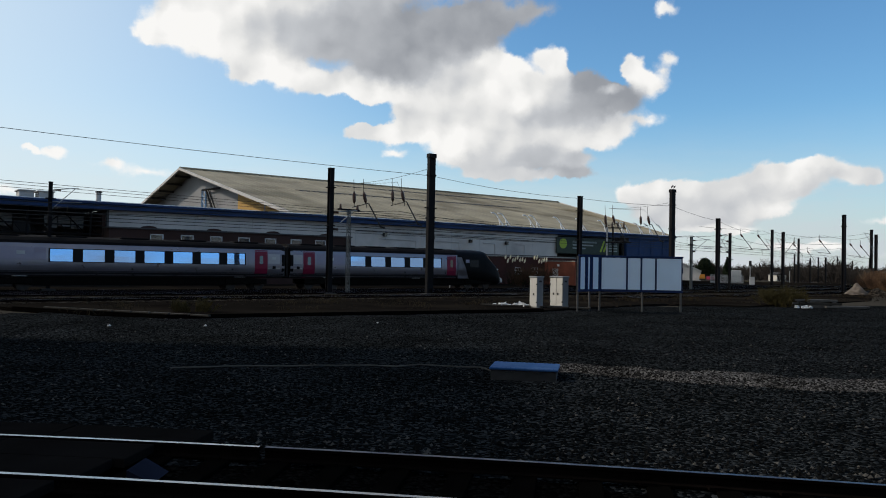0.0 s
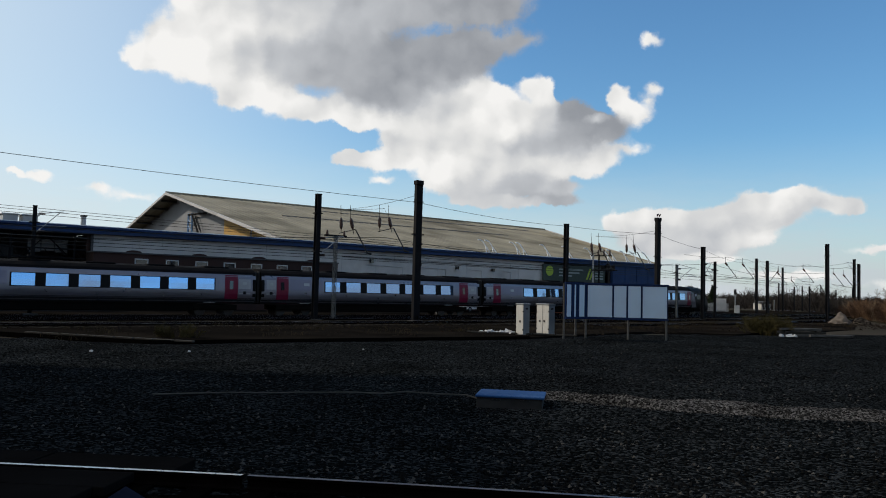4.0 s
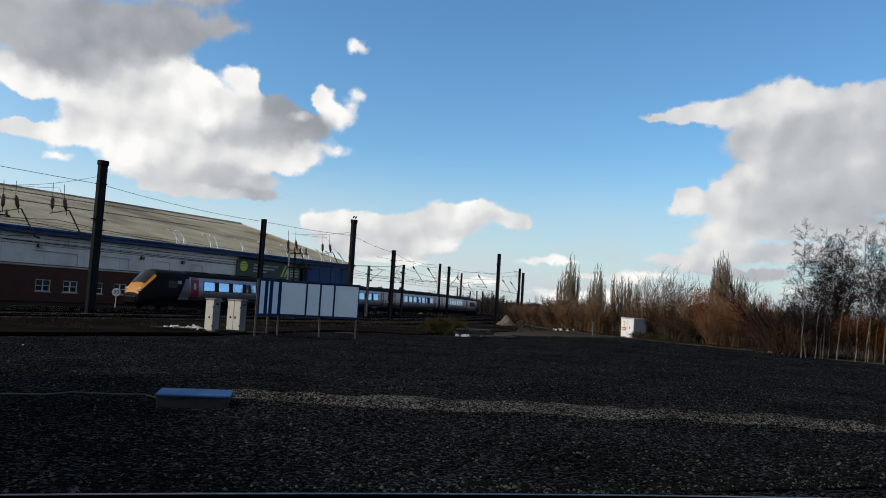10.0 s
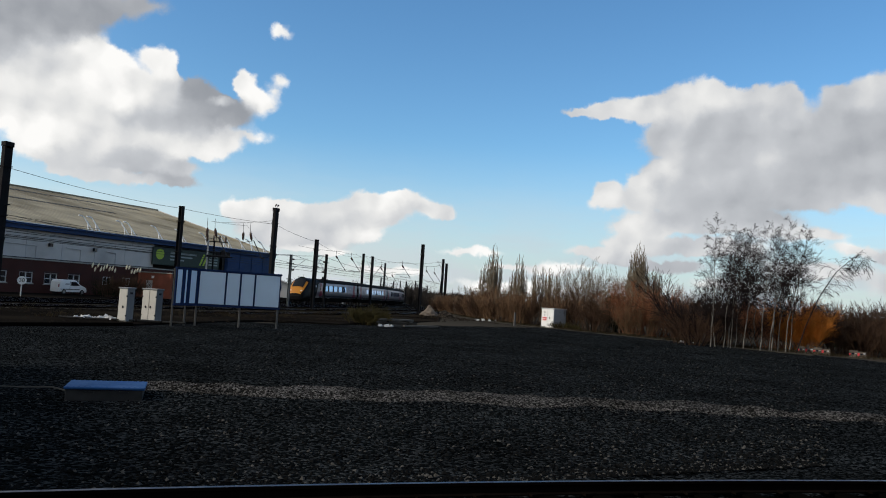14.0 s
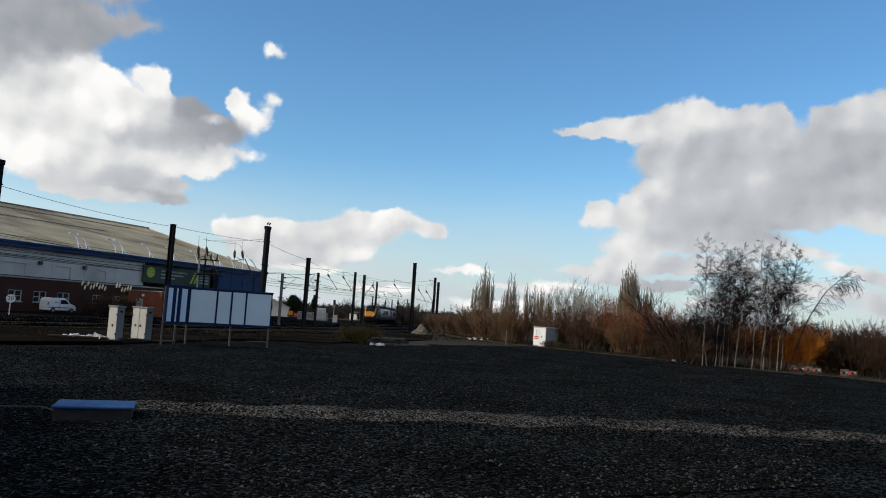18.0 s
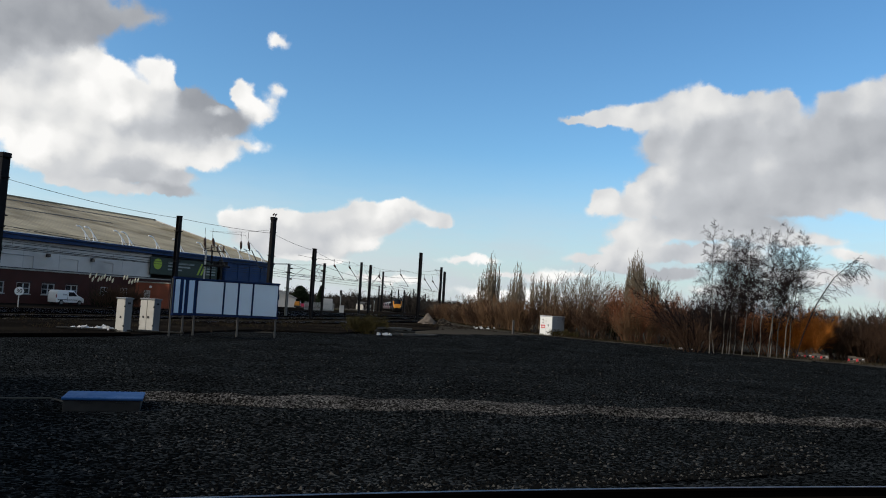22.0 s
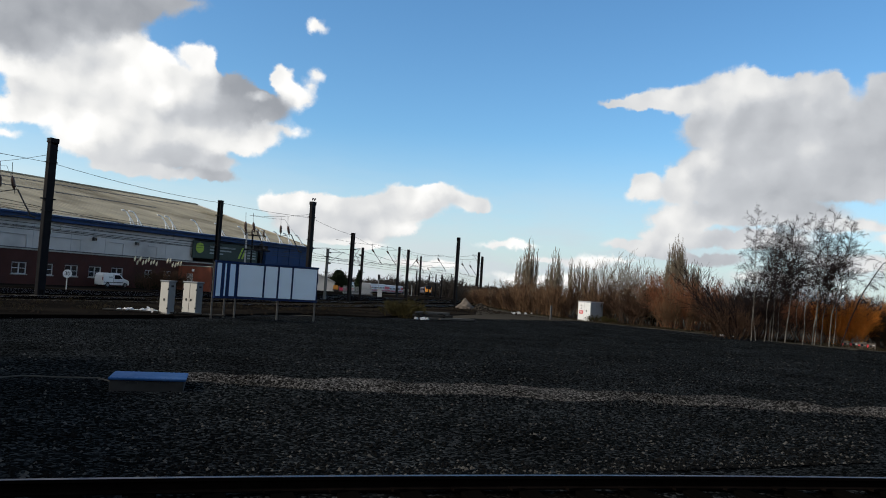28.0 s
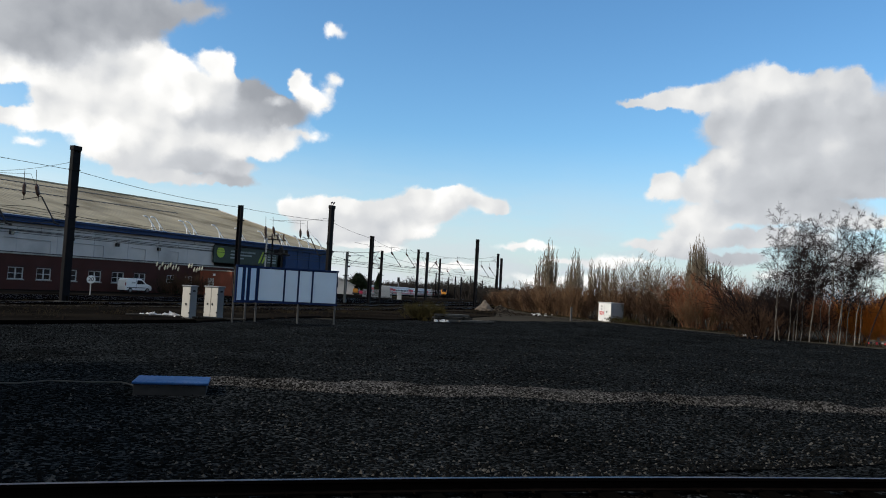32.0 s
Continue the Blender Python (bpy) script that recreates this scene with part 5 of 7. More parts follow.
def motions():
    s = 0.0
    for car, ln in zip(CARS, CAR_LEN):
        mid = s + ln / 2
        rows = []
        for k in range(65):
            t = k * 0.5
            a = tail_arc(t) + mid
            f, _ = track_at(a + 7.5)
            r, _ = track_at(a - 7.5)
            d = f - r
            c = (f + r) / 2
            rows.append((t, pose(c.x, c.y, c.z - 0.02, 0, -math.degrees(math.atan2(d.z, math.hypot(d.x, d.y))), math.degrees(math.atan2(d.y, d.x)))))
        walk(car, rows)
        s += ln + 0.5
    s = 0.0
    a, b = Vector(FAR_FROM), Vector(FAR_TO)
    d = (b - a).normalized()
    ang = math.degrees(math.atan2(d.y, d.x))
    for i, car in enumerate(FAR_CARS):
        rows = []
        for k in range(33):
            c = a + d * (far_head(k) - 11.5 - 23.4 * i)
            rows.append((float(k), pose(c.x, c.y, fall(c.x, c.y) - 0.5, 0, 0, ang)))
        walk(car, rows)


# ---- the red and white express on the far line ----
FAR_FROM, FAR_TO = (68.0, 215.0, 0.0), (160.0, 330.0, 0.0)


def far_head(t):
    """Metres of its front along the far line."""
    q = t - 23.0
    return 36.0 + 12.6 * q - (0.38 * q * q if q > 0 else 0.0)


def far_coach(label):
    a = thing("far_train_car", label, "train car", group="cars of the far train")
    lower = [q for q in HALF if q[1] <= 3.06]
    upper = [q for q in HALF if q[1] >= 3.04]
    top = upper + [(-y, z) for y, z in upper[-2::-1]]
    for sd in (-1, 1):
        bm, _ = loft([(-11.5, sd, 3.75, 0.95), (11.5, sd, 3.75, 0.95)], lower)
        bmesh.ops.recalc_face_normals(bm, faces=bm.faces[:])
        part("body_side", bm, "white_coach", a)
        part("red_band", panel(-11.4, 11.4, 1.0, 1.75, sd, 0.01, 2), "red_coach", a, "red lower band")
        for q in range(2):
            part("red_end", panel(-11.4 + q * 19.8, -8.4 + q * 19.8, 1.75, 3.0, sd, 0.012, 2), "red_coach", a, "red door bay")
        for q in range(8):
            part("pane", panel(-7.6 + q * 1.95, -6.3 + q * 1.95, 2.15, 2.7, sd, 0.02, 1), "window", a)
    bm, _ = loft([(-11.5, 1, 3.75, 0.95), (11.5, 1, 3.75, 0.95)], top)
    part("roof", bm, "cab_grey", a)
    full = HALF + [(-y, z) for y, z in HALF[-2::-1]]
    for e in (-11.5, 11.5):
        bm = bmesh.new()
        bm.faces.new([bm.verts.new((e, y, z)) for y, z in full])
        part("end_wall", bm, "black", a)
    part("underframe", box(-10.5, 10.5, -1.1, 1.1, 0.3, 0.95), "under", a)
    bogie(a, -8), bogie(a, 8)
    return a


FAR_CARS = [far_coach("distant white coach with red doors and lower band")]
for _ in range(6):
    FAR_CARS.append(copy_thing(FAR_CARS[0], Matrix()))


# ---- overhead line masts ----
def mast(x, y, height, kind, turn=YARD, label="dark steel overhead line mast"):
    a = thing("overhead_line_mast", label, "mast", pose(x, y, fall(x, y) - 0.15, 0, 0, turn), group="overhead line masts")
    height -= fall(x, y)
    steel = "grey_post" if kind == "grey" else "mast"
    if kind == "thick":  # boxed pair of channels with a capping
        for sd in (-1, 1):
            part("channel", box(sd * 0.22 - 0.06, sd * 0.22 + 0.06, -0.16, 0.16, 0.1, height, 0.01), "mast", a)
        z = 0.6
        while z < height - 0.5:
            part("batten_plate", box(-0.2, 0.2, -0.163, -0.155, z, z + 0.72), "mast", a)
            z += 0.74
        part("core_web", box(-0.2, 0.2, -0.03, 0.03, 0.1, height), "mast", a)
        part("mast_cap", box(-0.32, 0.32, -0.22, 0.22, height - 0.28, height + 0.04, 0.03), "mast", a)
        part("bracket", box(-0.5, 0.5, -0.1, 0.1, height * 0.62, height * 0.62 + 0.08), "mast", a)
    else:
        w = 0.17 if kind == "mid" else 0.11
        for sd in (-1, 1):
            part("flange", box(-w, w, sd * w - 0.015, sd * w + 0.015, 0.1, height), steel, a)
        part("web", box(-0.02, 0.02, -w + 0.015, w - 0.015, 0.1, height), steel, a)
        part("mast_cap", box(-w - 0.02, w + 0.02, -w - 0.03, w + 0.03, height, height + 0.06), "mast", a)
    near = math.hypot(x, y) < 70
    part("footing", box(-0.45, 0.45, -0.4, 0.4, -0.1, 0.26 if near else 0.12, 0.04), "pit" if near else "old_concrete", a, "block of rough concrete")
    for z in (height * 0.55, height * 0.85):
        part("clamp_band", box(-0.3, 0.3, -0.24, 0.24, z, z + 0.07), "mast", a)
    return a


def cantilever(a, height, reach, sd=1):
    """A registration arm with insulators, parented to its mast."""
    c = part("cantilever", tube([(0.1 * sd, 0, height - 0.2), (reach * sd, 0, height + 0.05)], 0.03, 6), "galv", a)
    part("stay", tube([(0.1 * sd, 0, height - 1.5), (reach * 0.85 * sd, 0, height - 0.05)], 0.03, 6), "galv", c)
    part("arm", tube([(0.15 * sd, 0, height - 1.0), (reach * 1.1 * sd, 0, height - 0.95)], 0.025, 6), "galv", c)
    for z in (height - 0.18, height - 1.4):
        bm = bmesh.new()
        for q in range(6):
            u = 0.25 + q * 0.07
            tube([(u * sd, 0, z), ((u + 0.035) * sd, 0, z)], 0.09, 8, bm)
        part("insulator", bm, "insulator", c)


MASTS = {}
for name, x, y, h, kind in (("p0", -26.9, 52.1, 7.5, "thin"), ("p1", -8.1, 54.4, 9.1, "mid"), ("p2", -1.0, 56.7, 10.6, "thick"), ("p3", 12.5, 70.2, 8.9, "mid"), ("p4", 22.4, 74.9, 10.2, "thick"),
                            ("q1", 27.4, 84.4, 6.0, "grey"), ("q2", 29.5, 82.1, 7.9, "mid"), ("q3", 32.9, 87.7, 6.6, "thin"), ("q4", 57.1, 132.7, 9.5, "mid"), ("q5", 53.4, 120.1, 8.5, "mid"), ("q6", 83.0, 178.5, 10.0, "mid"),
                            ("q7", 83.8, 182.2, 6.4, "thin"), ("p5", 47.5, 90.6, 9.2, "mid"), ("q9", 72.0, 128.5, 9.6, "mid"), ("q10", 67.0, 118.3, 8.3, "mid"),
                            ("f1", 93.0, 193.6, 5.8, "thin"), ("f2", 90.1, 183.5, 5.8, "thin"), ("f3", 72.5, 144.8, 5.1, "thin"), ("f4", 108.0, 209.4, 6.6, "thin"), ("f5", 104.0, 194.1, 5.3, "thin"), ("f6", 140.0, 251.0, 7.2, "thin")):
    MASTS[name] = mast(x, y, h, kind)
for q in (-0.16, 0.2):
    part("pin_insulator", tube([(q, 0, 10.35), (q + 0.05, 0, 10.5), (q + 0.22, 0, 10.62)], [0.03, 0.09, 0.05], 7), "insulator", MASTS["p4"])
for name, z, reach, sd in (("p0", 7.2, 1.8, 1), ("p1", 6.2, 2.2, 1), ("q1", 5.8, 3.4, 1), ("q2", 6.3, 1.8, 1), ("q3", 5.9, 2.0, -1), ("q4", 8.0, 2.4, -1), ("q5", 7.6, 2.2, -1), ("q6", 8.0, 2.6, -1), ("q9", 9.2, 3.0, -1), ("q10", 6.6, 2.0, -1), ("f2", 5.4, 2.2, 1), ("f4", 6.0, 2.4, -1)):
    cantilever(MASTS[name], z, reach, sd)


def lattice_post():
    a = thing("lattice_post", "slim rusted lattice post beside the mast", "mast", pose(-6.9, 55.4, -0.1, 0, 0, YARD))
    for i, j in ((-1, -1), (1, -1), (1, 1), (-1, 1)):
        part("leg", tube([(0.11 * i, 0.11 * j, 0), (0.09 * i, 0.09 * j, 6.2)], 0.03, 5), "grey_post", a)
    bm = bmesh.new()
    for q in range(10):
        z = 0.3 + q * 0.6
        for sd in (-1, 1):
            tube([(-0.1, 0.1 * sd, z), (0.1, 0.1 * sd, z + 0.55)], 0.018, 4, bm)
            tube([(0.1 * sd, -0.1, z), (0.1 * sd, 0.1, z + 0.55)], 0.018, 4, bm)
    part("lacing", bm, "grey_post", a)
    part("cross_head", box(-0.9, 0.9, -0.08, 0.08, 6.15, 6.27), "mast", a)
    for q in (-0.7, 0.7):
        part("insulator", tube([(q, 0, 6.27), (q, 0, 6.6)], [0.1, 0.06], 8), "insulator", a)


lattice_post()


def cable(name, label, spans, r=0.018, group="overhead wires"):
    """Sagging wire through its supports."""
    bm = bmesh.new()
    for a, b, sag in spans:
        a, b = Vector(a), Vector(b)
        pts = [a.lerp(b, k / 12) - Vector((0, 0, sag * 4 * (k / 12) * (1 - k / 12))) for k in range(13)]
        tube(pts, r, 4, bm)
    return tagged(part(name, bm, "wire"), label, "wire", group)


def top_of(n, dz=0.0):
    m = MASTS[n].matrix_basis.translation
    h = {"p1": 9.0, "p2": 9.0, "p3": 8.75, "p4": 8.6, "q2": 7.7, "q4": 9.2, "q5": 8.2, "q6": 9.8, "p5": 8.0, "q9": 9.4, "q10": 8.1}[n]
    return Vector((m.x, m.y, h - 0.15 + dz))


for span in [(yd(-40, 47, 10.7), top_of("p2"), 0.5), (top_of("p2"), top_of("p3"), 0.25), (top_of("p3"), top_of("p4"), 0.1), (top_of("p4"), top_of("q2"), 0.15), (top_of("q2"), top_of("q4", -0.2), 0.7), (top_of("q4"), top_of("q6"), 0.6)]:
    cable("earth_wire", "thin aerial wire slung from mast to mast", [span], 0.016)
cable("span_wire", "thin wire slung between far masts", [(top_of("q4"), top_of("q9", -0.2), 0.9), (top_of("q5", -1.2), top_of("p5", -2.2), 0.2)], 0.02)
for off in (0, -5.2, -9.4):
    ss = [-60 + 46 * k for k in range(9)]
    for z, sag, nm in ((6.3, 0.9, "catenary_wire"), (4.9, 0.02, "contact_wire")):
        for a, b in zip(ss, ss[1:]):
            cable(nm, "thin dark overhead line wire above the track", [(track_at(a, off)[0] + Vector((0, 0, z)), track_at(b, off)[0] + Vector((0, 0, z)), sag)], 0.02)
    bm = bmesh.new()
    for a, b in zip(ss, ss[1:]):
        for k in range(1, 6):
            t = k / 6
            c = track_at(a, off)[0].lerp(track_at(b, off)[0], t)
            tube([c + Vector((0, 0, 4.9)), c + Vector((0, 0, 6.3 - 0.9 * 4 * t * (1 - t)))], 0.008, 3, bm)
    tagged(part("droppers", bm, "wire"), "thin droppers between overhead wires", "wire", "overhead wires", kind="stuff")


# hanging insulator sets on the cross-span wires
def hanger(x, y, z, turn, tall=3.2):
    a = thing("hanging_insulator_set", "dark insulator pair with slanting stay hung from a span wire", "insulator", pose(x, y, z, 0, 0, turn), group="span wire insulators")
    for dx, lean in ((-0.42, 0.05), (0.42, 0.3)):
        part("rod", tube([(dx - 0.05, 0, tall * 0.45), (dx, 0, 0.1)], 0.022, 5), "wire", a)
        bm = tube([(dx, 0, 0.25), (dx + lean * 0.2, 0, 0.0), (dx + lean * 0.6, 0, -0.55), (dx + lean * 0.8, 0, -0.8)], [0.05, 0.15, 0.15, 0.05], 8)
        part("insulator", bm, "insulator", a)
        part("drop_rod", tube([(dx + lean * 0.8, 0, -0.8), (dx + lean, 0, -1.15)], 0.03, 5), "wire", a)
    part("cross_bar", tube([(-0.55, 0, -1.15), (0.9, 0, -0.75)], 0.035, 5), "wire", a)
    part("stay_rod", tube([(0.9, 0, -0.8), (2.0, 0, -tall * 0.95)], 0.06, 5), "wire", a)
    part("clamp", tube([(1.9, 0, -tall * 0.93), (2.35, 0, -tall * 0.97)], 0.09, 6), "wire", a)
    part("steady_arm", tube([(0.2, 0, -tall * 0.98), (2.0, 0, -tall * 0.92)], 0.03, 5), "wire", a)
    return a


# ---- poster boards ----
def build_boards():
    a = thing("notice_boards", "row of blank white panels in navy frames on posts", "notice board", None)
    A, B, C = Vector((7.35, 41.2, 0)), Vector((8.75, 42.4, 0)), Vector((13.2, 42.1, 0))
    for (p, q, cuts) in ((A, B, ((0.06, 0.25), (0.39, 0.47), (0.62, 0.88))), (B, C, ((0.012, 0.313), (0.335, 0.487), (0.51, 0.665), (0.687, 0.985)))):
        d = q - p
        ln = d.length
        ang = math.degrees(math.atan2(d.y, d.x))
        base = pose(p.x, p.y, 0, 0, 0, ang)
        bd = part("board_back", box(0, ln, 0.0, 0.05, 1.0, 2.92, 0.01), "frame_blue", a)
        bd.matrix_basis = base
        for u, v in cuts:
            part("panel", box(u * ln, v * ln, -0.02, 0.0, 1.1, 2.84, 0.006), "white_panel", bd, "blank white panel")
        for (_, u), (v, _) in zip(cuts, cuts[1:]):
            part("panel_frame", box(u * ln + 0.01, v * ln - 0.01, -0.045, 0.0, 1.02, 2.9, 0.006), "frame_blue", bd)
        part("top_rail", box(-0.03, ln + 0.03, -0.06, 0.08, 2.88, 2.97, 0.01), "frame_blue", bd)
        part("bottom_rail", box(-0.03, ln + 0.03, -0.06, 0.08, 0.97, 1.06, 0.01), "frame_blue", bd)
    for x, y in ((7.3, 41.2), (8.05, 41.8), (8.75, 42.45), (11.1, 42.4), (13.15, 42.1)):
        part("post", box(x - 0.045, x + 0.045, y + 0.08, y + 0.17, -0.15, 2.9, 0.008), "timber", a, "pale timber post")


build_boards()


# ---- equipment cabinets ----
def cabinet(x, y, w, doors, turn, label):
    a = thing("equipment_cabinet", label, "cabinet", pose(x, y, -0.1, 0, 0, turn), group="lineside cabinets")
    part("plinth", box(-0.02, w + 0.02, -0.02, 0.52, 0, 0.12, 0.01), "concrete", a)
    part("body", box(0, w, 0, 0.5, 0.12, 1.76, 0.012), "cab_shaded", a)
    part("roof", box(-0.04, w + 0.04, -0.06, 0.55, 1.76, 1.84, 0.02), "cab_shaded", a, "overhanging steel lid")
    part("side_vent", box(w, w + 0.012, 0.15, 0.35, 1.5, 1.6), "black", a)
    for q in range(doors):
        d = part("door", box(w * q / doors + 0.015, w * (q + 1) / doors - 0.015, -0.03, 0.0, 0.15, 1.74, 0.008), "cab_white", a, "cream painted door")
        hx = w * (q + (0.25 if q else 0.55)) / doors
        part("handle", box(hx - 0.035, hx + 0.05, -0.06, -0.03, 0.78, 0.9, 0.01), "black", d)
        for z in (0.35, 1.35):
            ex = w * (q + (0.98 if q == doors - 1 else 0.02)) / doors
            part("hinge", box(ex - 0.04, ex + 0.04, -0.05, -0.03, z, z + 0.08), "black", d)
    return a


cabinet(4.87, 42.6, 0.54, 1, -48, "narrow cream lineside cabinet on a concrete plinth")
cabinet(6.22, 44.1, 0.92, 2, -48, "double-door cream lineside cabinet on a concrete plinth")


def build_relay_box():
    a = thing("relay_room", "white equipment hut with red graffiti by the brush", "hut", pose(46.2, 61.75, -0.15, 0, 0, -80))
    part("walls", box(0, 1.65, 0, 1.75, 0.1, 1.9, 0.02), "hut_shaded", a)
    part("roof", box(-0.06, 1.71, -0.06, 1.81, 1.9, 1.99, 0.02), "cab_grey", a)
    part("plinth", box(-0.05, 1.7, -0.05, 1.8, 0, 0.12), "concrete", a)
    door = part("door", box(0.03, 1.62, -0.03, 0, 0.14, 1.88, 0.01), "white", a, "white double door")
    part("door_seam", box(0.815, 0.835, -0.034, -0.03, 0.16, 1.86), "cab_grey", door)
    for x, z, w in ((0.18, 0.94, 0.16), (0.38, 0.96, 0.14), (0.56, 0.94, 0.16), (0.2, 0.76, 0.16), (0.4, 0.74, 0.14), (0.57, 0.77, 0.14)):
        part("graffiti_mark", box(x, x + w, -0.04, -0.035, z, z + 0.13), "graffiti", a, "red sprayed mark")
    for x, z, w in ((0.36, 1.22, 0.16), (0.34, 1.5, 0.2)):
        part("notice", box(x, x + w, -0.04, -0.035, z, z + 0.14), "cab_grey", a)
    part("door_handle", box(1.1, 1.18, -0.07, -0.03, 0.95, 1.15, 0.01), "black", door)


build_relay_box()


# ---- blue-lidded trough box ----
def build_trough():
    a = thing("cable_pit_box", "low concrete box with a bright blue lid among ballast", "cable box", pose(1.04, 16.05, -0.1, 0, 0, -11))
    part("base", box(0, 1.36, 0, 0.95, 0, 0.22, 0.015), "pit", a)
    lid = part("lid", box(-0.03, 1.4, -0.03, 0.98, 0.22, 0.27, 0.015), "blue_lid", a, "ribbed blue lid")
    for q in range(14):
        part("lid_rib", box(0.02 + q * 0.098, 0.05 + q * 0.098, 0.0, 0.95, 0.27, 0.276), "blue_lid", lid)
    for u in (0.3, 0.9):
        part("vent_slot", box(u, u + 0.2, -0.012, 0.0, 0.16, 0.19), "black", a)
    # pale cable running away over the stones
    pts = [(-5.8, 16.4), (-4.3, 16.8), (-3.4, 17.05), (-2.8, 17.1), (-2.3, 17.3), (-1.6, 17.3), (-1.0, 17.35), (-0.5, 17.6), (0.3, 17.5), (0.9, 17.3), (1.1, 16.95)]
    bm = tube([(x, y, -0.03 + 0.02 * (i % 2)) for i, (x, y) in enumerate(pts)], 0.016, 6)
    tagged(part("ground_cable", bm, "slab"), "pale cable lying across the ballast", "cable")


build_trough()

# feeder wires slung beside the platform
for dz, p in ((0.0, 58.4), (-0.16, 58.8), (-0.42, 58.4)):
    cable("feeder_wire", "thin dark feeder wire beside the platform canopy", [(yd(-32, p, 8.1 + dz), yd(58, p, 6.45 + dz), 0.06)], 0.016)


# ---- plants ----
class Twigs:
    """Collects thin tapered limbs as one mesh."""

    def __init__(self, seed, least=0.0095):
        self.v, self.f, self.rnd, self.least = [], [], random.Random(seed), least

    def limb(self, pts, radii, seg=3):
        rings = []
        for i, p in enumerate(pts):
            d = (pts[min(i + 1, len(pts) - 1)] - pts[max(0, i - 1)])
            q = d.to_track_quat("Z", "Y")
            rings.append(len(self.v))
            for k in range(seg):
                a = 6.28319 * k / seg
                self.v.append(p + q @ Vector((radii[i] * math.cos(a), radii[i] * math.sin(a), 0)))
        for a, b in zip(rings, rings[1:]):
            for k in range(seg):
                self.f.append((a + k, a + (k + 1) % seg, b + (k + 1) % seg, b + k))

    def grow(self, p, d, length, r, depth, kids, spread, droop, wobble=0.25, seg=3, ratio=(0.32, 0.55)):
        rnd = self.rnd
        n = 4 if depth else 3
        pts, rad = [p], [r]
        d = d.normalized()
        for i in range(n):
            d = (d + Vector((rnd.gauss(0, wobble), rnd.gauss(0, wobble), rnd.gauss(0, wobble) * 0.6 + droop))).normalized()
            pts.append(pts[-1] + d * (length / n))
            rad.append(max(self.least, r * (1 - 0.75 * (i + 1) / n)))
        self.limb(pts, rad, seg)
        if depth:
            for k in range(kids[0]):
                t = 0.2 + 0.78 * (k + rnd.random()) / kids[0]
                j = min(n - 1, int(t * n))
                q = pts[j].lerp(pts[j + 1], t * n - j)
                a = rnd.random() * 6.283
                axis = (pts[j + 1] - pts[j]).normalized()
                side = axis.orthogonal().normalized()
                side.rotate(Matrix.Rotation(a, 3, axis))
                self.grow(q, axis + side * spread, length * rnd.uniform(*ratio) * (1.15 - 0.5 * t), r * 0.45, depth - 1, kids[1:], spread, droop, wobble, 3, ratio)

    def mesh(self, name, material):
        me = bpy.data.meshes.new(name)
        me.from_pydata(self.v, [], self.f)
        me.materials.append(M[material])
        return me


def birch_meshes(seed, height, lean, low=0.3):
    rnd = random.Random(seed)
    tr, cr = Twigs(seed), Twigs(seed + 50, 0.007)
    pts, rad = [], []
    bend = rnd.uniform(-0.15, 0.15)
    for k in range(13):
        t = k / 12
        pts.append(Vector((lean * t ** 1.2 * height + bend * math.sin(t * 5) + rnd.gauss(0, 0.035), rnd.gauss(0, 0.05), height * t)))
        rad.append((0.036 * (1 - t) ** 0.9 + 0.008) * rnd.uniform(0.85, 1.15))
    tr.limb(pts[:10], rad[:10], 7)
    cr.limb(pts[9:], rad[9:], 5)
    for k in range(34):
        t = low + (0.99 - low) * ((k + rnd.random()) / 34) ** 0.9
        j = min(11, int(t * 12))
        q = pts[j].lerp(pts[j + 1], t * 12 - j)
        a = k * 2.4 + rnd.random()
        up = rnd.uniform(0.5, 1.8)
        cr.grow(q, Vector((math.cos(a), math.sin(a), up)), (2.5 - 2.0 * t) * rnd.uniform(0.5, 1.25), 0.018 * (1.15 - t), 2, (8, 5) if t < 0.65 else (7, 4) if t < 0.85 else (5, 3), 0.62, -0.03, 0.12, 3, (0.45, 0.85))
    return tr.mesh("trunk", "birch"), cr.mesh("crown", "birch_twig")


BIRCH = [birch_meshes(11, 9.3, 0.0, 0.3), birch_meshes(12, 8.9, 0.06, 0.24), birch_meshes(13, 9.3, 0.1, 0.22), birch_meshes(14, 8.9, 0.14, 0.26), birch_meshes(15, 8.3, 0.07, 0.3), birch_meshes(16, 3.4, -0.16, 0.5)]
for az, d, k, rz, sc in ((-48.83, 59.5, 0, -51, 1.0), (-49.1, 60, 5, -51, 1.0), (-49.63, 60, 1, -50, 1.0), (-49.85, 61, 4, -70, 1.0), (-50.07, 60.5, 2, -45, 0.93), (-50.4, 61, 1, -75, 0.95), (-50.84, 60.5, 4, -40, 1.06), (-52.0, 60, 1, -60, 1.03),
                         (-52.5, 60.5, 4, -52, 1.0), (-52.71, 60.5, 2, -52, 1.02), (-53.1, 61, 3, -40, 0.9), (-53.59, 60.5, 3, -55, 1.0), (-53.85, 61.5, 2, -66, 0.94), (-51.5, 63, 4, 20, 0.9)):
    x, y = -d * math.sin(radians(az)), d * math.cos(radians(az))
    b = thing("birch_tree", "slender bare birch with white bark and dark twigs" if k != 5 else "young bare birch sapling leaning beside a trunk", "tree", pose(x, y, -0.15, 0, 0, rz) @ Matrix.Scale(sc, 4), group="birch clump")
    for nm, me in zip(("trunk", "crown"), BIRCH[k]):
        part_mesh(nm, me, "birch", b)

# one birch that arches over
ar = Twigs(31)
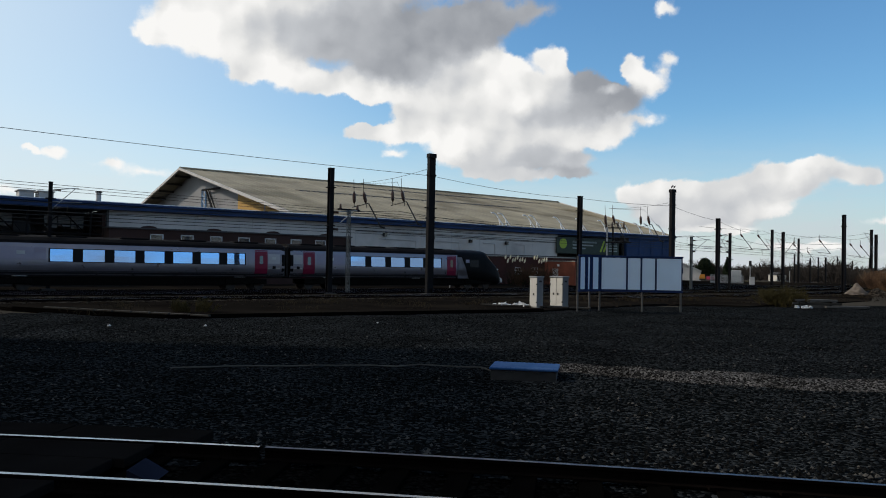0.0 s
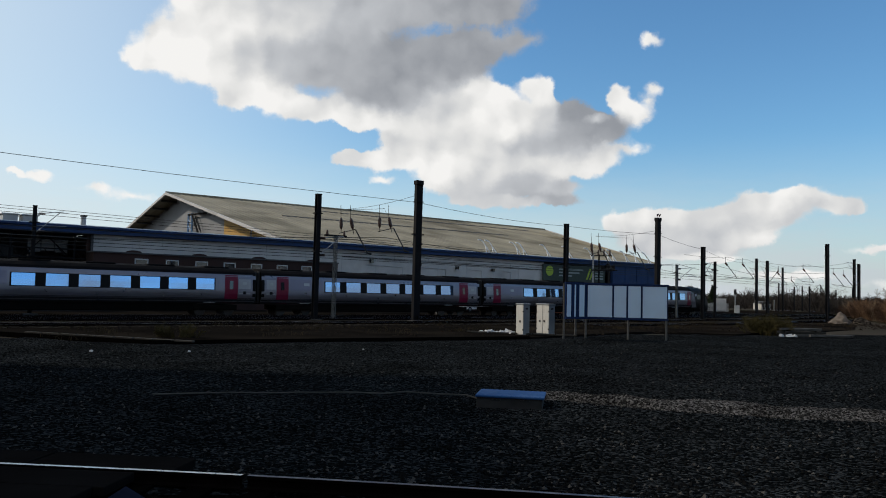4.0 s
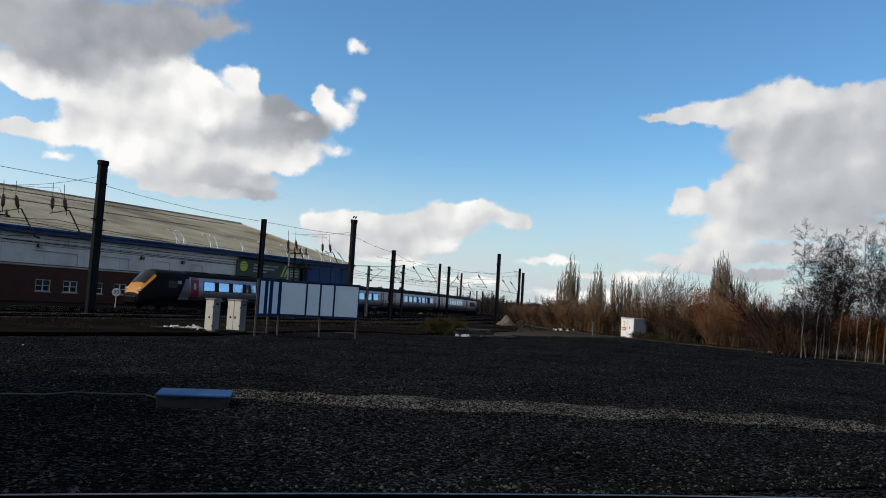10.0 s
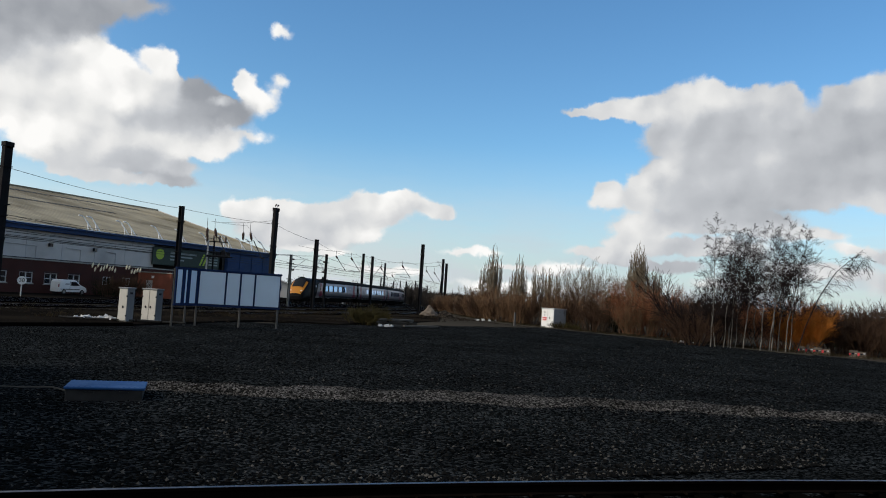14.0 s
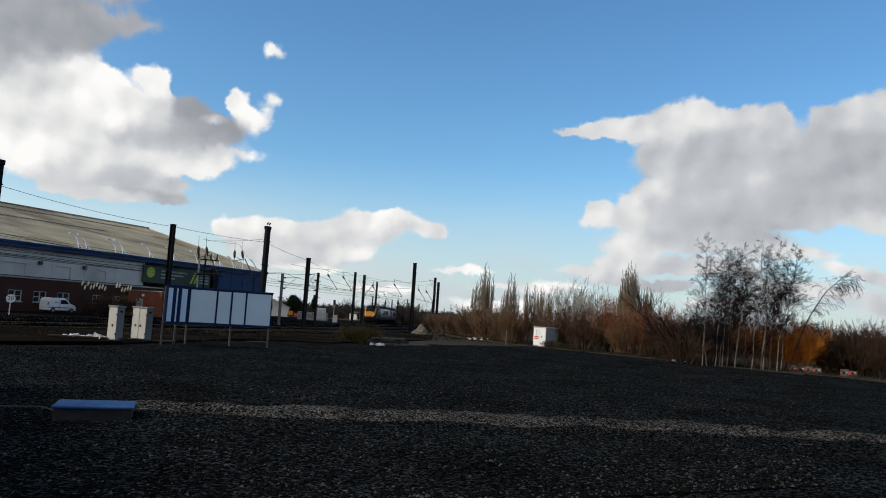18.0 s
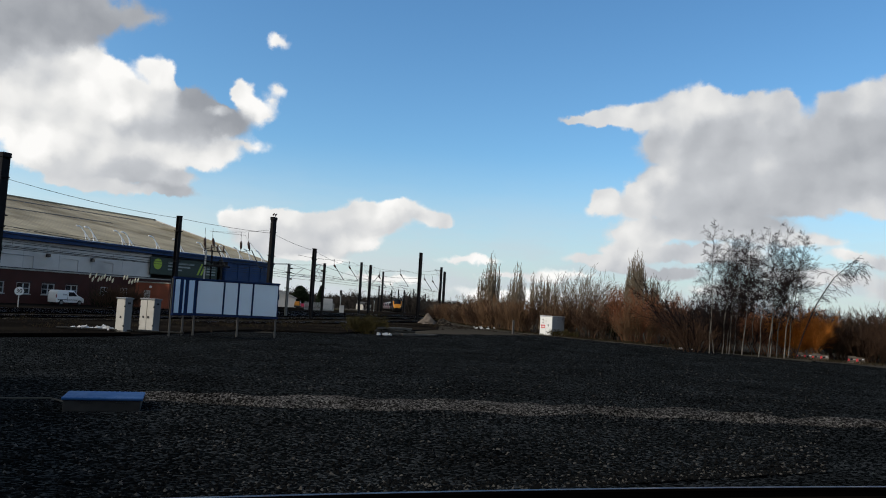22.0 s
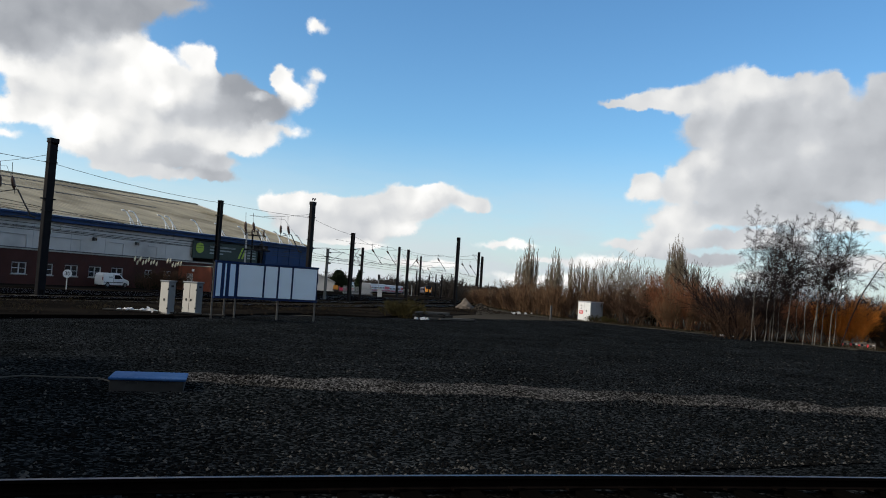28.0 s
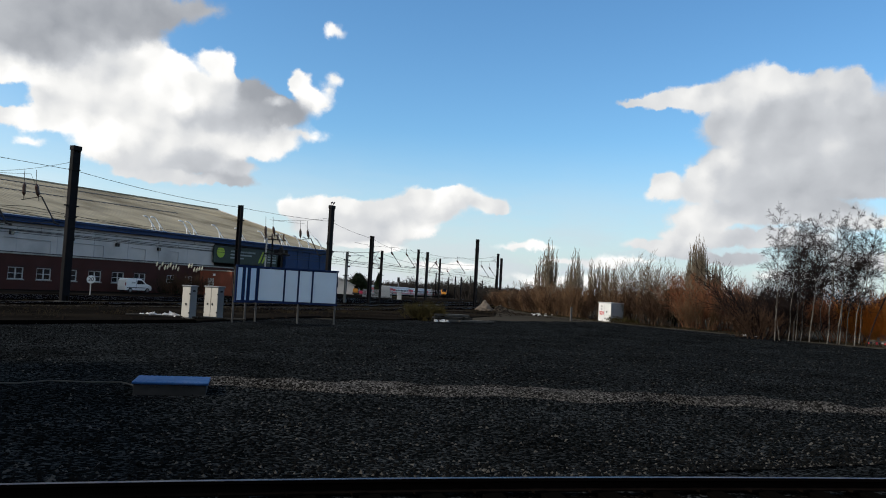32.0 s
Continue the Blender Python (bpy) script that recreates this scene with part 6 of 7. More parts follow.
pts = [Vector((0.0, 0, 0)), Vector((0.55, 0, 2.0)), Vector((1.3, 0, 4.0)), Vector((2.35, 0, 5.9)), Vector((3.2, 0, 6.75)), Vector((4.0, 0, 6.75))]
ar.limb(pts, [0.048, 0.042, 0.035, 0.026, 0.016, 0.007], 6)
cr = Twigs(32)
for k in range(58):
    t = 0.3 + 0.69 * (k + cr.rnd.random()) / 58
    j = min(4, int(t * 5))
    cr.grow(pts[j].lerp(pts[j + 1], t * 5 - j), Vector((cr.rnd.uniform(-0.2, 1.0), cr.rnd.uniform(-0.8, 0.8), cr.rnd.uniform(-0.2, 0.8))), cr.rnd.uniform(0.6, 1.5), 0.01, 1, (8,), 0.6, -0.2, 0.16)
b = thing("birch_tree", "bare birch bent over in an arch", "tree", pose(48.6, 35.0, -0.15, 0, 0, -51), group="birch clump")
part_mesh("trunk", ar.mesh("trunk", "twig"), "twig", b)
part_mesh("crown", cr.mesh("crown", "twig"), "twig", b)


def poplar_meshes(seed, height):
    rnd = random.Random(seed)
    tr, cr = Twigs(seed), Twigs(seed + 70)
    tr.limb([Vector((0, 0, height * k / 8)) for k in range(5)], [0.2, 0.19, 0.17, 0.14, 0.08], 6)
    # steep leaders round the stem make a flame
    for lead in range(17):
        a0 = lead * 2.4
        top = height * (1.0 if lead == 0 else rnd.uniform(0.62, 0.95))
        off = 0.0 if lead == 0 else rnd.uniform(0.35, 1.0)
        z0 = height * rnd.uniform(0.03, 0.3)
        pts = []
        for k in range(9):
            t = k / 8
            q = off * (1.6 * t if t < 0.5 else 0.8 - 0.35 * (t - 0.5)) + rnd.gauss(0, 0.015)
            pts.append(Vector((q * math.cos(a0), q * math.sin(a0), z0 + (top - z0) * t)))
        cr.limb(pts, [0.05 * (1 - k / 9) + 0.012 for k in range(9)], 4)
        for k in range(14):
            t = 0.1 + 0.86 * (k + rnd.random()) / 14
            j = min(7, int(t * 8))
            a = k * 2.4 + lead
            cr.grow(pts[j].lerp(pts[j + 1], t * 8 - j), Vector((math.cos(a) * 0.22, math.sin(a) * 0.22, 1.0)), height * (0.15 - 0.08 * t), 0.022, 1, (6,), 0.2, 0.03, 0.04)
    return tr.mesh("trunk", "poplar"), cr.mesh("crown", "poplar")


POPLAR = [poplar_meshes(5, 10.0), poplar_meshes(6, 9.0)]


def polar(az, d):
    return -d * math.sin(radians(az)), d * math.cos(radians(az))


for az, d, h, k, rz in ((-32.95, 100, 9.6, 0, 10), (-32.4, 101, 7.4, 1, 80), (-33.35, 101, 8.4, 1, 170), (-34.95, 100, 8.6, 1, 200), (-34.5, 101, 6.4, 0, 20), (-35.35, 101, 6.6, 0, 70), (-36.2, 100, 7.3, 0, 130), (-36.75, 101, 7.2, 1, 60), (-37.2, 100, 7.0, 0, 300), (-37.8, 101, 6.4, 1, 240),
                        (-43.6, 92, 10.1, 0, 40), (-43.3, 92.5, 9.3, 1, 300), (-43.75, 93, 9.6, 0, 100), (-44.6, 92, 7.1, 1, 20), (-45.05, 93, 7.2, 0, 200), (-43.05, 93, 8.2, 1, 140), (-43.9, 92, 9.0, 1, 250), (-44.85, 93, 7.4, 0, 90)):
    x, y = polar(az, d)
    base = 10.0 if k == 0 else 9.0
    b = thing("poplar_tree", "tall narrow bare poplar above the brush", "tree", pose(x, y, -0.15, 0, 0, rz) @ Matrix.Scale(h / base, 4), group="poplars")
    for nm, me in zip(("trunk", "crown"), POPLAR[k]):
        part_mesh(nm, me, "poplar", b)


def shrub_mesh(seed, stems, height, spread, material, kids=(10, 7), thick=0.03, wob=0.13, base=1.3):
    t = Twigs(seed)
    for k in range(stems):
        a = t.rnd.random() * 6.283
        r = t.rnd.random() * base
        t.grow(Vector((r * math.cos(a), r * math.sin(a), 0)), Vector((math.cos(a) * spread, math.sin(a) * spread, 1.0)), height * t.rnd.uniform(0.6, 1.05), thick, 2, kids, 0.5, 0.03, wob)
    return t.mesh("crown", material)


SHRUB = [shrub_mesh(21, 20, 4.3, 0.16, "brush", (9, 5), 0.034, 0.09), shrub_mesh(22, 22, 3.8, 0.2, "brush", (9, 5), 0.03, 0.1), shrub_mesh(23, 14, 4.7, 0.12, "sapling", (8, 4), 0.04, 0.07), shrub_mesh(24, 20, 3.3, 0.3, "brush", (10, 7), 0.03, 0.12)]
DARK = [shrub_mesh(41, 20, 4.0, 0.4, "brush_dark", (10, 7), 0.03, 0.15), shrub_mesh(42, 20, 3.6, 0.5, "brush_dark", (10, 7), 0.03, 0.15)]
RUSSET, WILLOW, BRAMBLE = shrub_mesh(25, 26, 4.4, 0.55, "brush_red"), shrub_mesh(26, 30, 4.2, 0.5, "willow", (12, 9), 0.014, 0.17, 0.9), shrub_mesh(27, 34, 1.5, 0.8, "bramble")
GREY_SHRUB = shrub_mesh(28, 12, 6.0, 0.2, "sapling", (9, 5), 0.035, 0.09)


def shrub(me, x, y, rz, sc, label, group="brush"):
    b = thing("shrub", label, "shrub", pose(x, y, -0.2, 0, 0, rz) @ Matrix.Scale(sc, 4), group=group)
    part_mesh("crown", me, "brush", b)
    return b


rnd = random.Random(77)
LINE = [(60, 108), (54, 92), (49, 76), (46.6, 64), (47.6, 56), (49, 47), (49.5, 40), (52, 32), (56, 22)]
for row, back in enumerate((1.2, 4.0, 7.5)):
    for (x0, y0), (x1, y1) in zip(LINE, LINE[1:]):
        n = max(2, round(math.hypot(x1 - x0, y1 - y0) / 2.1))
        for k in range(n):
            t = (k + rnd.random() * 0.8) / n
            x, y = x0 + (x1 - x0) * t, y0 + (y1 - y0) * t
            if y < 40:
                sc, x = rnd.uniform(0.5, 0.72), x + 2.5
            elif y > 84:
                sc = rnd.uniform(0.45, 0.62)
            elif y > 63:
                sc = rnd.uniform(0.62, 0.86)
            else:
                sc = rnd.uniform(0.7, 0.96)
            d = math.hypot(x, y)
            me = SHRUB[rnd.randrange(4)]
            az = math.degrees(math.atan2(x, y))
            if (51.8 < az < 56.4 and row < 2) or (35.9 < az < 40.3 and row == 0) or (43.0 < az < 46.0 and row == 0):
                continue
            if row == 0 and me is SHRUB[2]:
                me = SHRUB[0]
            if 46.2 < az or rnd.random() < 0.2:
                me = DARK[rnd.randrange(2)]
            shrub(me, x * (1 + back / d) + rnd.gauss(0, 0.4), y * (1 + back / d) + rnd.gauss(0, 0.4), rnd.random() * 360, sc * (1 + 0.05 * row), "leafless brown thicket shrub at the yard's edge")
for az, d, sc in ((-39.3, 80, 1.0), (-40.3, 82, 1.05), (-41.2, 80, 0.95), (-42.0, 84, 0.95), (-37.9, 82, 0.9)):
    x, y = polar(az, d)
    shrub(GREY_SHRUB, x, y, az * 37, sc, "tall grey leafless saplings above the thicket")
for az, d, sc in ((-43.7, 74, 1.0), (-44.6, 75, 0.98), (-45.4, 74, 0.9), (-52.2, 66, 0.8), (-53.2, 65.5, 0.85), (-54.0, 67, 0.75)):
    x, y = polar(az, d)
    shrub(RUSSET, x, y, az * 91, sc, "rounded russet leafless bush")
for az, d, sc in ((-54.3, 64.5, 0.82), (-55.2, 64, 0.66)):
    x, y = polar(az, d)
    shrub(WILLOW, x, y, az * 53, sc, "bright orange-stemmed willow bush")
HAZEL = shrub_mesh(29, 9, 6.0, 0.6, "twig", (11, 8), 0.035, 0.2)
for az, d, sc in ((-48.1, 60.5, 1.0), (-47.5, 61, 0.85), (-49.2, 62, 0.7), (-51.0, 63, 0.55)):
    x, y = polar(az, d)
    shrub(HAZEL, x, y, az * 71, sc, "dark many-stemmed bare tree among the birches")
for az, d, sc in ((-56.9, 66, 0.95), (-57.8, 67, 0.9), (-58.9, 66, 0.95), (-60.0, 67, 1.0), (-61.2, 66, 1.05), (-56.2, 70, 0.95), (-47.6, 60, 0.6), (-46.6, 62, 0.65)):
    x, y = polar(az, d)
    shrub(DARK[round(-az) % 2], x, y, az * 43, sc, "dark leafless thicket behind the birch clump")
for x, y, sc in ((22.6, 51.4, 0.95), (23.2, 51.6, 0.8), (-11.0, 33.6, 0.5), (47.0, 59.7, 0.5), (48.0, 58.9, 0.4)):
    shrub(BRAMBLE, x, y, x * 40, sc, "tangled leafless bramble on the cinder bank", "brambles")


# evergreens
def leafy(name, label, x, y, z0, rx, rz, count, seed, leaf=0.16, cone=False):
    r = random.Random(seed)
    v, f = [], []
    for _ in range(count):
        while True:
            q = Vector((r.uniform(-1, 1), r.uniform(-1, 1), r.uniform(-1, 1)))
            if q.length < 1 and q.length > 0.45 + 0.3 * noise.noise(q * 2.5):
                break
        w = (1 - q.z) / 2 * 1.2 if cone else 1.0
        c = Vector((q.x * rx * w, q.y * rx * w, z0 + (q.z + 1) / 2 * rz))
        a = Vector((r.gauss(0, 1), r.gauss(0, 1), r.gauss(0, 1))).normalized()
        b = a.orthogonal().normalized()
        s = leaf * r.uniform(0.6, 1.4)
        i = len(v)
        v.extend((c + a * s, c + b * s * 0.6, c - a * s, c - b * s * 0.6))
        f.append((i, i + 1, i + 2, i + 3))
    me = bpy.data.meshes.new("crown")
    me.from_pydata(v, [], f)
    t = thing(name, label, "tree", pose(x, y, -0.2 + fall(x, y)), group="evergreens")
    part_mesh("crown", me, "ever", t)
    part("trunk", tube([(0, 0, 0), (0, 0, z0 + rz * 0.6)], [0.16, 0.05], 7), "twig", t)


for az, d, z0, rx, rz, cone, sd in ((-42.2, 78, 0.3, 1.5, 3.6, False, 2), (-20.4, 230, 0.4, 1.5, 6.5, True, 4), (-18.95, 232, 2.2, 1.7, 4.4, False, 14), (-18.6, 232, 1.2, 1.3, 3.6, False, 15), (-19.35, 232, 1.0, 1.3, 3.4, False, 16), (-47.0, 80, 0.2, 1.8, 3.0, False, 5), (-57.3, 80, 0.0, 2.0, 2.9, False, 6), (-58.9, 78, 0.0, 2.2, 3.0, False, 7), (-60.5, 80, 0.0, 2.4, 3.4, False, 8), (-56.4, 84, 0.0, 2.0, 2.9, False, 9), (-62.5, 82, 0.0, 2.6, 3.6, False, 10)):
    x, y = polar(az, d)
    leafy("evergreen_tree", "dark dense evergreen among bare brush", x, y, z0, rx, rz, 1500, sd, 0.16 if d < 150 else 0.4, cone)


def far_woods():
    t = Twigs(91)
    r = t.rnd
    for a0, a1, d0, n, h in ((-31, -12, 335, 760, 6.2), (-64, -46, 200, 190, 6.6), (-34, -27, 190, 80, 4.4)):
        for k in range(n):
            az = r.uniform(a0, a1)
            x, y = polar(az, d0 * r.uniform(0.97, 1.2))
            hump = max(math.exp(-((az + c) / w) ** 2) for c, w in ((22.8, 0.35), (25.1, 0.5), (27.2, 0.45), (27.3, 0.3), (18.9, 0.4)))
            hh = h * r.uniform(0.6, 1.0) * (1 + 0.42 * hump)
            for q in range(3):
                a = r.random() * 6.283
                t.grow(Vector((x, y, fall(x, y) - 0.2)), Vector((math.cos(a) * 0.45, math.sin(a) * 0.45, 1)), hh, 0.19, 2, (6, 4), 0.7, 0.0, 0.15)
    ob = part_mesh("far_woods", t.mesh("far_woods", "far_tree"), "far_tree")
    tagged(ob, "distant line of bare winter trees", "woods", kind="stuff")


far_woods()


def tufts(name, label, material, spots, seed, tall):
    t = Twigs(seed)
    for x, y, z, n, sp in spots:
        for _ in range(n):
            p = Vector((x + t.rnd.gauss(0, sp), y + t.rnd.gauss(0, sp * 0.7), z))
            d = Vector((t.rnd.gauss(0, 0.5), t.rnd.gauss(0, 0.5), 1)).normalized()
            t.limb([p, p + d * tall * 0.6, p + (d + Vector((d.x * 0.6, d.y * 0.6, -0.2))) * tall * t.rnd.uniform(0.7, 1.1)], [0.012, 0.009, 0.003], 3)
    tagged(part_mesh(name, t.mesh(name, material), material), label, "grass", kind="stuff")


r2 = random.Random(8)
spots = []
for _ in range(260):
    s, p = r2.uniform(-10, 75), r2.uniform(33, 47)
    q = yd(s, p)
    spots.append((q.x, q.y, -0.02, 12, 0.3))
for (x0, y0), (x1, y1) in zip(LINE, LINE[1:]):
    for k in range(26):
        t = r2.random()
        spots.append((x0 + (x1 - x0) * t - r2.random() * 1.2, y0 + (y1 - y0) * t, -0.12, 22, 0.4))
tufts("dry_grass", "tufts of dry winter grass and dead weeds", "grass", spots, 44, 0.3)


# ---- small things in the yard ----
def build_van():
    a = thing("delivery_van", "small white panel van parked by the brick wall", "van", pose(*yd(60.9, 72.6, -0.1), 0, 0, YARD) @ Matrix.Scale(0.88, 4))
    side = [(-2.02, 0.32), (-2.06, 0.8), (-2.0, 1.55), (-1.85, 1.76), (-1.3, 1.84), (0.1, 1.84), (0.45, 1.77), (1.15, 1.2), (1.75, 1.02), (2.02, 0.84), (2.1, 0.55), (2.06, 0.32)]
    bm = prism(side, -0.82, 0.82)
    bmesh.ops.bevel(bm, geom=[e for e in bm.edges if abs(e.verts[0].co.y - e.verts[1].co.y) < 0.01], offset=0.07, segments=2, affect="EDGES")
    part("body", bm, "white", a)
    for sd in (-1, 1):
        y = sd * 0.83
        bm = bmesh.new()
        vs = [bm.verts.new((x, y, z)) for x, z in ((-0.35, 1.1), (-0.35, 1.62), (0.4, 1.62), (0.98, 1.14))]
        bm.faces.new(vs)
        part("side_window", bm, "screen", a)
        for x in (-1.35, 1.35):
            bm = bmesh.new()
            bmesh.ops.create_cone(bm, cap_ends=True, segments=20, radius1=0.32, radius2=0.32, depth=0.2, matrix=pose(x, sd * 0.76, 0.32, 90, 0, 0))
            w = part("wheel", bm, "black", a)
            bm = bmesh.new()
            bmesh.ops.create_cone(bm, cap_ends=True, segments=16, radius1=0.19, radius2=0.19, depth=0.04, matrix=pose(x, sd * 0.87, 0.32, 90, 0, 0))
            part("hub", bm, "galv", w)
        part("door_gap", box(-0.5, -0.46, min(y, y + sd * 0.006), max(y, y + sd * 0.006), 0.5, 1.68), "black", a)
        part("side_rub_strip", box(-1.9, 1.0, min(y, y + sd * 0.02), max(y, y + sd * 0.02), 0.62, 0.7), "black", a)
        part("side_mark", box(-1.2, -0.6, min(y, y + sd * 0.006), max(y, y + sd * 0.006), 1.2, 1.4), "cab_grey", a)
    bm = bmesh.new()
    bm.faces.new([bm.verts.new(c) for c in ((0.5, -0.7, 1.74), (1.12, -0.74, 1.23), (1.12, 0.74, 1.23), (0.5, 0.7, 1.74))])
    for w in bm.verts:
        w.co += Vector((0.02, 0, 0.02))
    part("windscreen", bm, "screen", a)
    part("bumper", box(2.0, 2.16, -0.8, 0.8, 0.36, 0.6, 0.04), "black", a)
    part("rear_lamp", box(-2.08, -2.04, -0.8, -0.68, 0.9, 1.3), "crimson", a)


build_van()


def build_limit_sign():
    a = thing("speed_limit_sign", "round white speed sign with black numerals on a post", "speed sign", pose(0.75, 79.0, -0.1, 0, 0, -2))
    part("post", tube([(0, 0.05, 0), (0, 0.05, 1.5)], 0.05, 8), "cab_grey", a)
    bm = bmesh.new()
    bmesh.ops.create_cone(bm, cap_ends=True, segments=32, radius1=0.38, radius2=0.38, depth=0.05, matrix=pose(0, 0, 1.45, 90, 0, 0) @ Matrix.Scale(1.0, 4))
    part("disc", bm, "white", a)
    cu = bpy.data.curves.new("numerals", "FONT")
    cu.body, cu.size, cu.extrude, cu.align_x, cu.align_y = "30", 0.5, 0.008, "CENTER", "CENTER"
    ob = new("numerals", cu)
    me = bpy.data.meshes.new_from_object(ob)
    bpy.data.objects.remove(ob)
    me.materials.clear()
    n = part_mesh("numerals", me, "black", a)
    n.matrix_basis = pose(0, -0.04, 1.45, 90, 0, 0)


build_limit_sign()


def build_pampas():
    a = thing("pampas_grass", "clump of pampas grass with pale plumes by the wall", "plant", pose(*yd(64.6, 70.5, 0)))
    t, pl = Twigs(61), Twigs(62)
    for k in range(160):
        an = t.rnd.random() * 6.283
        t.grow(Vector((t.rnd.gauss(0, 0.9), t.rnd.gauss(0, 0.4), 0)), Vector((math.cos(an) * 0.5, math.sin(an) * 0.5, 1)), 2.0, 0.025, 0, (), 0.5, -0.15, 0.15)
    for k in range(15):
        x = -2.0 + k * 0.3 + (0.9 if k > 8 else 0)
        z = 2.7 + pl.rnd.uniform(-0.15, 0.4)
        pl.limb([Vector((x, 0, z)), Vector((x + 0.04, 0, z + 0.25)), Vector((x + 0.12, 0, z + 0.6))], [0.05, 0.13, 0.02], 6)
        t.limb([Vector((x * 0.8, 0, 0.3)), Vector((x, 0, z))], [0.015, 0.012], 3)
    part_mesh("leaves", t.mesh("leaves", "ever"), "ever", a)
    part_mesh("plumes", pl.mesh("plumes", "plume"), "plume", a, "pale feathery plumes")


build_pampas()
for s, p, sc in ((63.6, 69.6, 0.6), (65.2, 69.4, 0.66), (66.8, 69.6, 0.64), (68.4, 69.8, 0.58)):
    q = yd(s, p)
    shrub(DARK[int(s) % 2], q.x, q.y, s * 40, sc, "dark leafless thicket round the pampas grass", "brambles")


def build_sleeper_stack():
    a = thing("sleeper_stack", "stack of old concrete sleepers lying on the ballast", "sleeper stack", pose(23.2, 49.7, -0.06, 0, 0, -4))
    for z in range(3):
        for q in range(5 - z):
            ob = part("old_sleeper", box(0, 2.6, q * 0.34 + z * 0.15, q * 0.34 + 0.26 + z * 0.15, z * 0.19, z * 0.19 + 0.145, 0.02), ("slab", "old_concrete", "slab")[(q + z) % 3], a)
            ob.matrix_basis = pose(0.12 * ((q * 7 + z * 3) % 5) - 0.2, 0, 0, 0, 0, ((q * 5 + z * 2) % 5 - 2) * 0.9)
    for q in range(4):
        part("old_sleeper", box(0, 2.6, -0.13, 0.13, 0, 0.145, 0.02), ("slab", "old_concrete")[q % 2], a).matrix_basis = pose(1.5 + 0.2 * q, -0.35 + 0.36 * q, 0.0 if q % 2 else 0.02, 0, 0, 4 - 3 * q)
    for z in (0.145, 0.335):
        for x in (0.4, 2.0):
            part("packing_timber", box(x, x + 0.1, 0.05, 1.5, z, z + 0.045), "sleeper", a)


build_sleeper_stack()


def heap(name, label, x, y, rx, ry, h, material, seed, lumps=0.25, category="heap"):
    bm = bmesh.new()
    bmesh.ops.create_icosphere(bm, subdivisions=4, radius=1.0)
    for w in bm.verts:
        c = w.co.copy()
        k = 1 + lumps * noise.noise(c * 1.7 + Vector((seed, 0, 0))) + lumps * 0.5 * noise.noise(c * 4 + Vector((seed, 3, 0)))
        zz = max(c.z, -0.1)
        w.co = Vector((c.x * rx * k, c.y * ry * k, (1 - math.hypot(c.x, c.y) ** 1.2) * h * k if c.z > 0 else -0.05))
    tagged(part(name, bm, material), label, category).matrix_basis = pose(x, y, -0.1)


heap("spoil_heap", "pale heap of tipped stone and sand", 45.3, 83.5, 1.25, 1.2, 1.15, "sand", 1)
heap("spoil_heap", "dark heap of tipped ballast", 46.9, 82.4, 1.15, 1.1, 0.85, "dirt_ballast", 2)


def litter(name, label, spots, material, seed, size):
    """Crumpled sheets and rags, one lump each."""
    r = random.Random(seed)
    for x, y, z in spots:
        bm = bmesh.new()
        bmesh.ops.create_icosphere(bm, subdivisions=2, radius=size * r.uniform(0.6, 1.2))
        for w in bm.verts:
            w.co *= 1 + 1.1 * noise.noise(w.co * 5 / size + Vector((x, y, 0)))
            w.co.z = max(w.co.z * 0.8, -0.02)
        ob = part(name, bm, material)
        tagged(ob, label, "litter", "litter").matrix_basis = pose(x, y, z, 0, 0, r.random() * 360)


SCRAPS = [(-11.6, 26.7, -0.07), (-8.5, 27.5, -0.07), (-2.55, 30.3, -0.07)]
litter("plastic_litter", "crumpled white plastic sheeting on the bank", [(3.0 + 0.28 * k, 43.9 - 0.12 * k + 0.25 * (k % 3), 0.02) for k in range(7)], "rag", 3, 0.19)
litter("paper_scrap", "small white scrap of litter on dark ballast", SCRAPS, "rag", 6, 0.05)
litter("plastic_litter", "white bags dumped beside the sleeper stack", [(22.9, 49.4, -0.05), (23.3, 49.2, -0.05), (23.7, 49.3, -0.05)], "rag", 4, 0.22)
litter("plastic_litter", "pale rubbish at the foot of the brush", [(45.6, 72.6, -0.1), (46.0, 72.1, -0.1), (46.5, 71.6, -0.1), (47.6, 76.3, -0.1), (48.1, 75.6, -0.1), (48.6, 75.0, -0.1), (49.0, 74.2, -0.1), (46.5, 43.6, -0.1), (46.9, 42.9, -0.1)], "rag", 5, 0.17)

st = thing("marker_post", "short weathered concrete post on the ballast", "post", pose(43.3, 62.2, -0.15))
part("shaft", box(-0.09, 0.09, -0.08, 0.08, 0, 1.3, 0.02), "timber", st)
part("cap", box(-0.11, 0.11, -0.1, 0.1, 1.3, 1.35, 0.02), "timber", st)

tr = thing("old_trough_lids", "line of pale cable trough lids along the bank", "cable trough", None, kind="structure")
for k in range(9):
    part("trough_lid", box(0, 0.9, -0.09, 0.09, 0, 0.07, 0.015), "old_concrete", tr).matrix_basis = pose(-17.6 + 0.93 * k, 33.9 - 0.36 * k, 0.01, 0, 0, -21)
for k in range(5):
    part("trough_lid", box(0, 1.14, -0.12, 0.12, 0, 0.08, 0.015), "old_concrete", tr).matrix_basis = pose(2.2 + 1.2 * k, 43.4 - 0.35 * k, 0.02, 0, 0, -16)


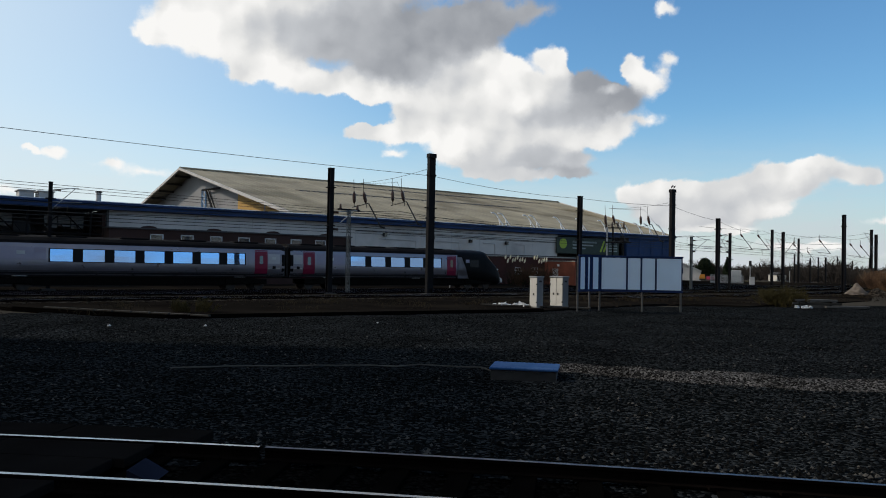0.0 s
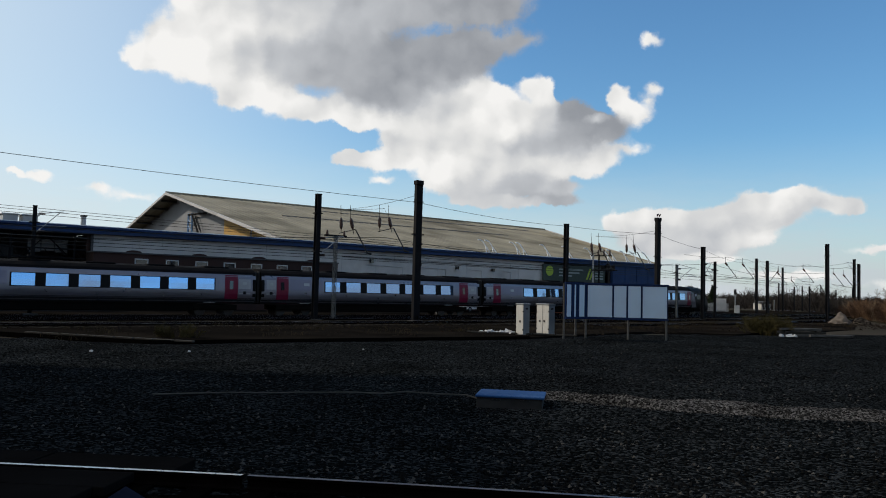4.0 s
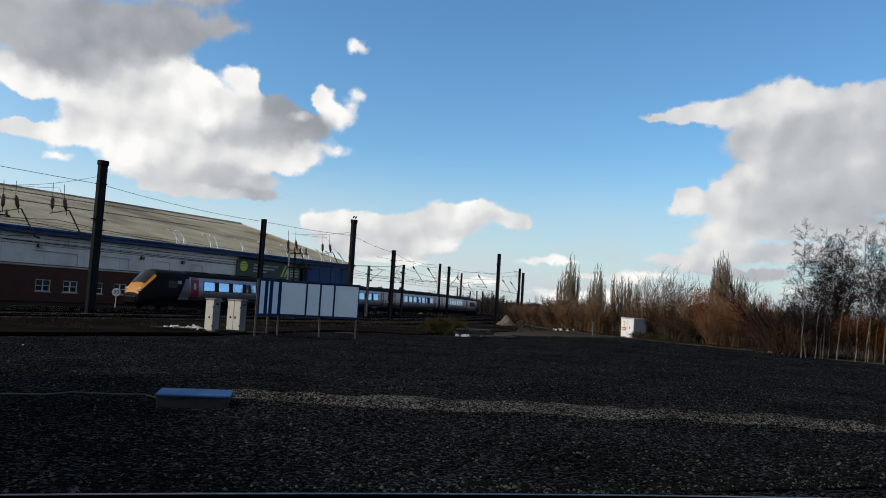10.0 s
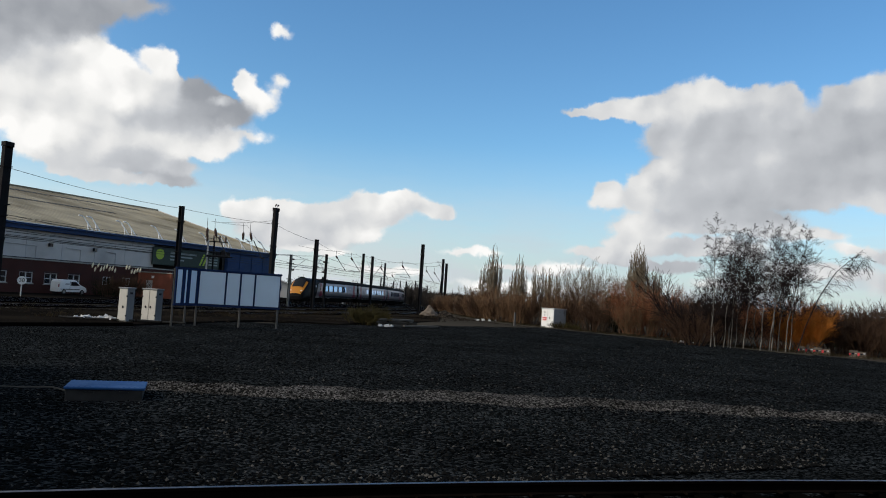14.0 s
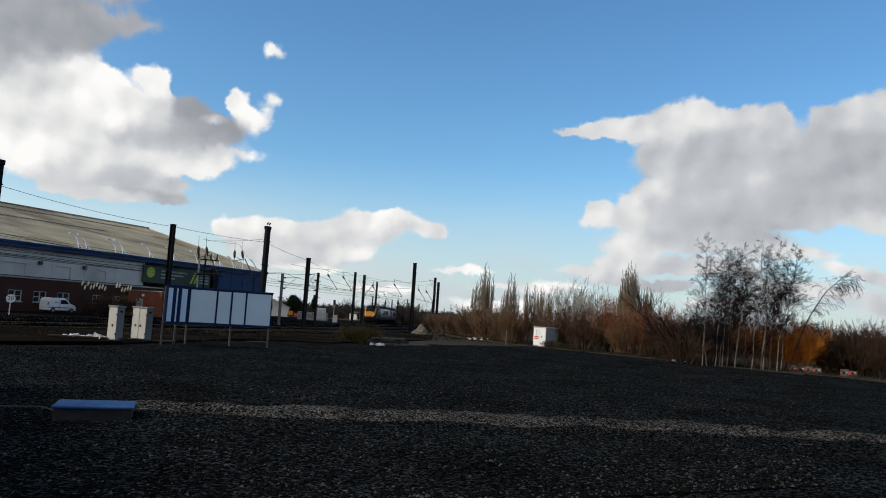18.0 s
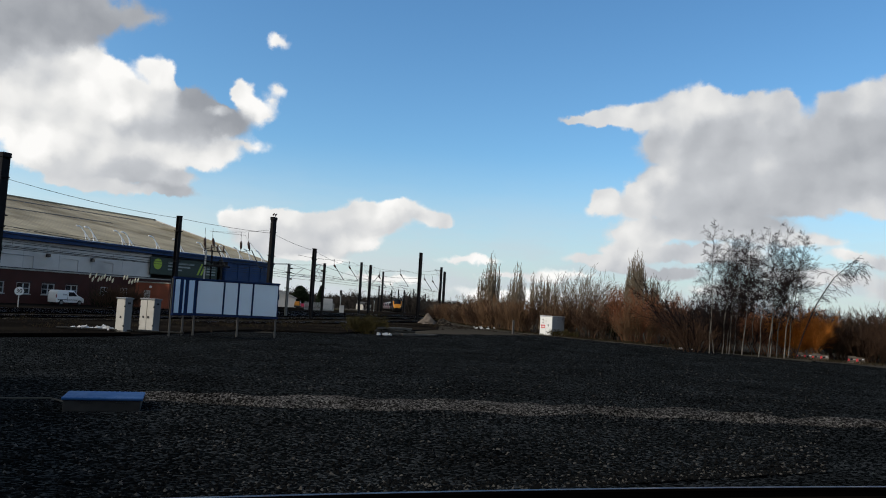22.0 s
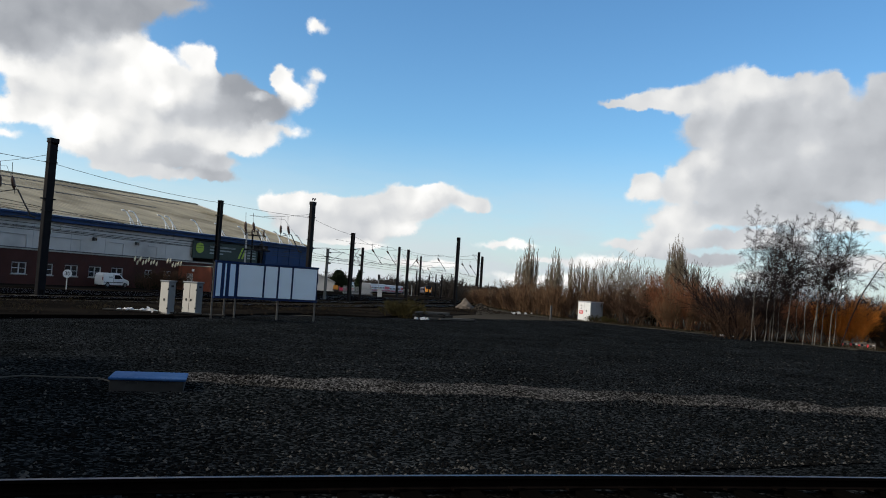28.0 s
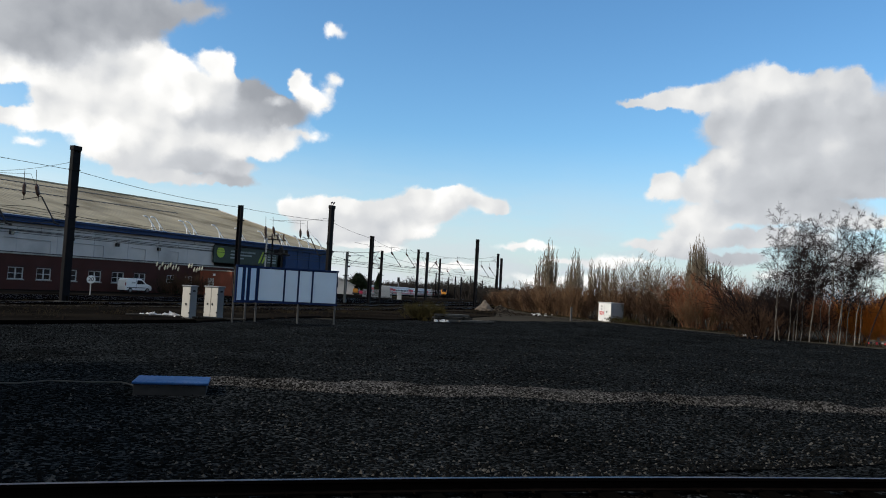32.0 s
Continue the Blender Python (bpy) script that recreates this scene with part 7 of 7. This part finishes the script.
# ---- hanging insulators and span wires over the lines ----
def hang_at(az, p, z, tall=3.0):
    d = p / math.cos(radians(YARD - az))
    x, y = polar(az, d)
    hanger(x, y, z, az - 6, tall)
    return Vector((x, y, z))


for name, pair, tail in (("span_wire", ((6.4, 58.4, 8.3), (3.55, 58.4, 8.7)), (2.0, 77, 7.6)), ("span_wire", ((-12.2, 60.0, 8.2), (-14.7, 60.0, 8.4)), (-16.5, 76, 7.4))):
    pts = [hang_at(*q) + Vector((0, 0, 1.0)) for q in pair]
    cable(name, "thin wire carrying hanging insulators across the lines", [(pts[0], pts[1], 0.05)], 0.014)
    start = top_of("p2", 0.6) if pair[0][0] > 0 else top_of("p4", 0.4)
    end = polar(tail[0], tail[1] / math.cos(radians(YARD - tail[0])))
    cable(name, "thin cross-span wire over the running lines", [(start, pts[0], 0.2), (pts[1], Vector((*end, tail[2])), 0.3)], 0.014)


# slanting registration arms over the far lines
for az, d, z, sd in ((-21.6, 120, 6.4, 1), (-22.7, 125, 6.5, 1), (-24.4, 150, 6.6, -1), (-24.9, 155, 6.4, 1), (-26.5, 140, 6.5, 1), (-28.3, 150, 6.3, 1), (-28.9, 150, 6.0, 1), (-25.7, 190, 6.2, 1)):
    x, y = polar(az, d)
    a = thing("registration_arm", "slanting dark arm and insulator hung over the far lines", "insulator", pose(x, y, z + fall(x, y), 0, 0, az), group="far registration arms")
    part("arm", tube([(-0.7 * sd, 0, 1.1), (0.9 * sd, 0, -1.1)], 0.05, 5), "wire", a)
    part("insulator", tube([(-0.75 * sd, 0, 1.15), (-0.45 * sd, 0, 0.75)], 0.13, 8), "insulator", a)
    part("steady_rod", tube([(0.9 * sd, 0, -1.1), (-0.9 * sd, 0, -0.9)], 0.035, 5), "wire", a)
    part("hanger_rod", tube([(-0.72 * sd, 0, 1.1), (-0.72 * sd, 0, 2.0)], 0.03, 5), "wire", a)
q0 = [Vector((*polar(az, d), z)) for az, d, z in ((-18.5, 112, 8.3), (-21.6, 120, 8.3), (-22.7, 125, 8.3), (-23.3, 140, 8.6))]
for a, b in zip(q0, q0[1:]):
    cable("span_wire", "thin cross-span wire over the far lines", [(a, b, 0.15)], 0.02)
q0 = [Vector((*polar(az, d), z)) for az, d, z in ((-24.0, 131, 8.1), (-24.4, 150, 8.2), (-26.5, 140, 8.2), (-28.3, 150, 8.0), (-29.3, 147, 8.6))]
for a, b in zip(q0, q0[1:]):
    cable("span_wire", "thin cross-span wire over the far lines", [(a, b, 0.15)], 0.02)


def build_switch_gear():
    x, y = polar(-12.5, 96)
    a = thing("switch_gear_mast", "pair of steel posts with switch gear and insulators", "mast", pose(x, y, -0.1, 0, 0, -12))
    for dx in (-0.7, 0.0):
        part("post", box(dx - 0.1, dx + 0.1, -0.1, 0.1, 0, 7.4), "galv" if dx else "mast", a)
    part("platform", box(-0.9, 2.2, -0.5, 0.5, 5.4, 5.55, 0.02), "mast", a)
    for q in range(3):
        part("switch_box", box(0.25 + q * 0.6, 0.7 + q * 0.6, -0.3, 0.3, 5.55, 6.1 + 0.2 * (q % 2), 0.03), "mast", a)
    part("cross_arm", box(-1.0, 1.6, -0.06, 0.06, 7.2, 7.32), "mast", a)
    for q in range(4):
        part("insulator", tube([(-0.8 + q * 0.7, 0, 7.32), (-0.8 + q * 0.7, 0, 8.0)], [0.12, 0.07], 8), "insulator", a)
    part("brace", tube([(-0.6, 0, 6.0), (1.9, 0, 5.5)], 0.05, 6), "mast", a)


build_switch_gear()


# ---- beyond the lines ----
def build_far_yard():
    a = thing("far_shed", "low pale workshop with a grey pitched roof", "shed", pose(*polar(-17.3, 205), -0.2 + fall(*polar(-17.3, 205)), 0, 0, -18))
    part("walls", prism([(-2.6, 0), (-2.6, 4.5), (0.0, 4.6), (4.8, 2.6), (4.8, 0)], 0.0, 7.0), "cladding", a)
    part("roof", prism([(-2.9, 4.5), (-2.9, 4.68), (0.1, 4.85), (5.1, 2.75), (5.1, 2.55), (0.0, 4.62)], -0.35, 7.3), "cab_grey", a)
    for q in range(3):
        part("window", box(-2.2 + q * 1.0, -1.5 + q * 1.0, -0.03, 0.0, 2.0, 3.4), "window", a)
    b = thing("track_machine", "orange on-track digger parked by the fence", "digger", pose(*polar(-18.75, 190), -0.1 + fall(*polar(-18.75, 190)), 0, 0, 71) @ Matrix.Scale(0.58, 4))
    part("chassis", box(-2.4, 2.4, -1.2, 1.2, 0.7, 1.3, 0.05), "black", b)
    part("cab", box(-0.4, 1.4, -1.0, 1.0, 1.3, 3.0, 0.1), "orange", b)
    part("cab_window", box(1.35, 1.42, -0.8, 0.8, 1.9, 2.8), "screen", b)
    part("engine_cover", box(-2.3, -0.4, -1.1, 1.1, 1.3, 2.2, 0.1), "orange", b)
    part("boom", tube([(1.3, -0.6, 1.6), (2.4, -0.6, 2.9), (3.6, -0.6, 1.2)], 0.14, 6), "orange", b)
    for q in range(4):
        bm = bmesh.new()
        bmesh.ops.create_cone(bm, cap_ends=True, segments=16, radius1=0.5, radius2=0.5, depth=0.3, matrix=pose(-1.8 + 1.2 * q, -1.1, 0.5, 90, 0, 0))
        part("wheel", bm, "black", b)
    c = thing("red_wagon", "small dull red wagon behind the fence", "wagon", pose(*polar(-19.3, 186), -0.1 + fall(*polar(-19.3, 186)), 0, 0, 20))
    part("body", box(-0.6, 0.6, -0.7, 0.7, 0.5, 1.3, 0.04), "crimson", c)
    part("underframe", box(-0.65, 0.65, -0.7, 0.7, -0.05, 0.6), "black", c)
    g = thing("grey_container", "grey steel container behind palisade fencing", "container", pose(*polar(-20.98, 170), -0.15 + fall(*polar(-20.98, 170)), 0, 0, -20))
    part("body", box(-1.02, 1.02, 0, 2.4, 0.0, 2.75, 0.12), "cab_grey", g)
    for q in range(5):
        part("rib", box(-0.9 + q * 0.4, -0.78 + q * 0.4, -0.04, 0, 0.2, 2.6), "cab_grey", g)
    f = thing("palisade_fence", "grey steel palisade fence beyond the lines", "fence", None)
    bm = None
    pale = mesh_of(prism([(-0.035, 0), (0.035, 0), (0.035, 1.72), (0.0, 1.8), (-0.035, 1.72)], -0.01, 0.01), "pale", "galv")
    x0, y0 = polar(-19.3, 150)
    x1, y1 = polar(-21.5, 150)
    n = 40
    ang = math.degrees(math.atan2(y1 - y0, x1 - x0))
    for k in range(n):
        shared("pale", pale, f, pose(x0 + (x1 - x0) * k / n, y0 + (y1 - y0) * k / n, -0.35, 0, 0, ang))
    for z in (0.4, 1.4):
        part("rail", box(0, math.hypot(x1 - x0, y1 - y0), 0.01, 0.05, z, z + 0.06), "galv", f).matrix_basis = pose(x0, y0, -0.35, 0, 0, ang)
    h = thing("equipment_hut", "small pale grey hut beside the far lines", "hut", pose(*polar(-22.03, 140), -0.15 + fall(*polar(-22.03, 140)), 0, 0, -20))
    part("walls", box(-0.4, 0.4, 0, 0.7, 0, 1.4, 0.02), "cab_grey", h)
    part("roof", box(-0.45, 0.45, -0.06, 0.76, 1.4, 1.46, 0.02), "concrete", h)
    hs = thing("far_house", "distant brick house with a slate roof", "house", pose(*polar(-23.9, 330), 0 + fall(*polar(-23.9, 330)), 0, 0, 15))
    part("walls", box(-2.2, 2.2, 0, 5, -2, 2.2), "cab_white", hs)
    part("roof", prism([(-2.4, 2.2), (0, 3.3), (2.4, 2.2)], -0.3, 5.3), "roof_grey", hs)
    for q in range(3):
        part("window", box(-1.6 + q * 1.2, -1.0 + q * 1.2, -0.05, 0, 0.9, 1.7), "window", hs)
    for az, n in ((-55.3, 4), (-57.9, 2)):
        w = thing("graffiti_wall", "low pale wall covered in sprayed graffiti behind birches", "wall", pose(*polar(az, 62.9), -0.2, 0, 0, az), group="graffiti walls")
        for q in range(n):
            part("wall_bay", box((q - n / 2) * 0.55, (q - n / 2) * 0.55 + 0.54, 0, 0.2, 0, 0.52 - 0.06 * (q % 2), 0.01), "sand", w)
        for q in range(3 * n):
            u = -n * 0.275 + q * 0.18
            part("graffiti_mark", box(u, u + 0.13, -0.008, 0, 0.16 + 0.07 * (q % 3), 0.32 + 0.05 * (q % 2)), ("graffiti", "ramp_steel", "rag")[q % 3], w)
    sg = None
    for az, d, hgt in ((-21.9, 165, 4.6), (-23.2, 170, 3.9), (-24.4, 210, 4.2)):
        s = thing("signal_post", "slim grey signal post with a dark head", "signal", pose(*polar(az, d), -0.1 + fall(*polar(az, d)), 0, 0, az), group="far signals")
        part("post", tube([(0, 0, 0), (0, 0, hgt)], 0.09, 8), "galv", s)
        part("signal_head", box(-0.25, 0.25, -0.15, 0.1, hgt - 1.1, hgt, 0.03), "black", s)


build_far_yard()

def build_ridge():
    xs = np.arange(2.5, 20.1, 0.3)
    verts, faces = [], []
    m = 9
    for i, x in enumerate(xs):
        cy = ridge_line(x) + 0.25 * noise.noise((x * 0.5, 2, 0))
        w = (0.8 + 0.35 * noise.noise((x * 0.45, 7, 0)) - 0.5 * math.exp(-(x - 1.6))) * min(1.0, 0.4 + 0.15 * (x - 1.6)) * min(1.0, max(0.5, 1.75 - 0.065 * x))
        for k in range(m):
            u = -1 + 2 * k / (m - 1)
            z = -0.16 + 0.28 * (1 - u * u) * (1 + 0.35 * noise.noise((x * 1.3, u * 2, 1))) + 0.03 * noise.noise((x * 4, u * 5, 2))
            verts.append((float(x), cy + u * w, z))
        if i:
            a, b = (i - 1) * m, i * m
            faces += [(a + k, b + k, b + k + 1, a + k + 1) for k in range(m - 1)]
    me = bpy.data.meshes.new("gravel_ridge")
    me.from_pydata(verts, [], faces)
    tagged(part_mesh("gravel_ridge", me, "gravel", None, "", True), "low ridge of pale gravel across dark ballast", "gravel", kind="structure")


def ridge_spot(rnd):
    x = rnd.uniform(1.4, 21)
    y = ridge_line(x) + rnd.gauss(0, 0.55) * min(1.0, 0.4 + 0.15 * (x - 1.6)) * min(1.0, max(0.5, 1.75 - 0.065 * x))
    return (x, y, -0.05 + 0.05 * rnd.random())


build_ridge()
stones("ridge_stones", "pale loose stones along the gravel ridge", "pale_stone", 5200, ridge_spot, 0.01, 0.03, 9)


# rubble and clods on the cinder bank and the tracks' edge
def bank_spot(rnd):
    q = yd(rnd.uniform(-25, 85), rnd.uniform(30, 47))
    if q.x > 48 or q.y < 37:
        return None
    return (q.x, q.y, -0.02 if q.y < 60 else -0.12)


stones("bank_rubble", "brown rubble and clods on the cinder bank", "rubble", 3600, bank_spot, 0.04, 0.17, 19)


def build_path():
    """A trodden strip along the foot of the thicket."""
    line = [(59, 106), (53.2, 92), (48.0, 76), (45.4, 64), (45.9, 56), (46.8, 47), (47.0, 40), (48.2, 33)]
    verts, faces = [], []
    for (x0, y0), (x1, y1) in zip(line, line[1:]):
        for k in range(30):
            t = k / 30
            x, y = x0 + (x1 - x0) * t, y0 + (y1 - y0) * t
            w = max(0.15, 0.5 + 0.9 * noise.noise((y * 0.35, 1, 4))) + (0.7 if y > 66 else 0.0)
            q = 0.7 * noise.noise((y * 0.6, 8, 2)) + 0.3 * noise.noise((y * 2.1, 5, 2))
            verts += [(x + q - w * 1.2, y, -0.17), (x + q - w * 0.5, y, -0.055 + 0.03 * noise.noise((y, 0, 0))), (x + q + w * 0.6, y, -0.055 + 0.03 * noise.noise((y, 3, 0))), (x + q + w * 1.2, y, -0.17)]
    for i in range(len(verts) // 4 - 1):
        a = i * 4
        faces += [(a + k, a + 1 + k, a + 5 + k, a + 4 + k) for k in range(3)]
    me = bpy.data.meshes.new("footpath")
    me.from_pydata(verts, [], faces)
    tagged(part_mesh("footpath", me, "path", None, "", True), "pale trodden path along the foot of the thicket", "path", kind="structure")


build_path()


def path_spot(rnd):
    y = rnd.uniform(60, 96)
    return (rnd.uniform(44.0, 47.0 + (y - 60) * 0.2), y, -0.15)


stones("path_stones", "grey stones strewn on the path by the thicket", "rubble", 1200, path_spot, 0.03, 0.12, 20)


def build_verge():
    bm = bmesh.new()
    rows = []
    for d in (172, 195, 220, 250):
        rows.append([bm.verts.new((*polar(az, d), fall(*polar(az, d)) - 0.155 + 0.06)) for az in (-20.4, -22.0, -24.0, -26.0, -28.0, -30.0)])
    for a, b in zip(rows, rows[1:]):
        for k in range(5):
            bm.faces.new((a[k], a[k + 1], b[k + 1], b[k]))
    bmesh.ops.recalc_face_normals(bm, faces=bm.faces[:])
    tagged(part("grass_verge", bm, "verge"), "olive winter grass between the far lines", "grass", kind="structure")


build_verge()


motions()
